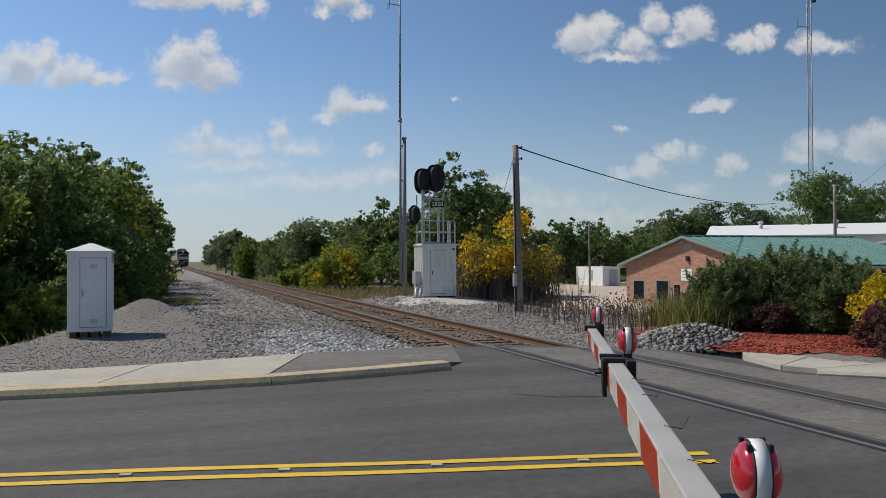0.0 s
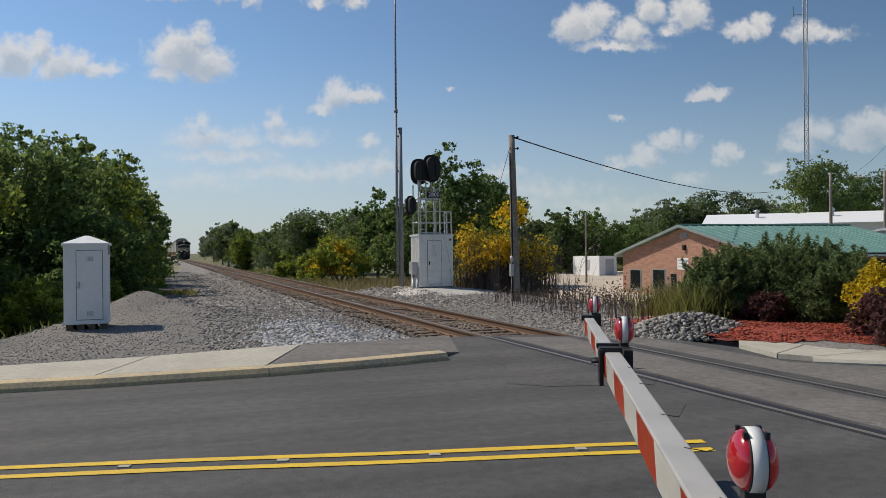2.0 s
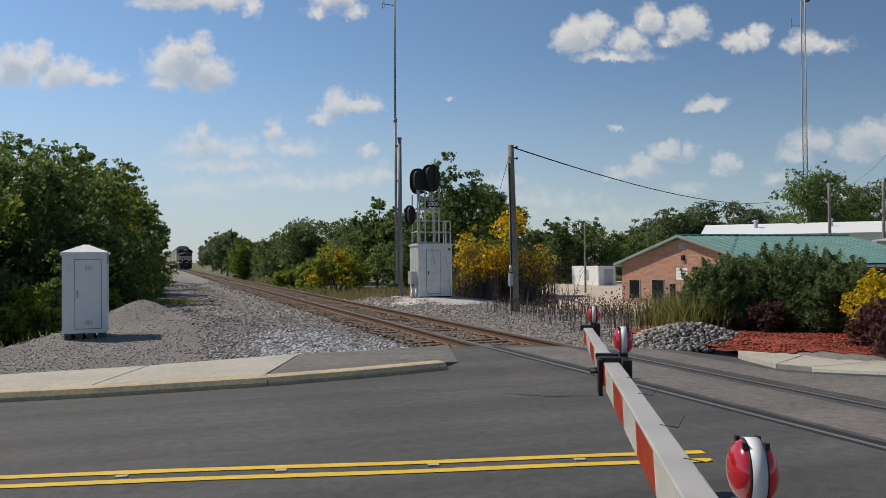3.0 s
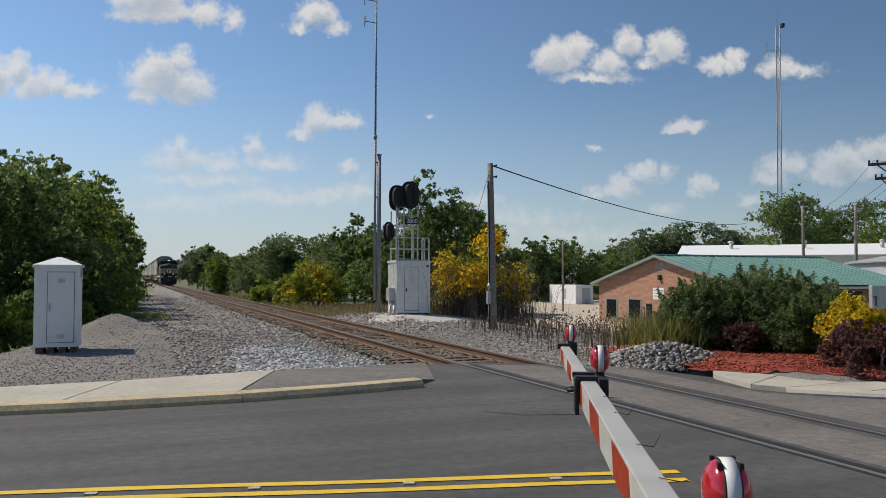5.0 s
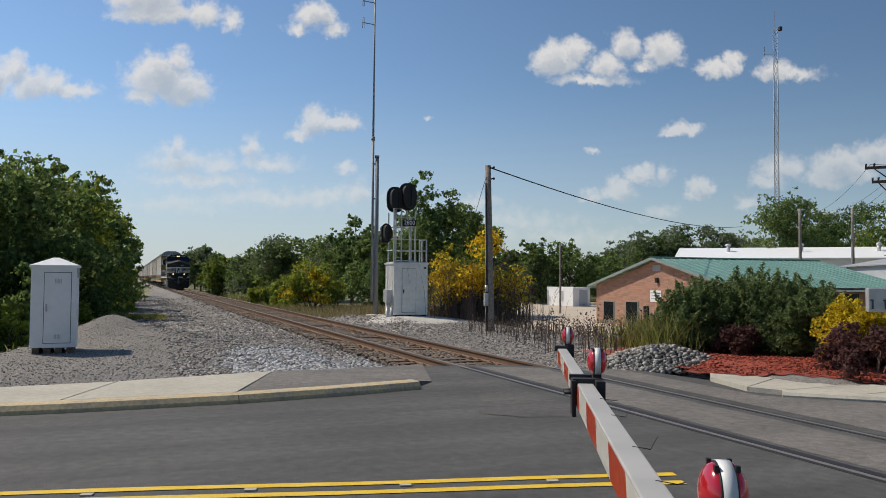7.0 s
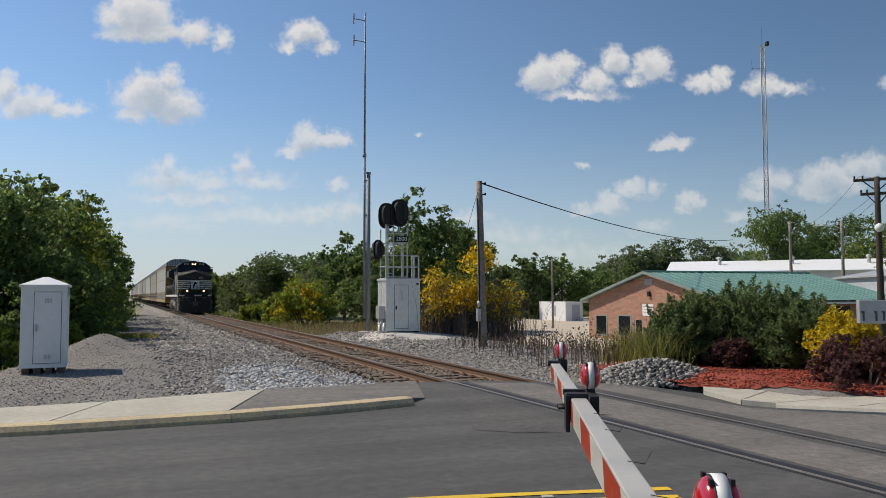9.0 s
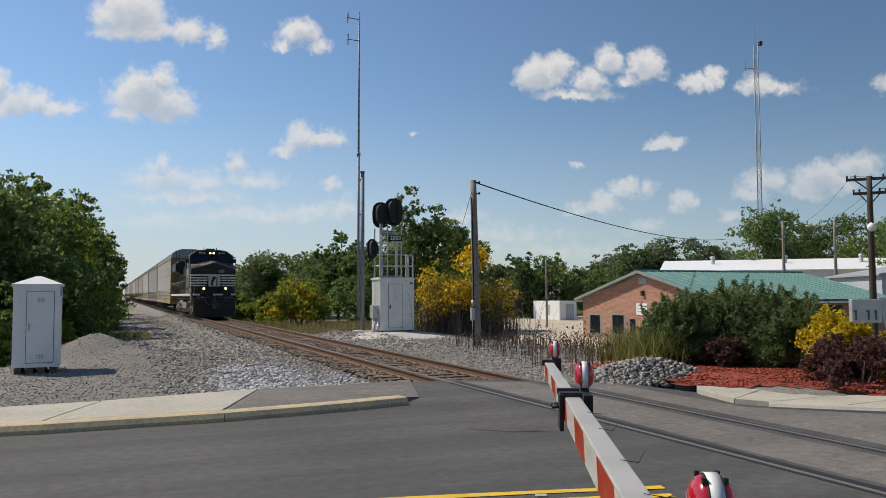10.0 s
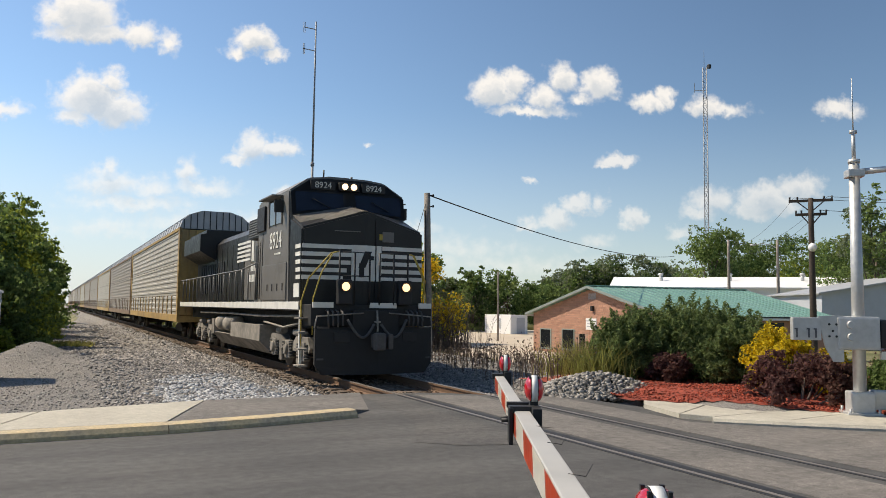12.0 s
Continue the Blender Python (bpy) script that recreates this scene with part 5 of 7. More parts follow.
# ---- trees, hedges and plants ----
GREEN = "broad-leaved green tree in full leaf beside the railway"
rl = random.Random(11)
for i, (x, y, h, w) in enumerate([(-6.6, 25.5, 8.0, 5.6), (-3.6, 30.5, 8.6, 5.4), (-8.4, 30.5, 9.0, 6.4), (-5.0, 35.0, 9.4, 6.8), (-2.3, 38.0, 9.0, 5.6), (-7.0, 40.5, 10.4, 7.2), (-2.4, 45.0, 9.4, 6.2),
                                  (-2.6, 53.0, 9.6, 6.8), (-12.0, 27.0, 8.8, 6.8), (-13.0, 36.0, 10, 7.4), (-2.8, 63.0, 9.6, 6.8), (-2.8, 75.0, 9.6, 7.0), (-3.0, 90.0, 10, 7.4), (-18, 31, 9.4, 8)]):
    tree_thing("tree", x, y, -1.6, h * 0.93, w * 1.04, "dark green broad-leaved tree in full leaf beside the railway", LEAF_DARK if i % 3 else LEAF_MID, 21000 if y < 50 else 9000, 0.10 if y < 50 else 0.17, 20 + i, -0.04, lumps=46,
               second=LEAF_MID if i % 2 else LEAF_LIGHT, group="trees left of the railway")
for i, (x, y, h, w) in enumerate([(-3.3, 24.2, 2.6, 2.6), (-4.8, 25.5, 3.2, 3.0), (-2.0, 29.5, 2.8, 2.6), (-1.2, 34.5, 2.6, 2.6), (-6.2, 22.6, 2.8, 3.0), (-0.9, 41, 2.4, 2.4), (-8.6, 22.8, 3.0, 3.2), (-2.6, 26.6, 3.4, 2.6), (-0.6, 50, 2.6, 3.0), (-11, 23.5, 3.0, 3.4)]):
    bush_thing("bush", x, y, -1.2, h, w, w, "yellow-green leafy bush at the edge of the trees", LEAF_LIGHT if i % 2 == 0 else LEAF_MID, 5200, 0.075, 60 + i, second=LEAF_MID if i % 2 == 0 else LEAF_DARK)
for i, y in enumerate((44, 50, 57, 65, 74, 84, 95, 107)):
    bush_thing("bush", float(shelf_edge(y)) - 1.9, y, -1.7, 2.0 + 0.25 * (i % 3), 2.6, 3.4, "dark green bush below the railway bank", LEAF_DARK, 3600, 0.10, 80 + i, second=LEAF_MID)
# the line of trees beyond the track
for i, (b, d, h, w, m, s) in enumerate([(5.9, 112, 6.2, 5.4, LEAF_MID, LEAF_LIGHT), (4.3, 200, 9.6, 9, LEAF_HAZED, None), (3.7, 260, 9.4, 9, LEAF_HAZED, None), (4.7, 170, 9.4, 9, LEAF_HAZED, LEAF_MID), (7.2, 150, 6.8, 9, LEAF_HAZED, LEAF_MID),
                                        (8.6, 105, 7.0, 7.0, LEAF_MID, LEAF_HAZED), (10.3, 100, 8.2, 8.0, LEAF_MID, LEAF_HAZED), (12.2, 104, 8.8, 8.6, LEAF_MID, None), (13.6, 96, 8.0, 7.0, LEAF_MID, LEAF_HAZED), (15.2, 84, 10.1, 5.6, LEAF_DARK, LEAF_MID),
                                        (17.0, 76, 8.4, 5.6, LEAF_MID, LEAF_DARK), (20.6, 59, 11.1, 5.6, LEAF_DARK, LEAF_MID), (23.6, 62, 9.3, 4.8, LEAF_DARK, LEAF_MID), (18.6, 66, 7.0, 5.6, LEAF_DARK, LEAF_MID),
                                        (26.6, 96, 7.0, 5.0, LEAF_MID, LEAF_HAZED), (28.4, 92, 8.3, 4.6, LEAF_MID, LEAF_DARK), (30.9, 94, 7.5, 7.8, LEAF_DARK, LEAF_MID), (33.4, 108, 7.0, 7.0, LEAF_MID, LEAF_DARK),
                                        (34.6, 165, 11.5, 10, LEAF_HAZED, LEAF_DARK), (36.4, 158, 13.0, 10, LEAF_HAZED, LEAF_DARK), (38.4, 160, 13.8, 11, LEAF_HAZED, LEAF_DARK), (40.4, 158, 13.0, 11, LEAF_HAZED, LEAF_DARK), (42.4, 162, 12.4, 12, LEAF_HAZED, None),
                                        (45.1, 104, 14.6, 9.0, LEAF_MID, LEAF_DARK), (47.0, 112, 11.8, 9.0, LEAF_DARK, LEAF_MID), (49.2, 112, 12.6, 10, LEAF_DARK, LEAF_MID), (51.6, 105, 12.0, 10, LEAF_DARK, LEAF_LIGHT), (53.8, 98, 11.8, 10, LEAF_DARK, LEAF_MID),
                                        (55.4, 84, 15.4, 7.5, LEAF_MID, LEAF_HAZED), (58.5, 80, 13, 9, LEAF_DARK, LEAF_MID), (47.5, 135, 13.0, 12, LEAF_DARK, LEAF_MID)]):
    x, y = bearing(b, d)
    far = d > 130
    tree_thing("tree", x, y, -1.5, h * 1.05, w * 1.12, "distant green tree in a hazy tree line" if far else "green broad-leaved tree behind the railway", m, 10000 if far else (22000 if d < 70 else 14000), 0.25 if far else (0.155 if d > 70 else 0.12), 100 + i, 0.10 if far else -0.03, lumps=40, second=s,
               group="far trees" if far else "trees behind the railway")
for i, (b, d, h, w) in enumerate([(12.4, 72, 4.7, 5.6), (10.9, 76, 3.6, 4.0), (9.2, 80, 2.6, 4.0)]):
    x, y = bearing(b, d)
    bush_thing("bush", x, y, -1.1, h, w, w, "large bush turning yellow", LEAF_LIGHT, 9000, 0.13, 150 + i, second=LEAF_YELLOW if i == 0 else LEAF_MID, lumps=40)
x, y = bearing(24.2, 33.5)
bush_thing("golden_shrub", x, y, -0.5, 4.5, 5.2, 4.0, "tall shrub with golden autumn leaves on bare lower twigs", LEAF_YELLOW, 16000, 0.075, 160, second=LEAF_LIGHT, lumps=46, bare_to=2.1)
rng = np.random.default_rng(44)
n = 2400
tx, ty = rng.normal(x, 1.1, n), rng.normal(y, 0.8, n)
solo("bare_twigs", blades("bare_twigs", np.stack([tx, ty, np.full(n, -0.5)], 1), rng.uniform(0.8, 3.0, n), TWIG, rng, 0.012, 0.25), None, "tangle of bare grey twigs", kind="stuff")

# the planted bed
bed_x, bed_y = spaced((8.6, 26, 0.2)), spaced((1, 16, 0.2))


def in_bed(x, y):
    front = np.interp(x, [8.6, 8.95, 9.6, 10.3, 10.8, 11.5, 12.8, 15.2, 25], [11.5, 10.48, 9.73, 8.68, 8.05, 7.3, 6.5, 5.4, 1.2])
    return (y > front) & (y < 14.6 - 0.15 * ragged(x, y)) & (x > 9.0 + 0.15 * ragged(x, y))


solo("mulch_bed", grid_mesh("mulch_bed", bed_x, bed_y, lambda x, y: np.maximum(ground_z(x, y), 0.03) + 0.05 + 0.02 * np.sin(x * 3) * np.sin(y * 2.2), MULCH, in_bed), None, "planting bed of red bark mulch", kind="structure")
mx, my = rng.uniform(8.8, 16, 13000), rng.uniform(5.5, 13.0, 13000)
ok = in_bed(mx, my)
mx, my = mx[ok], my[ok]
solo("mulch_chips", stones("mulch_chips", np.stack([mx, my, np.maximum(ground_z(mx, my), 0.03) + 0.065], 1), rng.uniform(0.02, 0.05, len(mx)), MULCH, rng, 0.45), None, "red bark chips", kind="stuff")

EVERGREEN = "wide dark green evergreen shrub with upright pointed shoots"
for i, (b, d, h, w, dd) in enumerate([(39.2, 17.0, 1.15, 1.6, 1.6), (40.4, 17.4, 1.42, 1.9, 1.8), (42.8, 17.6, 1.55, 2.0, 1.9), (44.8, 17.4, 1.6, 2.0, 1.9), (46.9, 17.0, 1.25, 1.9, 1.7)]):
    x, y = bearing(b, d)
    bush_thing("evergreen_shrub", x, y, 0.1, h, w, dd, EVERGREEN, LEAF_YEW, 17000, 0.05, 200 + i, 0.36, 34, aspect=0.24, group="evergreen shrubs in the mulch bed")
for i, (b, d, h, w, mat, label) in enumerate([(42.2, 16.5, 0.60, 1.0, LEAF_RED, "low dark red barberry shrub before the evergreens"), (50.4, 14.3, 0.88, 2.2, LEAF_RED, "rounded dark red barberry shrub in red mulch"), (49.2, 15.8, 1.36, 1.35, LEAF_GOLD, "bright yellow shrub in the mulch bed"),
                                              (52.6, 15.2, 0.95, 0.6, LEAF_GOLD, "small bright yellow shrub in the mulch bed"), (56.2, 14.6, 0.85, 1.3, LEAF_MID, "low green juniper shrub"), (56.6, 15.8, 1.35, 1.4, LEAF_RED, "dark red shrub beside the gate mast"), (58.5, 13.8, 0.9, 1.4, LEAF_MID, "low green juniper shrub")]):
    x, y = bearing(b, d)
    bush_thing("shrub", x, y, 0.1, h, w, w * 0.9, label, mat, 6500, 0.032, 220 + i, 0.1 if mat is not LEAF_GOLD else 0.12)

# rock pile
n = 3400
a, k = rng.uniform(0, 6.28, n), np.sqrt(rng.random(n))
px_, py_ = 9.15 + 1.25 * k * np.cos(a), 12.05 + 0.75 * k * np.sin(a) - 0.45 * k * np.cos(a)
pz_ = -0.08 + 0.42 * (1 - k ** 1.6) * rng.uniform(0.7, 1.05, n) + 0.06
rocks = solo("rock_pile", stones("rock_pile", np.stack([px_, py_, pz_], 1), rng.uniform(0.035, 0.095, n), STONE_WHITE, rng, 0.8), None, "heap of pale broken rock beside the road", kind="stuff")

# weeds, reeds and grass
n = 1150
wx, wy = rng.uniform(8.9, 15.5, n), rng.uniform(13.2, 24, n)
ok = (wx > 8.7 + 0.12 * (wy - 13)) & (wx < 10.2 + 0.45 * (wy - 13) + 1.5)
wx, wy = wx[ok], wy[ok]
hts = rng.uniform(0.25, 0.80, len(wx)) * rng.choice([1.0, 1.0, 1.3], len(wx)) * np.where(wy > 16.5, 0.68, 1.0)
solo("dead_weeds", blades("dead_weeds", np.stack([wx, wy, ground_z(wx, wy)], 1), hts, WEED, rng, 0.010, 0.10), None, "standing dead brown weeds", kind="stuff")
pick = rng.random(len(wx)) < 0.7
p = np.stack([wx[pick], wy[pick], ground_z(wx[pick], wy[pick]) + hts[pick] * 0.9], 1)
p = np.repeat(p, 7, 0) + rng.normal(0, 1, (7 * pick.sum(), 3)) * np.array([0.03, 0.03, 0.09])
solo("weed_heads", from_arrays("weed_heads", *leaf_cards(p, rng.normal(0, 1, p.shape), 0.03, rng), WEED), None, "dry brown seed heads", kind="stuff")
for i, (b, d, h) in enumerate([(36.6, 16.8, 1.05), (37.6, 16.4, 0.95), (35.2, 18.0, 0.95)]):
    x, y = bearing(b, d)
    n = 260
    gx, gy = rng.normal(x, 0.26, n), rng.normal(y, 0.26, n)
    solo("reed_clump", blades("reed_clump", np.stack([gx, gy, ground_z(gx, gy)], 1), rng.uniform(0.4, 0.9, n) * h, REED, rng, 0.009, 0.42), None, "clump of tall yellow-green ornamental grass", "grass clump", group="grass clumps")


def turf(name, n, x0, x1, y0, y1, test, low, high, mat, label, width=0.01):
    x, y = rng.uniform(x0, x1, n), rng.uniform(y0, y1, n)
    ok = test(x, y)
    x, y = x[ok], y[ok]
    return solo(name, blades(name, np.stack([x, y, ground_z(x, y)], 1), rng.uniform(low, high, len(x)), mat, rng, width, 0.35), None, label, kind="stuff")


turf("grass", 2600, -1.2, 1.9, 37, 43, lambda x, y: ((x - 0.4) / 1.3) ** 2 + ((y - 40) / 2.6) ** 2 + 0.3 * ragged(x, y) < 1, 0.10, 0.3, GRASS, "patch of green grass on the gravel shelf", 0.02)
turf("grass", 9000, -12, 1.5, 17, 46, lambda x, y: ~is_gravel(x, y), 0.12, 0.4, GRASS, "long yellow-green grass below the trees", 0.02)
turf("grass", 9000, 10, 26, 30, 75, lambda x, y: (np.abs(x - TRACK_X) > 4.5) & (x < 4 + y * 0.33), 0.3, 0.7, STRAW, "dry straw-coloured grass beyond the signal", 0.025)
turf("grass", 2500, 9, 18, 17, 34, lambda x, y: (x > 10.5 + 0.08 * (y - 13)) & ~is_gravel(x, y), 0.1, 0.3, STRAW, "short dry grass behind the weeds", 0.012)
turf("grass", 2500, 3, 16, 60, 130, lambda x, y: np.abs(x - TRACK_X) > 3.6, 0.3, 0.8, GRASS, "grass along the far track", 0.04)

# ---- the train: its own y runs back from the front of the snow plough, z up from the rail heads ----
LOCO = material("black_loco_paint", (0.014, 0.0135, 0.0135), 0.42, grain=0.15, scale=6, stain=0.4, stain_scale=0.8, second=(0.035, 0.033, 0.030), spec=0.35)
# the black paint again, dusty and lifted to the grey of its sunlit sides
LOCO_GREY = material("dusty_sunlit_loco_paint", (0.14, 0.132, 0.122), 0.5, grain=0.15, scale=5, stain=0.6, stain_scale=0.7, second=(0.17, 0.165, 0.155))
LOCO_WHITE = material("dull_white_stripe", (0.74, 0.73, 0.67), 0.6, grain=0.06, scale=10, stain=0.4, stain_scale=2.5, second=(0.42, 0.41, 0.37))
NOSE_DUST_SUNLIT = material("sunlit_dust_covered_paint", (0.30, 0.275, 0.24), 0.8, grain=0.15, scale=7, stain=0.6, stain_scale=1.3, second=(0.19, 0.175, 0.155))
UNDER = material("dusty_underframe", (0.27, 0.245, 0.21), 0.8, grain=0.25, scale=8, stain=0.6, stain_scale=1.5, second=(0.07, 0.065, 0.06))
DARK_UNDER = material("black_underframe", (0.017, 0.0165, 0.016), 0.75, grain=0.25, scale=8)
BLACK_DUST = material("dusty_black_rubber", (0.085, 0.08, 0.075), 0.8, grain=0.25, scale=12)
GRAB_YELLOW = material("yellow_grab_rail", (0.42, 0.31, 0.06), 0.7, grain=0.2, scale=15)
HEADLIGHT = material("lit_headlight", (1.0, 0.74, 0.46), 0.3, emit=1.9)
DITCH = material("lit_ditch_light", (1.0, 0.64, 0.34), 0.3, emit=1.6)
WINDSHIELD = material("windscreen_glass", (0.02, 0.03, 0.055), 0.06, spec=0.9)
CAR_SIDE = material("galvanised_side_panel", (0.42, 0.40, 0.36), 0.65, metal=0.1, grain=0.1, scale=3, stain=0.5, stain_scale=0.6, second=(0.30, 0.26, 0.20))
CAR_SIDE2 = material("grey_side_panel", (0.30, 0.275, 0.245), 0.65, metal=0.1, grain=0.1, scale=3, stain=0.5, stain_scale=0.5, second=(0.27, 0.25, 0.23))
CAR_FRAME = material("faded_yellow_frame", (0.42, 0.28, 0.10), 0.7, grain=0.15, scale=5, stain=0.7, stain_scale=0.9, second=(0.24, 0.16, 0.08))
CAR_FRAME2 = material("brown_frame", (0.22, 0.15, 0.10), 0.7, grain=0.15, scale=5, stain=0.5, stain_scale=0.9)
CAR_ROOF = material("grey_car_roof", (0.42, 0.43, 0.45), 0.55, metal=0.3, grain=0.1, scale=4, stain=0.4, stain_scale=0.8)
WHEEL = material("worn_wheel_steel", (0.10, 0.085, 0.075), 0.6, metal=0.5, grain=0.2, scale=10)


def strip(bm, pts_low, pts_high, mat=0):
    lo, hi = [bm.verts.new(p) for p in pts_low], [bm.verts.new(p) for p in pts_high]
    for i in range(len(lo) - 1):
        bm.faces.new((lo[i], lo[i + 1], hi[i + 1], hi[i])).material_index = mat


def wheelset(parent, y, r=0.52, mat=WHEEL):
    bm = bmesh.new()
    for s in (-1, 1):
        tube(bm, (s * 0.69, 0, 0), (s * 0.83, 0, 0), r, r * 0.985, 28)
        tube(bm, (s * 0.66, 0, 0), (s * 0.69, 0, 0), r + 0.025, r + 0.025, 28)
        tube(bm, (s * 0.83, 0, 0), (s * 0.90, 0, 0), 0.16, 0.13, 14)
        for k in range(3):
            a = k * 2.094
            tube(bm, (s * 0.835, 0.3 * math.cos(a), 0.3 * math.sin(a)), (s * 0.842, 0.3 * math.cos(a), 0.3 * math.sin(a)), 0.05, seg=8)
    tube(bm, (-0.8, 0, 0), (0.8, 0, 0), 0.09, seg=12)
    ob = part("wheelset", bm, mat, parent)
    ob.location = (0, y, r)
    return ob


WHEELSETS = []


def loco_truck(parent, y0, y1):
    mid = (y0 + y1) / 2
    wheels = [(wheelset(parent, y), y, 0.52) for y in (y0 + 0.55, mid, y1 - 0.55)]
    WHEELSETS.extend(wheels)
    for s in (-1, 1):
        bm = bmesh.new()
        x0, x1 = (1.02, 1.22) if s > 0 else (-1.22, -1.02)
        prism(bm, [(y0, 0.62), (y0 + 0.2, 0.86), (mid - 0.7, 0.86), (mid - 0.45, 0.70), (mid + 0.45, 0.70), (mid + 0.7, 0.86), (y1 - 0.2, 0.86), (y1, 0.62), (y1 - 0.1, 0.52), (mid, 0.50), (y0 + 0.1, 0.52)], "x", x0, x1)
        frame_part = part("truck_frame", bm, UNDER, parent, "dusty cast truck frame")
        for y in (y0 + 0.55, mid, y1 - 0.55):
            bm = bmesh.new()
            x = s * 1.26
            box(bm, min(x, x - s * 0.16), max(x, x - s * 0.16), y - 0.2, y + 0.2, 0.30, 0.74, 0.03)
            tube(bm, (x, y, 0.52), (x + s * 0.06, y, 0.52), 0.15, 0.12, 14)
            part("axle_box", bm, UNDER, frame_part)
            for o in (-0.32, 0.32):
                bm = bmesh.new()
                for k in range(5):
                    tube(bm, (s * 1.18, y + o, 0.36 + k * 0.075), (s * 1.18, y + o, 0.40 + k * 0.075), 0.105, seg=12)
                part("spring", bm, DARK_UNDER, frame_part)
        for y in (y0 + 1.05, y1 - 1.05):
            bm = bmesh.new()
            box(bm, s * 1.14 - 0.07, s * 1.14 + 0.07, y - 0.14, y + 0.14, 0.20, 0.66, 0.03)
            tube(bm, (s * 1.16, y - 0.2, 0.95), (s * 1.16, y + 0.35, 0.95), 0.09, seg=12)
            part("brake_rigging", bm, UNDER, frame_part)


def locomotive():
    ob = thing("locomotive", pose(TRACK_X, 300, 0), "black diesel freight locomotive with white nose stripes, headlights lit", "locomotive")
    L = 19.6
    # underframe, pilot and plough
    bm = bmesh.new()
    box(bm, -1.0, 1.0, 0.9, L - 0.2, 1.05, 1.45, 0.02)
    part("underframe", bm, DARK_UNDER, ob)
    bm = bmesh.new()
    box(bm, -1.5, 1.5, 1.0, L - 0.1, 1.47, 1.56, 0.01)
    part("walkway", bm, LOCO, ob)
    for s in (-1, 1):
        bm = bmesh.new()
        box(bm, min(s * 1.5, s * 1.53), max(s * 1.5, s * 1.53), 1.0, L - 0.1, 1.50, 1.68, 0.004)
        part("sill_stripe", bm, LOCO_WHITE, ob, "dull white sill stripe")
    bm = bmesh.new()
    prism(bm, [(-1.38, 1.13), (1.38, 1.13), (1.38, 0.32), (1.22, 0.10), (-1.22, 0.10), (-1.38, 0.32)], "y", 0.16, 0.26)
    for s in (-1, 1):
        vs = [(0, -0.0, 1.02), (s * 1.36, 0.16, 1.1), (s * 1.36, 0.16, 0.3), (s * 1.2, 0.12, 0.10), (0, -0.08, 0.10)]
        bm.faces.new([bm.verts.new(v) for v in vs])
    bmesh.ops.recalc_face_normals(bm, faces=bm.faces[:])
    plough = part("snow_plough", bm, DARK_UNDER, ob, "black snow plough")
    bm = bmesh.new()
    box(bm, -0.98, -0.62, 0.05, 0.16, 0.80, 1.02, 0.01)
    part("step_opening", bm, BLACK, plough)
    bm = bmesh.new()
    box(bm, 0.62, 0.98, 0.05, 0.16, 0.80, 1.02, 0.01)
    part("step_opening", bm, BLACK, plough)
    bm = bmesh.new()
    box(bm, -1.45, 1.45, 0.28, 1.0, 1.15, 1.62, 0.02)
    box(bm, -0.55, 0.55, 0.10, 0.4, 0.62, 1.50, 0.02)
    part("pilot", bm, DARK_UNDER, ob)
    for a, b in ((-1.42, -0.95), (-0.1, 0.55), (1.1, 1.42)):
        bm = bmesh.new()
        box(bm, a, b, 0.24, 0.285, 1.55, 1.67, 0.006)
        part("white_edge", bm, LOCO_WHITE, ob, "white front platform edge")
    bm = bmesh.new()
    box(bm, -0.16, 0.16, -0.32, 0.3, 0.68, 0.98, 0.05)
    box(bm, -0.22, 0.02, -0.5, -0.25, 0.64, 1.02, 0.06)
    box(bm, 0.08, 0.2, -0.46, -0.25, 0.66, 1.0, 0.04)
    part("coupler", bm, BLACK_DUST, ob, "dark steel knuckle coupler")
    for s in (-1, 1):
        bm = bmesh.new()
        n = 12
        pts = [Vector((s * (0.70 - 0.62 * i / n), 0.02 - 0.08 * math.sin(math.pi * i / n), 1.30 - 0.34 * math.sin(math.pi * i / n) - 0.1 * i / n)) for i in range(n + 1)]
        path_tube(bm, pts, 0.03, 8)
        part("air_hose", bm, BLACK_DUST, ob, "looped black air hose")
    bm = bmesh.new()
    path_tube(bm, [(0.0, 0.05, 1.5), (0.01, 0.02, 1.1), (0.0, 0.03, 0.95)], 0.022)
    box(bm, -0.07, 0.07, 0.0, 0.05, 1.23, 1.27)
    part("uncoupling_chain", bm, UNDER, ob)
    # steps at the corners
    for s in (-1, 1):
        for k, z in enumerate((0.26, 0.62, 0.98, 1.30)):
            bm = bmesh.new()
            box(bm, s * 1.46 - 0.18, s * 1.46 + 0.04, 0.52, 0.92, z, z + 0.035, 0.006)
            part("step", bm, UNDER, ob, "steel corner step")
        bm = bmesh.new()
        prism(bm, [(0.92, 0.22), (0.98, 0.22), (1.0, 1.5), (0.94, 1.5)], "x", s * 1.48 - 0.03, s * 1.48 + 0.03)
        part("step_side", bm, LOCO_WHITE, ob)
    # nose
    W, NZ = 1.5, 3.36
    f, r = 0.95, 1.95
    bm = bmesh.new()
    front = [(-W, f, 1.62), (-W, f, NZ), (0, f - 0.12, 3.80), (W, f, NZ), (W, f, 1.62), (0, f - 0.12, 1.62)]
    back = [(-W, r, 1.62), (-W, r, 3.70), (0, r, 4.02), (W, r, 3.70), (W, r, 1.62), (0, r, 1.62)]
    a, b = [bm.verts.new(p) for p in front], [bm.verts.new(p) for p in back]
    bm.faces.new((a[0], a[1], a[2], a[5]))
    bm.faces.new((a[5], a[2], a[3], a[4]))
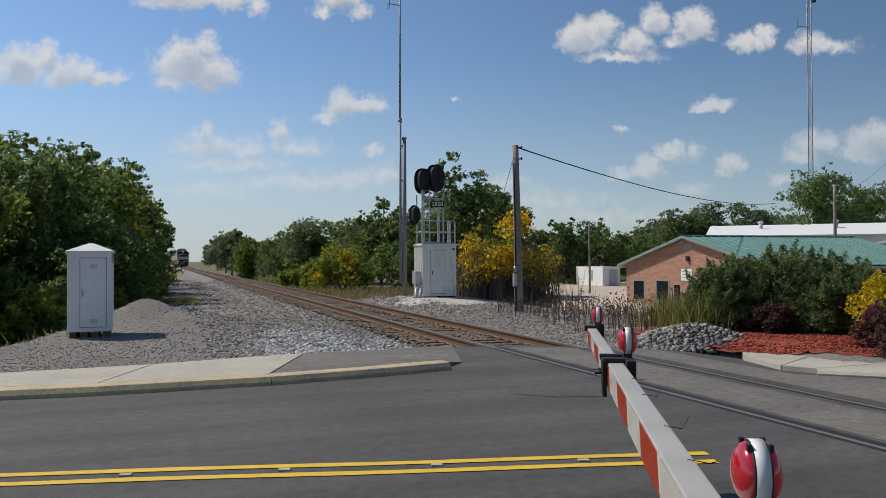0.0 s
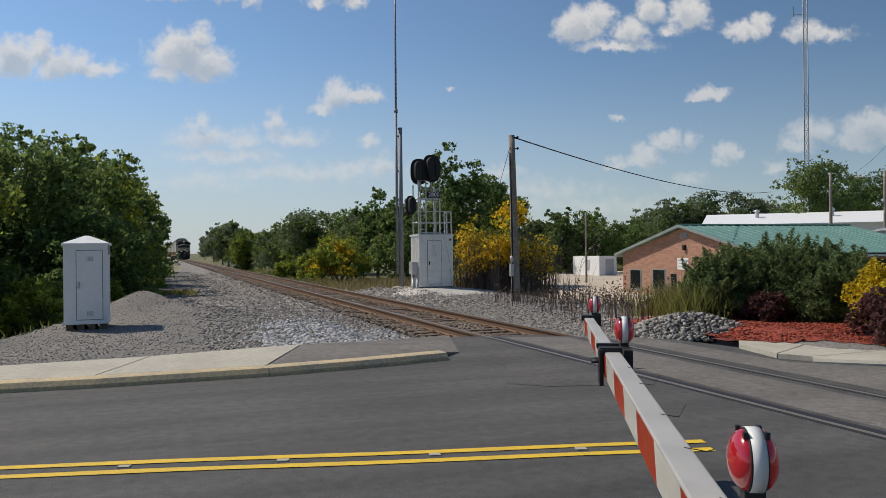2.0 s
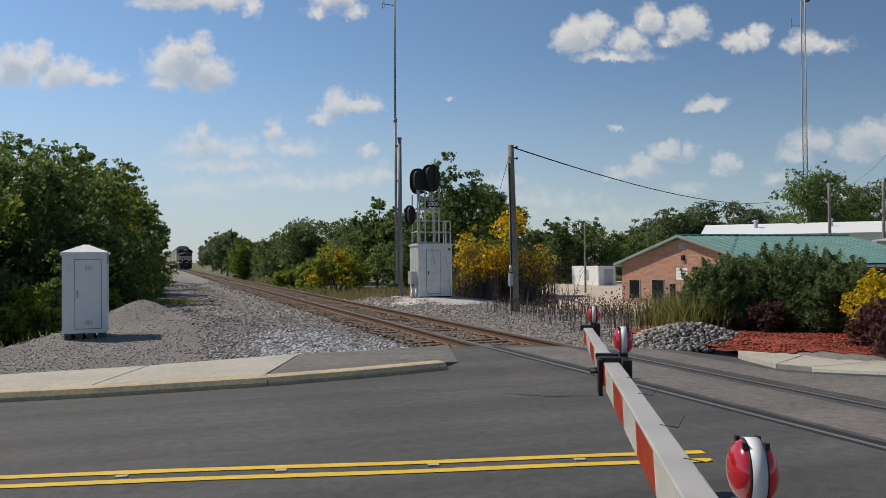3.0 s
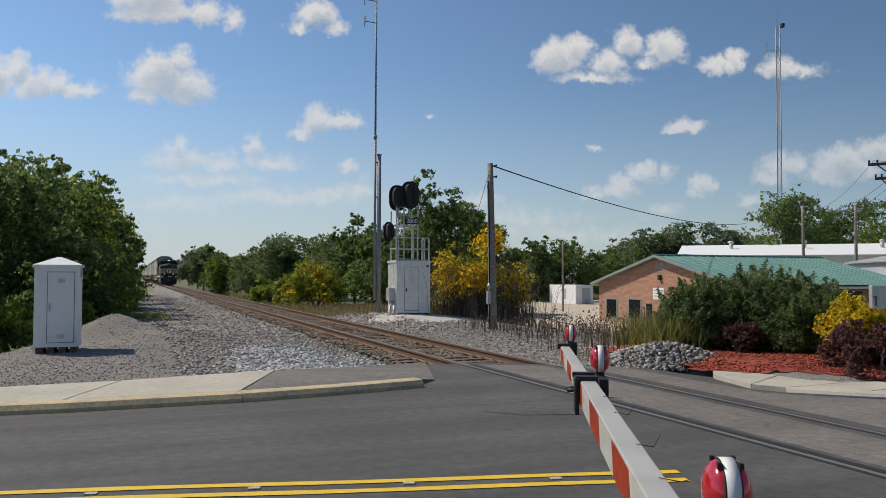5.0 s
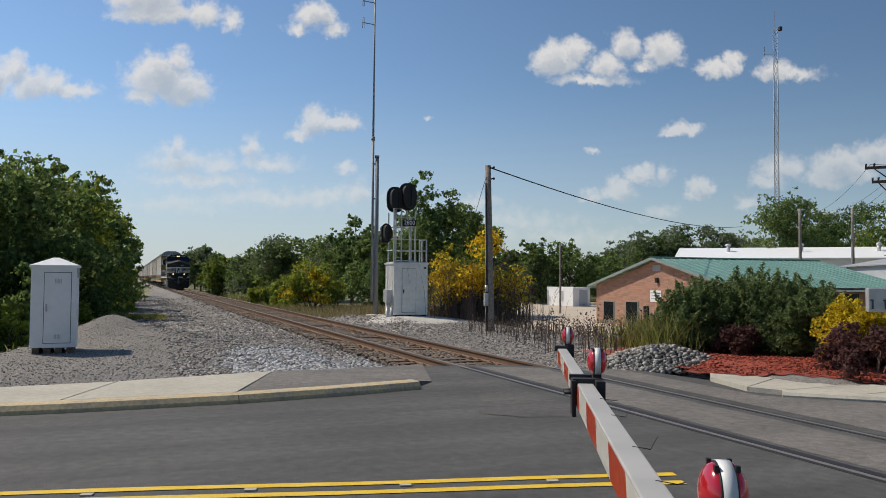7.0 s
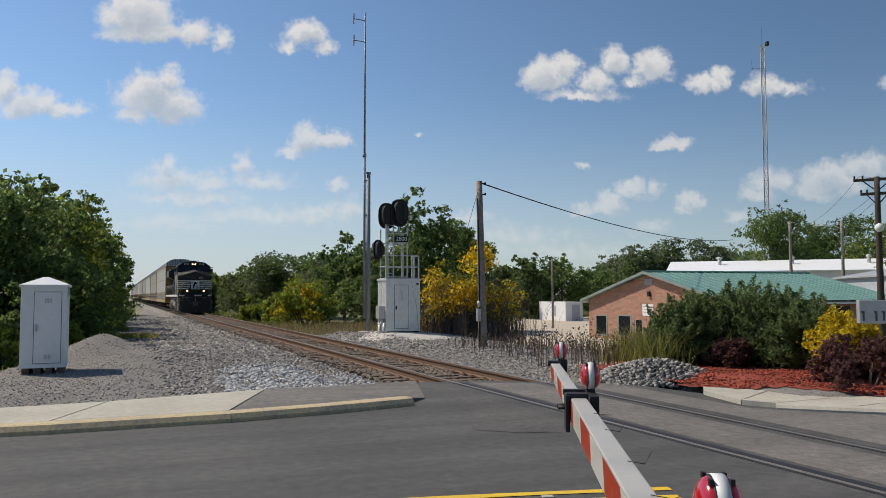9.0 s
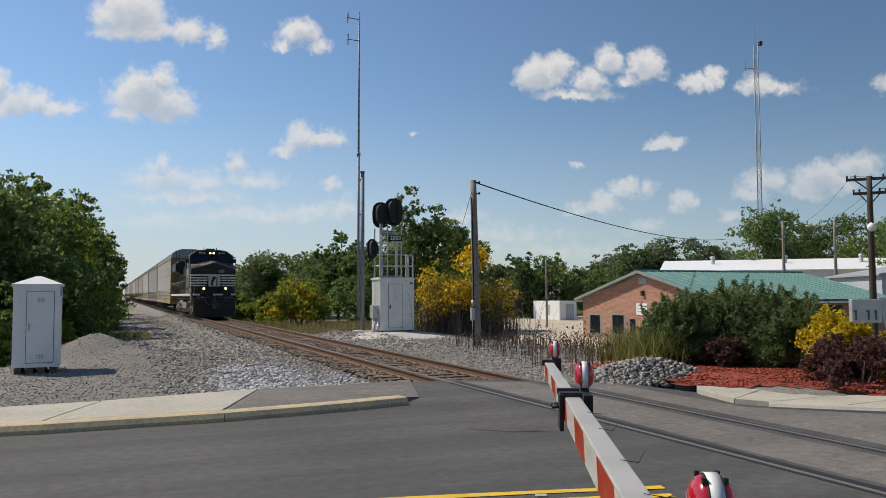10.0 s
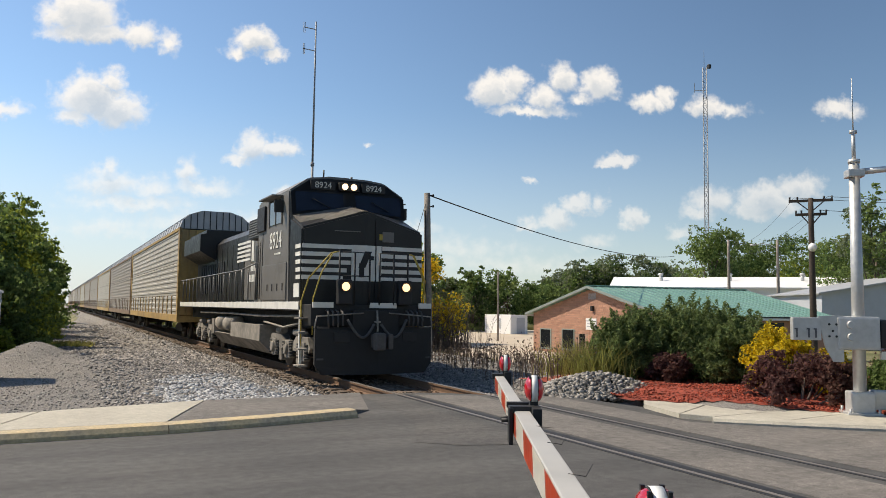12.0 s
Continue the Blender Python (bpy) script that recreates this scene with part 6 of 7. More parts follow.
    for i in range(5):
        bm.faces.new((a[i], a[(i + 1) % 6], b[(i + 1) % 6], b[i]))
    bm.faces.new((b[0], b[1], b[2], b[5]))
    bm.faces.new((b[5], b[2], b[3], b[4]))
    bmesh.ops.recalc_face_normals(bm, faces=bm.faces[:])
    bmesh.ops.bevel(bm, geom=bm.edges[:], offset=0.045, segments=2, affect="EDGES")
    nose = part("nose", bm, LOCO, ob, "black wide nose")

    # pale sheets over the nose: dust, with the sunlight on top in their colour
    for s in (-1, 1):
        bm = bmesh.new()
        vs = [(s * (W - 0.06), f + 0.05, NZ + 0.025), (s * 0.02, f - 0.06, 3.82), (s * 0.02, r, 4.035), (s * (W - 0.06), r, 3.73)]
        bm.faces.new([bm.verts.new(v) for v in vs])
        bmesh.ops.solidify(bm, geom=bm.faces[:], thickness=0.012)
        part("nose_top", bm, NOSE_DUST_SUNLIT, nose, "dusty grey nose top, paled as if sunlit")

    def nose_y(x):
        return f - 0.12 * (1 - abs(x) / W)

    def nose_strip(x0, x1, z0, z1, mat, name, parent, out=0.006, label="", slant=0.0):
        bm = bmesh.new()
        xs = sorted({x0, x1, *([0.0] if x0 < 0 < x1 else [])})
        lo = [(x - slant, nose_y(x) - out, z0) for x in xs]
        hi = [(x, nose_y(x) - out, z1) for x in xs]
        strip(bm, lo, hi)
        own = bmesh.ops.extrude_face_region(bm, geom=bm.faces[:])
        for v in own["geom"]:
            if isinstance(v, bmesh.types.BMVert):
                v.co.y += 0.012
        bmesh.ops.recalc_face_normals(bm, faces=bm.faces[:])
        return part(name, bm, mat, parent, label)

    for i, z in enumerate((2.90, 2.72, 2.54, 2.36, 2.19)):
        h = 0.095
        nose_strip(-1.49, -0.18 - 0.09 * i, z, z + h, LOCO_WHITE, "stripe", nose, slant=0.0)
        nose_strip(0.42 - 0.03 * i, 1.49, z, z + h, LOCO_WHITE, "stripe", nose)
        for s in (-1, 1):
            bm = bmesh.new()
            box(bm, min(s * 1.5, s * 1.512), max(s * 1.5, s * 1.512), 1.0, 1.0 + 0.42 - 0.02 * i, z, z + h, 0.002)
            part("stripe", bm, LOCO_WHITE, nose)
    nose_strip(-0.34, 0.40, 2.17, 3.0, LOCO_WHITE, "emblem_panel", nose, 0.008, "white emblem panel with a plain dark shape")
    nose_strip(-0.16, -0.04, 2.26, 2.58, BLACK, "emblem_shape", nose, 0.022)
    nose_strip(-0.02, 0.15, 2.48, 2.86, BLACK, "emblem_shape", nose, 0.022, slant=0.16)
    nose_strip(0.10, 0.20, 2.66, 2.76, BLACK, "emblem_shape", nose, 0.022)
    nose_strip(0.24, 0.262, 1.75, 3.6, BLACK, "door_seam", nose, 0.024)
    nose_strip(0.42, 0.72, 3.10, 3.34, LOCO_GREY, "door_window", nose, 0.012)
    nose_strip(0.34, 0.42, 3.14, 3.28, GRAB_YELLOW, "latch", nose, 0.014)
    nose_strip(-0.75, -0.15, 3.30, 3.32, LOCO_GREY, "grab_iron", nose, 0.04)
    for s in (-1, 1):
        bm = bmesh.new()
        box(bm, min(s * 1.5, s * 1.51), max(s * 1.5, s * 1.51), 1.05, 1.5, 1.78, 2.1, 0.002)
        part("white_panel", bm, LOCO_WHITE, nose, "small white side panel")
    # cab
    sec = [(-1.5, 1.56), (-1.5, 4.36), (-0.98, 4.72), (-0.5, 4.78), (0.5, 4.78), (0.98, 4.72), (1.5, 4.36), (1.5, 1.56)]
    bm = bmesh.new()
    lean = lambda z: 1.93 + 0.30 * max(0, (z - 3.7))
    fr = [bm.verts.new((x, lean(z), z)) for x, z in sec]
    bk = [bm.verts.new((x, 5.2, z)) for x, z in sec]
    bm.faces.new(fr)
    bm.faces.new(bk)
    for i in range(8):
        bm.faces.new((fr[i], fr[(i + 1) % 8], bk[(i + 1) % 8], bk[i]))
    bmesh.ops.recalc_face_normals(bm, faces=bm.faces[:])
    bmesh.ops.bevel(bm, geom=bm.edges[:], offset=0.035, segments=2, affect="EDGES")
    cab = part("cab", bm, LOCO_GREY, ob, "dusty black cab, greyed to a sunlit tone")
    bm = bmesh.new()
    outline = [(-1.46, 3.76), (-1.46, 4.33), (-0.98, 4.66), (-0.5, 4.72), (0.5, 4.72), (0.98, 4.66), (1.46, 4.33), (1.46, 3.76), (0, 4.0)]
    fr = [bm.verts.new((x, lean(z) - 0.012, z)) for x, z in outline]
    bm.faces.new(fr)
    bmesh.ops.solidify(bm, geom=bm.faces[:], thickness=0.01)
    part("cab_face", bm, BLACK, cab)
    for x0, x1 in ((-1.36, -0.16), (0.16, 1.36)):
        bm = bmesh.new()
        z0, z1 = 3.98, 4.34
        vs = [(x0, lean(z0 - (0.14 if x0 < 0 else 0)) - 0.03, z0 - (0.14 if x0 < 0 else 0)), (x1, lean(z0 - (0.14 if x0 > 0 else 0)) - 0.03, z0 - (0.14 if x0 > 0 else 0)), (x1, lean(z1) - 0.03, z1), (x0, lean(z1) - 0.03, z1)]
        bm.faces.new([bm.verts.new(v) for v in vs])
        bmesh.ops.solidify(bm, geom=bm.faces[:], thickness=-0.015)
        win = part("windscreen", bm, WINDSHIELD, cab, "dark blue windscreen")
        bm = bmesh.new()
        m = (x0 + x1) / 2
        tube(bm, (m + 0.25, lean(z0) - 0.06, z0 - 0.02), (m - 0.2, lean(z0 + 0.1) - 0.06, z0 + 0.2), 0.012)
        part("wiper", bm, BLACK, win)
    bm = bmesh.new()
    box(bm, -0.26, 0.26, 2.06, 2.20, 4.42, 4.64, 0.03)
    hl = part("headlight_housing", bm, BLACK, cab)
    for x in (-0.115, 0.115):
        bm = bmesh.new()
        tube(bm, (x, 2.07, 4.53), (x, 2.03, 4.53), 0.08, 0.075, 18)
        part("headlight", bm, HEADLIGHT, hl, "lit warm white headlight")
    for x in (-0.66, 0.66):
        bm = bmesh.new()
        box(bm, x - 0.31, x + 0.31, 2.10, 2.25, 4.42, 4.64, 0.01)
        nb = part("number_board", bm, BLACK, cab, "number board with pale figures")
        lettering("figures", "8924", 0.215, LOCO_WHITE, nb, pose(x, 2.095, 4.53, 90, 0, 0))
    for s in (-1, 1):
        bm = bmesh.new()
        box(bm, min(s * 1.5, s * 1.515), max(s * 1.5, s * 1.515), 2.75, 3.95, 3.62, 4.22, 0.004)
        win = part("side_window", bm, WINDSHIELD, cab)
        for y in (2.7, 3.3, 3.95):
            bm = bmesh.new()
            box(bm, min(s * 1.5, s * 1.53), max(s * 1.5, s * 1.53), y - 0.03, y + 0.03, 3.58, 4.26, 0.004)
            part("window_frame", bm, LOCO_GREY, win)
        bm = bmesh.new()
        prism(bm, [(2.65, 4.30), (4.05, 4.30), (4.05, 4.27), (2.65, 4.27)], "x", min(s * 1.5, s * 1.78), max(s * 1.5, s * 1.78))
        part("sunshade", bm, LOCO_GREY, cab)
        bm = bmesh.new()
        box(bm, min(s * 1.52, s * 1.75), max(s * 1.52, s * 1.75), 2.5, 2.56, 3.85, 4.15, 0.01)
        part("mirror", bm, BLACK, cab)
        lettering("figures", "8924", 0.60, LOCO_WHITE, cab, pose(s * 1.512, 3.25, 3.20, 90, 0, 90 * s), label="white road number")
        bm = bmesh.new()
        for k in range(4):
            box(bm, min(s * 1.5, s * 1.512), max(s * 1.5, s * 1.512), 2.75 + k * 0.16, 2.87 + k * 0.16, 2.85, 2.90)
        part("text_bar", bm, LOCO_WHITE, cab)
        bm = bmesh.new()
        box(bm, min(s * 1.5, s * 1.53), max(s * 1.5, s * 1.53), 2.15, 4.55, 1.72, 2.62, 0.01)
        part("equipment_door", bm, LOCO_GREY, cab)
        bm = bmesh.new()
        box(bm, min(s * 1.5, s * 1.56), max(s * 1.5, s * 1.56), 4.32, 5.12, 3.55, 4.2, 0.01)
        part("louvre_box", bm, BLACK, cab, "black louvred box on the cab side")
        bm = bmesh.new()
        box(bm, min(s * 1.5, s * 1.512), max(s * 1.5, s * 1.512), 4.62, 4.645, 1.65, 3.5)
        part("door_seam", bm, BLACK, cab)
        for y in (4.75, 4.98):
            bm = bmesh.new()
            tube(bm, (s * 1.54, y, 1.75), (s * 1.54, y, 3.3), 0.014, seg=6)
            part("grab_iron", bm, BLACK, cab)
        bm = bmesh.new()
        for k in range(4):
            box(bm, min(s * 1.53, s * 1.545), max(s * 1.53, s * 1.545), 2.4 + k * 0.5, 2.45 + k * 0.5, 1.95, 2.12)
        part("latch", bm, BLACK, cab)
    bm = bmesh.new()
    box(bm, -0.3, 0.3, 2.9, 3.6, 4.78, 4.9, 0.03)
    tube(bm, (-0.5, 2.6, 4.74), (-0.5, 2.6, 5.0), 0.02)
    tube(bm, (0.45, 3.2, 4.74), (0.45, 3.2, 4.98), 0.03)
    part("roof_gear", bm, BLACK, cab)
    # hood behind the cab
    bm = bmesh.new()
    hs = [(-1.08, 1.56), (-1.08, 3.98), (-0.85, 4.2), (0.85, 4.2), (1.08, 3.98), (1.08, 1.56)]
    prism(bm, hs, "y", 5.2, 7.4)
    part("auxiliary_cab", bm, LOCO_GREY, ob)
    for s in (-1, 1):
        bm = bmesh.new()
        box(bm, min(s * 1.08, s * 1.34), max(s * 1.08, s * 1.34), 5.75, 7.1, 3.50, 4.06, 0.01)
        vent = part("blower_box", bm, BLACK, ob, "black louvred box")
        for k in range(7):
            bm = bmesh.new()
            box(bm, min(s * 1.34, s * 1.355), max(s * 1.34, s * 1.355), 5.8, 7.05, 3.55 + k * 0.07, 3.58 + k * 0.07)
            part("slat", bm, LOCO_GREY, vent)
        bm = bmesh.new()
        for y in (5.35, 6.32):
            box(bm, min(s * 1.08, s * 1.1), max(s * 1.08, s * 1.1), y, y + 0.9, 1.75, 3.35, 0.004)
        part("door", bm, LOCO, ob)
        for y in (5.7, 6.3, 6.9):
            bm = bmesh.new()
            for k in range(6):
                box(bm, min(s * 1.1, s * 1.115), max(s * 1.1, s * 1.115), y - 0.16, y + 0.16, 2.0 + k * 0.06, 2.03 + k * 0.06)
            part("louvre", bm, BLACK, ob)
    bm = bmesh.new()
    prism(bm, [(-0.92, 1.56), (-0.92, 3.85), (-0.7, 4.08), (0.7, 4.08), (0.92, 3.85), (0.92, 1.56)], "y", 7.4, L - 0.7)
    hood = part("engine_hood", bm, LOCO, ob)
    for s in (-1, 1):
        for k in range(9):
            bm = bmesh.new()
            y = 7.6 + k * 0.95
            box(bm, min(s * 0.92, s * 0.945), max(s * 0.92, s * 0.945), y, y + 0.88, 1.75, 3.65, 0.006)
            part("hood_door", bm, LOCO_GREY if k < 2 else LOCO, hood)
        for k in range(5):
            bm = bmesh.new()
            z = 3.0 + k * 0.14
            box(bm, min(s * 0.945, s * 0.955), max(s * 0.945, s * 0.955), 8.6, 10.6 - 0.02 * k, z, z + 0.075)
            part("hood_stripe", bm, LOCO_WHITE, hood)
        bm = bmesh.new()
        box(bm, min(s * 0.945, s * 0.96), max(s * 0.945, s * 0.96), 7.55, 7.85, 2.95, 3.68)
        box(bm, min(s * 0.945, s * 0.96), max(s * 0.945, s * 0.96), 8.1, 8.4, 2.95, 3.68)
        part("emblem_shape", bm, LOCO_WHITE, hood)
        for z, n in ((2.75, 5), (2.42, 6)):
            bm = bmesh.new()
            for k in range(n):
                box(bm, min(s * 0.945, s * 0.956), max(s * 0.945, s * 0.956), 7.55 + k * 0.2, 7.69 + k * 0.2, z - 0.11, z + 0.11)
            part("text_bar", bm, LOCO_WHITE, hood)
        # radiator wing
        bm = bmesh.new()
        x0, x1 = (0.9, 1.54) if s > 0 else (-1.54, -0.9)
        prism(bm, [(x0 if s > 0 else x1, 3.25), (x1 if s > 0 else x0, 3.62), (x1 if s > 0 else x0, 4.25), (x0 if s > 0 else x1, 4.40)], "y", 14.6, L - 0.9)
        part("radiator_wing", bm, LOCO, hood, "overhanging radiator housing")
        bm = bmesh.new()
        for k in range(12):
            box(bm, min(s * 0.93, s * 0.97), max(s * 0.93, s * 0.97), 12.8 + k * 0.42, 13.05 + k * 0.42, 2.0, 3.15)
        part("screen", bm, BLACK, hood, kind="stuff")
    bm = bmesh.new()
    box(bm, -1.3, 1.3, 14.66, L - 0.95, 3.9, 4.44, 0.02)
    part("radiator_roof", bm, LOCO, hood)
    bm = bmesh.new()
    tube(bm, (0, 9.5, 4.05), (0, 9.5, 4.35), 0.35, 0.3, 18)
    part("exhaust_stack", bm, BLACK, hood)
    bm = bmesh.new()
    box(bm, -0.75, 0.75, L - 0.7, L - 0.1, 1.56, 3.3, 0.02)
    part("rear_box", bm, LOCO, ob)
    # tank and air reservoirs
    bm = bmesh.new()
    prism(bm, [(-1.42, 1.05), (-1.42, 0.62), (-1.05, 0.26), (1.05, 0.26), (1.42, 0.62), (1.42, 1.05)], "y", 5.1, 9.0)
    prism(bm, [(-1.42, 0.66), (-1.05, 0.26), (1.05, 0.26), (1.42, 0.66)], "y", 9.0, 12.3)
    box(bm, -1.42, 1.42, 11.9, 12.3, 0.6, 1.1)
    part("fuel_tank", bm, UNDER, ob, "dusty grey fuel tank")
    for s in (-1, 1):
        for y0, y1 in ((9.15, 10.45), (10.55, 11.8)):
            bm = bmesh.new()
            tube(bm, (s * 1.15, y0, 0.98), (s * 1.15, y1, 0.98), 0.26, seg=20)
            dome(bm, (s * 1.15, y0, 0.98), 0.26, 0.09, 0.26)
            dome(bm, (s * 1.15, y1, 0.98), 0.26, 0.09, 0.26)
            part("air_tank", bm, UNDER, ob, "grey air reservoir")
        bm = bmesh.new()
        path_tube(bm, [(s * 1.35, 1.2, 1.35), (s * 1.38, 4.9, 1.3), (s * 1.38, 9.0, 1.32), (s * 1.36, 15, 1.3)], 0.035)
        path_tube(bm, [(s * 1.3, 1.4, 1.2), (s * 1.32, 3.0, 1.05), (s * 1.32, 5.0, 1.15)], 0.03)
        part("pipe", bm, UNDER, ob)
    loco_truck(ob, 1.05, 4.75)
    loco_truck(ob, 12.9, 16.7)
    # handrails
    for s in (-1, 1):
        bm = bmesh.new()
        path_tube(bm, [(s * 1.5, 5.1, 1.65), (s * 1.5, 5.1, 2.75), (s * 1.5, 7.4, 2.62), (s * 1.5, L - 0.2, 2.6)], 0.022)
        part("handrail", bm, LOCO_GREY, ob)
        for k in range(16):
            y = 5.4 + k * 0.9
            bm = bmesh.new()
            tube(bm, (s * 1.5, y, 1.6), (s * 1.5, y, 2.62), 0.018, seg=6)
            part("stanchion", bm, LOCO_GREY, ob)
        bm = bmesh.new()
        path_tube(bm, [(s * 1.47, 0.95, 0.5), (s * 1.49, 0.9, 1.7), (s * 1.42, 0.6, 2.2), (s * 1.0, 0.32, 2.76), (s * 0.82, 0.28, 2.80)], 0.018)
        path_tube(bm, [(s * 1.34, 0.5, 0.95), (s * 1.36, 0.42, 1.75), (s * 1.22, 0.34, 2.3), (s * 0.98, 0.3, 2.74)], 0.017)
        part("grab_rail", bm, GRAB_YELLOW, ob, "worn yellow corner grab rail")
        bm = bmesh.new()
        path_tube(bm, [(s * 0.82, 0.26, 1.62), (s * 0.82, 0.26, 2.80), (s * 0.12, 0.24, 2.78), (s * 0.12, 0.24, 1.62)], 0.022)
        path_tube(bm, [(s * 0.82, 0.26, 2.26), (s * 0.12, 0.24, 2.26)], 0.016)
        path_tube(bm, [(s * 0.47, 0.25, 1.62), (s * 0.47, 0.25, 2.79)], 0.02)
        part("front_rail", bm, BLACK, ob)
        for k in range(4):
            bm = bmesh.new()
            hx = s * (0.78 + 0.11 * k)
            path_tube(bm, [(hx, 0.27, 1.5), (hx, 0.12, 1.46), (hx + s * 0.01, 0.06, 1.30), (hx, 0.08, 1.16 - 0.03 * (k % 2))], 0.022, 8)
            part("control_hose", bm, BLACK_DUST, ob, "short dark rubber control hose")
        bm = bmesh.new()
        path_tube(bm, [(s * 0.3, 0.08, 1.44), (s * 0.9, 0.08, 1.40), (s * 1.36, 0.12, 1.36)], 0.017, 6)
        path_tube(bm, [(s * 1.36, 0.12, 1.36), (s * 1.4, 0.16, 1.12)], 0.017, 6)
        part("uncoupling_lever", bm, UNDER, ob, "dusty steel uncoupling lever")
        bm = bmesh.new()
        box(bm, s * 1.18 - 0.16, s * 1.18 + 0.16, 0.13, 0.165, 0.42, 0.46, 0.004)
        box(bm, s * 1.2 - 0.13, s * 1.2 + 0.13, 0.13, 0.175, 1.10, 1.14, 0.004)
        part("plough_rib", bm, BLACK_DUST, plough)
        bm = bmesh.new()
        own = s * 0.72
        box(bm, own - 0.16, own + 0.16, 0.12, 0.34, 1.62, 2.18, 0.04)
        tube(bm, (own, 0.14, 2.02), (own, 0.07, 2.02), 0.12, 0.12, 18, caps=False)
        lamp = part("ditch_light", bm, BLACK, ob)
        bm = bmesh.new()
        dome(bm, (own, 0.105, 2.02), 0.095, 0.03, 0.095, 16, 8)
        part("lens", bm, DITCH, lamp, "lit warm ditch light")
    return ob


def autorack(frame_mat, side_mat, label):
    """A covered two-level car carrier: side panels in a steel frame, arched roof, end doors."""
    L, hw, zb, zs, zt = 23.6, 1.58, 0.80, 4.95, 5.78
    ob = thing("autorack_car", pose(TRACK_X, 400, 0), label, "railway car", "car carriers of the train")
    bm = bmesh.new()
    box(bm, -1.5, 1.5, 0.0, L, zb, zb + 0.28, 0.01)
    box(bm, -0.4, 0.4, 0.2, L - 0.2, zb - 0.2, zb)
    part("deck", bm, frame_mat, ob)
    bm = bmesh.new()
    box(bm, -hw + 0.1, hw - 0.1, 0.12, L - 0.12, zb + 0.3, zs, 0.0)
    part("interior", bm, DARK_UNDER, ob)
    # side panels, each ribbed
    n, rows = 14, ((1.12, 1.95), (1.98, 3.42), (3.45, 4.88))
    pw = (L - 0.8) / n
    panels = []
    for k, (z0, z1) in enumerate(rows):
        bm = bmesh.new()
        ribs = 6 if k else 3
        ys = (0.03, pw - 0.03)
        prof = []
        for i in range(ribs):
            a, b = z0 + (z1 - z0) * i / ribs, z0 + (z1 - z0) * (i + 1) / ribs
            d = (b - a)
            prof += [(0.0, a), (0.0, a + d * 0.45), (0.022, a + d * 0.55), (0.022, a + d * 0.9)]
        prof += [(0.0, z1), (-0.03, z1), (-0.03, z0)]
        prism(bm, prof, "y", *ys)
        panels.append(mesh_of("side_panel", bm, side_mat))
    for s in (-1, 1):
        for k in range(3):
            for i in range(n):
                p = part("side_panel", panels[k], None, ob)
                p.location = (s * (hw - 0.05), 0.4 + i * pw if s > 0 else 0.4 + (i + 1) * pw, 0)
                p.rotation_euler = (0, 0, 0 if s > 0 else math.pi)
        bm = bmesh.new()
        for y in (0.2, L - 0.2):
            box(bm, s * (hw - 0.06) - 0.06, s * (hw - 0.06) + 0.06, y - 0.2, y + 0.2, zb + 0.2, zs, 0.01)
        box(bm, s * (hw - 0.05) - 0.06, s * (hw - 0.05) + 0.06, 0, L, zs - 0.08, zs + 0.05, 0.01)
        box(bm, s * (hw - 0.05) - 0.06, s * (hw - 0.05) + 0.06, 0, L, zb, zb + 0.32, 0.01)
        part("side_frame", bm, frame_mat, ob)
        for i in range(n - 1):
            bm = bmesh.new()
            y = 0.4 + (i + 1) * pw
            x = s * (hw - 0.02)
            box(bm, x - 0.02, x + 0.02, y - 0.045, y + 0.045, zb + 0.3, zb + 1.18)
            part("post", bm, frame_mat, ob)
        for y in (0.1, L - 0.1):
            bm = bmesh.new()
            for z in (1.3, 1.7, 2.1, 2.5, 2.9, 3.3):
                box(bm, s * hw - 0.02, s * hw + 0.05, y - 0.16, y + 0.16, z, z + 0.025)
            part("ladder", bm, frame_mat, ob)
    # roof
    arc = [(-hw, zs), (-hw * 0.93, zs + 0.38), (-hw * 0.72, zs + 0.66), (-hw * 0.4, zt), (hw * 0.4, zt), (hw * 0.72, zs + 0.66), (hw * 0.93, zs + 0.38), (hw, zs)]
    bm = bmesh.new()
    prism(bm, arc, "y", 0.0, L)
    roof = part("roof", bm, CAR_ROOF, ob)
    for i in range(24):
        bm = bmesh.new()
        y = 0.5 + i * (L - 1) / 23
        prism(bm, [(x * 1.012, z + 0.02) for x, z in arc], "y", y - 0.03, y + 0.03)
        part("roof_rib", bm, CAR_ROOF, roof)
    # end doors
    for y, s in ((0, -1), (L, 1)):
        bm = bmesh.new()
        box(bm, -1.5, 1.5, min(y, y + s * 0.02), max(y, y + s * 0.02), zb + 0.3, zs - 0.05)
        door = part("end_door", bm, frame_mat, ob, "ribbed end door")
        for k in range(10):
            x = -1.36 + k * 0.302
            bm = bmesh.new()
            box(bm, x - 0.12, x + 0.12, min(y, y + s * 0.06), max(y, y + s * 0.06), zb + 0.32, zs - 0.07, 0.02)
            part("door_panel", bm, frame_mat, door)
        for k in range(11):
            x = -1.4 + k * 0.28
            top = float(np.interp(x, [p[0] for p in arc], [p[1] for p in arc])) - 0.03
            bm = bmesh.new()
            box(bm, x - 0.015, x + 0.015, min(y, y + s * 0.03), max(y, y + s * 0.03), zs, top)
            part("end_rib", bm, DARK_UNDER, ob)
        bm = bmesh.new()
        box(bm, -0.12, 0.12, min(y, y + s * 0.45), max(y, y + s * 0.45), 0.7, 0.95, 0.03)
        part("coupler", bm, UNDER, ob)
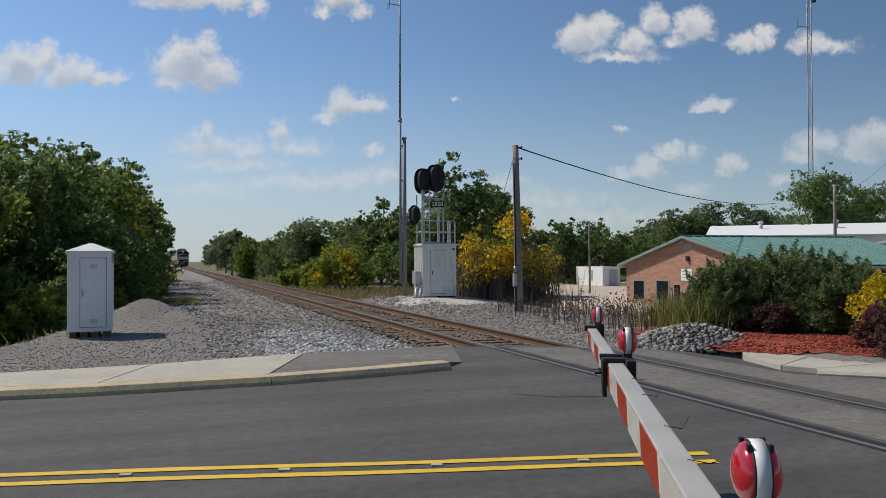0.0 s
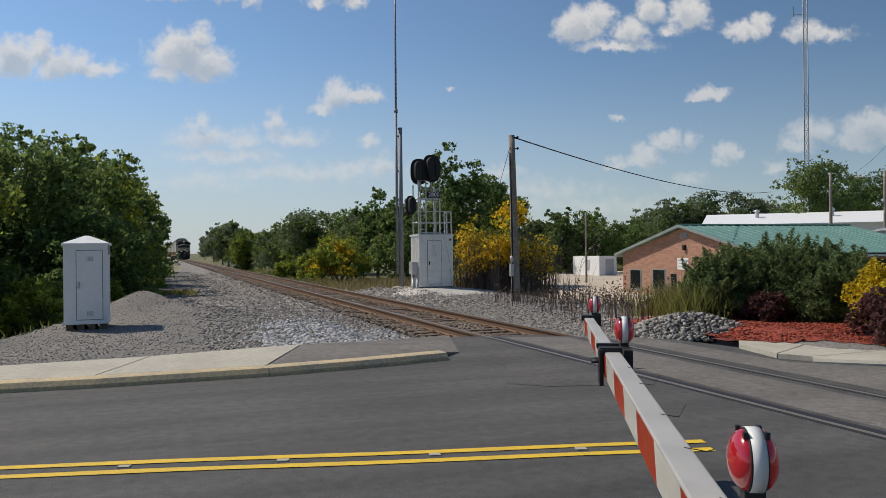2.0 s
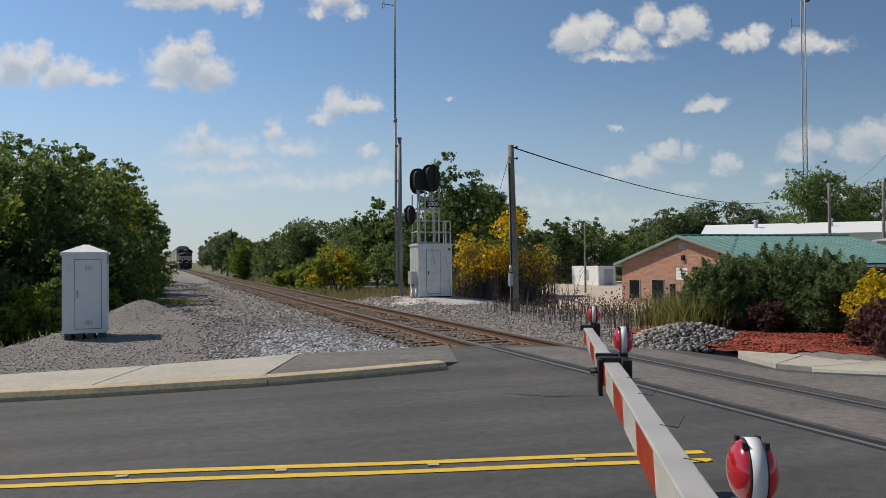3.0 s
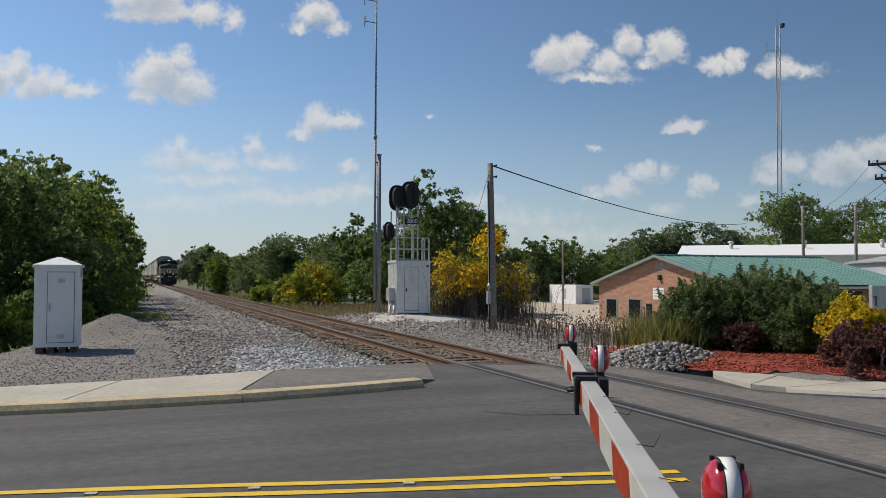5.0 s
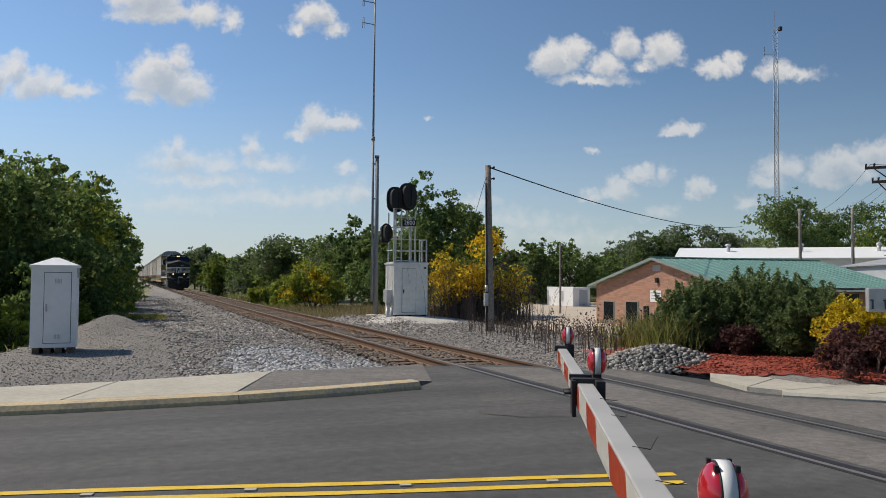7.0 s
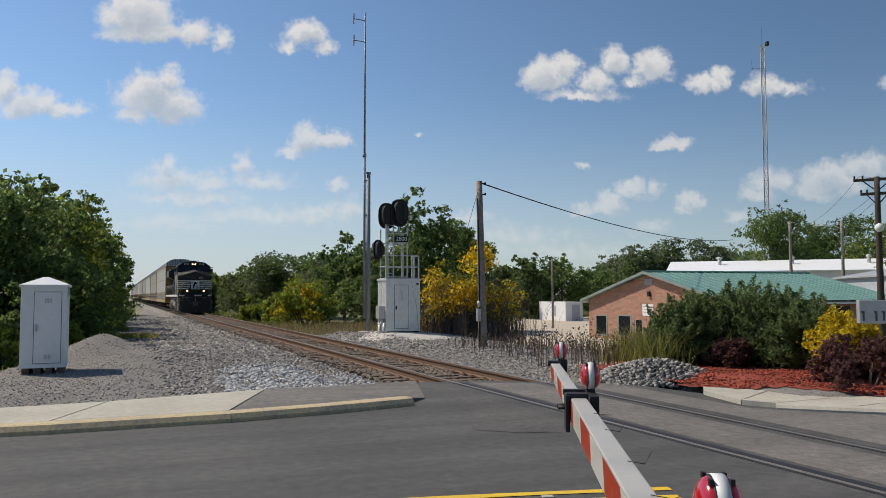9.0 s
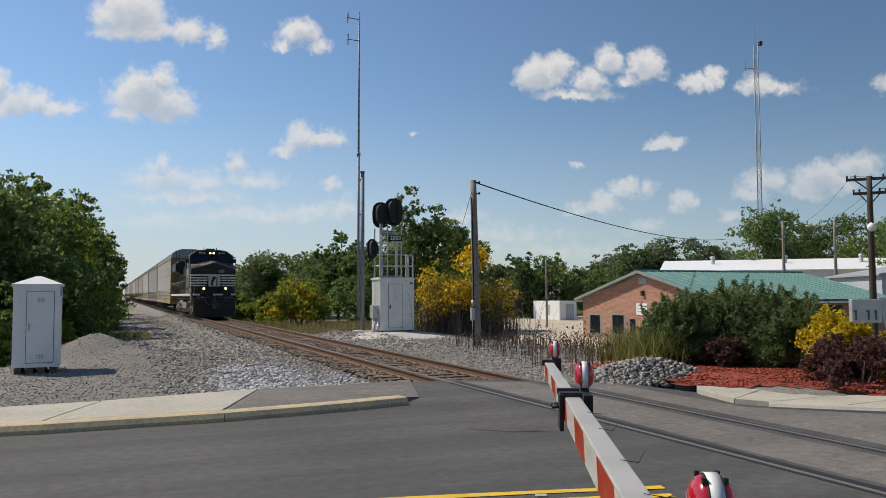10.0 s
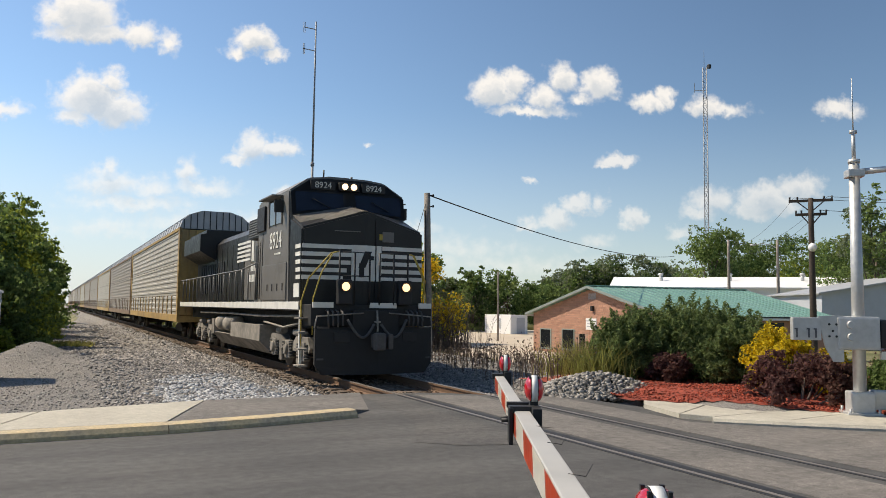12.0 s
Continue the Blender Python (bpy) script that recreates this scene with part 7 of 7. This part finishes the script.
    for y in (2.4, L - 2.4):
        for s in (-1, 1):
            bm = bmesh.new()
            prism(bm, [(y - 1.15, 0.55), (y - 0.4, 0.72), (y + 0.4, 0.72), (y + 1.15, 0.55), (y + 0.9, 0.36), (y - 0.9, 0.36)], "x", s * 1.06 - 0.08, s * 1.06 + 0.08)
            part("truck_frame", bm, DARK_UNDER, ob)
        for o in (-0.88, 0.88):
            WHEELSETS.append((wheelset(ob, y + o, 0.42, WHEEL), y + o, 0.42))
    return ob


SPEED = 19.6
ROWS = [i * 0.5 for i in range(25)]


def front_at(t):
    """Where the front of the train is along the track at t seconds."""
    return 16.35 + SPEED * (12.0 - t)


CAR_PITCH = 24.2
loco = locomotive()
car_a = autorack(CAR_FRAME, CAR_SIDE, "tall car carrier with faded yellow frame and ribbed metal side panels")
car_b = autorack(CAR_FRAME2, CAR_SIDE2, "tall car carrier with brown frame and grey ribbed side panels")
TRAIN = [(loco, 0.0), (car_a, 20.0), (car_b, 20.0 + CAR_PITCH)]
for i in range(2, 12):
    TRAIN.append((copy_thing(car_a if i % 3 == 2 else car_b, pose(TRACK_X, 500 + 25 * i, 0)), 20.0 + CAR_PITCH * i))

# ---- crossing gates ----
ARM_WHITE = material("reflective_white_sheeting", (0.78, 0.76, 0.70), 0.5, grain=0.05, scale=20, stain=0.3, stain_scale=4, second=(0.62, 0.58, 0.50))
ARM_RED = material("reflective_red_sheeting", (0.62, 0.085, 0.03), 0.45, grain=0.08, scale=20, stain=0.25, stain_scale=5, second=(0.45, 0.06, 0.03))
ARM_METAL = material("dull_aluminium_arm", (0.44, 0.43, 0.41), 0.6, metal=0.15, grain=0.06, scale=10, stain=0.3, stain_scale=2)
RED_LENS = material("red_lamp_lens", (0.40, 0.008, 0.016), 0.16, spec=0.7, coat=0.6, emit=0.10)
LAMP_BAND = material("pale_lamp_band", (0.66, 0.67, 0.66), 0.5, metal=0.05, grain=0.05, scale=15)


def arm_lamp(parent, y, size, x, tall=1.0):
    """A two-faced red lamp on the arm: lenses to both sides, a pale band between them."""
    bm = bmesh.new()
    tube(bm, (x - 0.014 * size, y, 0), (x + 0.014 * size, y, 0), 0.066 * size, seg=28)
    for v in bm.verts:
        v.co.z += 0.10 * size
    own = part("arm_lamp", bm, LAMP_BAND, parent, "round red warning lamp with a pale band")
    for s in (-1, 1):
        bm = bmesh.new()
        dome(bm, (x + s * 0.015 * size, y, 0.10 * size), 0.034 * size, 0.062 * size, 0.062 * size, 24, 12)
        part("lens", bm, RED_LENS, own, "domed red lens")
        bm = bmesh.new()
        tube(bm, (x + s * 0.0145 * size, y, 0.10 * size), (x + s * 0.018 * size, y, 0.10 * size), 0.0655 * size, 0.063 * size, 28)
        part("lens_rim", bm, BLACK, own)
        for k in (-1, 1):
            bm = bmesh.new()
            box(bm, x + s * 0.021 * size - 0.004, x + s * 0.021 * size + 0.004, y + k * 0.03 - 0.006, y + k * 0.03 + 0.006, 0.10 * size + 0.050 * size, 0.10 * size + 0.063 * size)
            part("clip", bm, BLACK, own)
    bm = bmesh.new()
    box(bm, x - 0.02, x + 0.02, y - 0.02, y + 0.02, -0.02, 0.05, 0.004)
    part("lamp_foot", bm, BLACK, own)
    return own


def near_gate():
    """The lowered arm: its own y runs along the arm to the tip, z = 0 at its top."""
    ob = thing("barrier_gate", pose(*GATE_AT, 1.10, 0, 0, GATE_TURN), "lowered crossing gate arm with red and white stripes and red lamps", "gate arm")
    W, H = 0.077, 0.118

    def tube_box(name, y0, y1, w, h, label):
        bm = bmesh.new()
        box(bm, 0, w, y0, y1, -h, 0, 0.006)
        return part(name, bm, ARM_METAL, ob, label)

    tube_box("arm_beam", -2.2, 3.98, W, H, "dull aluminium arm beam")
    tube_box("arm_tip", 3.96, 5.78, W * 0.86, H * 0.85, "thinner aluminium arm tip")
    y, k = -2.0, 0
    while y < 5.75:
        thin = y > 3.9
        end = min(y + 0.406, 5.77)
        h = H * (0.85 if thin else 1.0)
        bm = bmesh.new()
        for x, s in ((0, -1), (W * (0.86 if thin else 1), 1)):
            vs = [(x + s * 0.002, y, -0.006), (x + s * 0.002, end, -0.006), (x + s * 0.002, end - 0.05, -h + 0.006), (x + s * 0.002, max(-2.2, y - 0.05), -h + 0.006)]
            bm.faces.new([bm.verts.new(v) for v in vs])
        bmesh.ops.solidify(bm, geom=bm.faces[:], thickness=0.001)
        part("stripe", bm, ARM_RED if k % 2 == STRIPE_PHASE else ARM_WHITE, ob, "red stripe" if k % 2 == STRIPE_PHASE else "white stripe")
        y += 0.406
        k += 1
    bm = bmesh.new()
    box(bm, -0.022, W + 0.05, 3.80, 3.86, -0.012, 0.022, 0.004)
    box(bm, -0.026, -0.006, 3.78, 3.90, -0.16, 0.016, 0.004)
    box(bm, -0.022, W + 0.05, 4.02, 4.06, -0.012, 0.016, 0.004)
    box(bm, W + 0.006, W + 0.05, 3.72, 3.96, -0.16, 0.02, 0.004)
    tube(bm, (-0.06, 3.84, -0.05), (0.0, 3.84, -0.05), 0.01)
    tube(bm, (-0.06, 3.92, -0.05), (0.0, 3.92, -0.05), 0.01)
    part("splice_bracket", bm, BLACK, ob, "black steel splice bracket with bolts")
    bm = bmesh.new()
    box(bm, -0.02, W + 0.03, 5.72, 5.80, -0.02, 0.018, 0.004)
    box(bm, W - 0.01, W + 0.04, 5.70, 5.80, -0.06, 0.03, 0.004)
    part("tip_bracket", bm, BLACK, ob, "black tip bracket")
    arm_lamp(ob, 5.76, 0.92, 0.075)
    arm_lamp(ob, 3.88, 1.0, W + 0.025)
    arm_lamp(ob, 1.50, 0.94, 0.108)
    bm = bmesh.new()
    box(bm, W, 0.18, 1.46, 1.54, -0.03, 0.0, 0.004)
    part("lamp_bracket", bm, BLACK, ob)
    bm = bmesh.new()
    for y0 in (1.55, 1.95, 2.35, 2.9, 3.3):
        path_tube(bm, [(W - 0.02, y0, 0.004), (W + 0.03, y0 - 0.02, 0.0), (W + 0.06, y0 + 0.04, 0.01 + 0.02 * math.sin(y0 * 9))], 0.0013, 5)
    path_tube(bm, [(W + 0.004, 1.5, -0.02), (W + 0.012, 2.4, -0.035), (W + 0.004, 3.2, -0.02), (W + 0.012, 3.8, -0.03)], 0.006, 6)
    part("wire", bm, BLACK, ob, "thin black lamp wire with ties")
    bm = bmesh.new()
    tube(bm, (0.04, -2.6, -1.15), (0.04, -2.6, 1.2), 0.06, seg=14)
    box(bm, -0.2, 0.3, -2.8, -2.2, -0.25, 0.2, 0.03)
    box(bm, -0.2, 0.28, -2.85, -2.35, -1.15, -0.95, 0.02)
    part("gate_mast", bm, GALV, ob, "grey gate mast and mechanism")
    return ob


def to_track(x, d):
    c, s = math.cos(radians(HEADING)), math.sin(radians(HEADING))
    return x * c - d * s, x * s + d * c


STRIPE_PHASE = 0
_a, _b = Vector(to_track(0.505, 1.66)), Vector(to_track(1.05, 5.76))
_d = (_b - _a).normalized()
GATE_AT = tuple(_b - _d * 5.78)
GATE_TURN = math.degrees(math.atan2(_d.y, _d.x)) - 90
near_gate()


def far_gate():
    ob = thing("crossing_gate", pose(10.92, 7.95, 0.10, 0, 0, -36), "grey crossing gate mast with mechanism and counterweight on the far pavement", "crossing gate")
    bm = bmesh.new()
    tube(bm, (0, 0, 0.25), (0, 0, 3.78), 0.095, 0.075, 18)
    tube(bm, (0, 0, 3.76), (0, 0, 3.82), 0.085, 0.085, 18)
    part("mast", bm, GALV, ob)
    bm = bmesh.new()
    tube(bm, (0, 0, 3.8), (0, 0, 4.25), 0.03, 0.03, 8)
    path_tube(bm, [(-0.05, 0, 4.25), (0.05, 0, 4.25)], 0.03)
    tube(bm, (0, 0, 4.2), (0, 0, 5.1), 0.012, 0.006, 6)
    part("finial", bm, GALV, ob)
    bm = bmesh.new()
    tube(bm, (0, 0, 3.62), (1.8, -0.2, 3.78), 0.05, 0.04, 10)
    box(bm, -0.12, 0.12, -0.12, 0.12, 3.54, 3.66, 0.02)
    part("bracket_arm", bm, GALV, ob)
    bm = bmesh.new()
    box(bm, -0.17, 0.17, -0.17, 0.17, -0.03, 0.30, 0.03)
    for sx in (-0.2, 0.2):
        for sy in (-0.2, 0.2):
            tube(bm, (sx, sy, -0.04), (sx, sy, 0.06), 0.02, seg=6)
    box(bm, -0.24, 0.24, -0.24, 0.24, -0.04, 0.0, 0.008)
    part("base", bm, GALV, ob, "grey cast base with bolts")
    bm = bmesh.new()
    box(bm, 0.16, 0.46, -0.1, 0.14, 0.04, 0.32, 0.02)
    part("junction_box", bm, GALV, ob)
    bm = bmesh.new()
    box(bm, -0.34, 0.26, -0.16, 0.20, 0.92, 1.42, 0.04)
    part("mechanism", bm, GALV, ob, "grey gate mechanism housing")
    for z in (1.12, 1.3):
        bm = bmesh.new()
        tube(bm, (-0.16, -0.16, z), (-0.16, -0.22, z), 0.06, 0.05, 14)
        part("cover_boss", bm, GALV, ob)
    bm = bmesh.new()
    box(bm, 0.26, 0.38, -0.16, 0.16, 0.95, 1.38, 0.05)
    part("lamp_back", bm, BLACK, ob)
    bm = bmesh.new()
    prism(bm, [(-0.60, 1.42), (-0.25, 1.44), (-0.25, 0.74), (-0.40, 0.74), (-0.52, 0.98)], "y", -0.13, -0.10)
    sup = part("counterweight_arm", bm, GALV, ob, "pale grey counterweight support")
    bm = bmesh.new()
    for x, z in ((-0.45, 1.3), (-0.4, 1.2), (-0.35, 1.3), (-0.45, 1.12), (-0.35, 1.12)):
        tube(bm, (x, -0.13, z), (x, -0.14, z), 0.018, seg=8)
    part("bolt_hole", bm, BLACK, sup)
    bm = bmesh.new()
    box(bm, -0.98, -0.58, -0.2, -0.02, 1.06, 1.40, 0.012)
    wt = part("counterweight", bm, GALV, ob, "pale grey slab counterweight")
    for x in (-0.93, -0.76, -0.66):
        bm = bmesh.new()
        box(bm, x - 0.012, x + 0.012, -0.215, -0.2, 1.1, 1.24)
        box(bm, x - 0.03, x + 0.012, -0.215, -0.2, 1.22, 1.24)
        part("slot", bm, DARK_GAP, wt)
    bm = bmesh.new()
    box(bm, 0.3, 2.6, -0.04, 0.04, 0.78, 0.90, 0.008)
    part("gate_arm", bm, ARM_WHITE, ob, "white gate arm")
    return ob


far_gate()


def motions():
    """The train rolls along the track at a steady pace, its wheels turning."""
    for ob, back in TRAIN:
        walk(ob, [(t, pose(TRACK_X, front_at(t) + back, 0)) for t in ROWS])
    for ob, y, r in WHEELSETS:
        steps = [i / FPS for i in range(361)]
        turn = math.degrees(SPEED / r)
        walk(ob, [(t, pose(0, y, r, turn * t)) for t in steps])


motions()
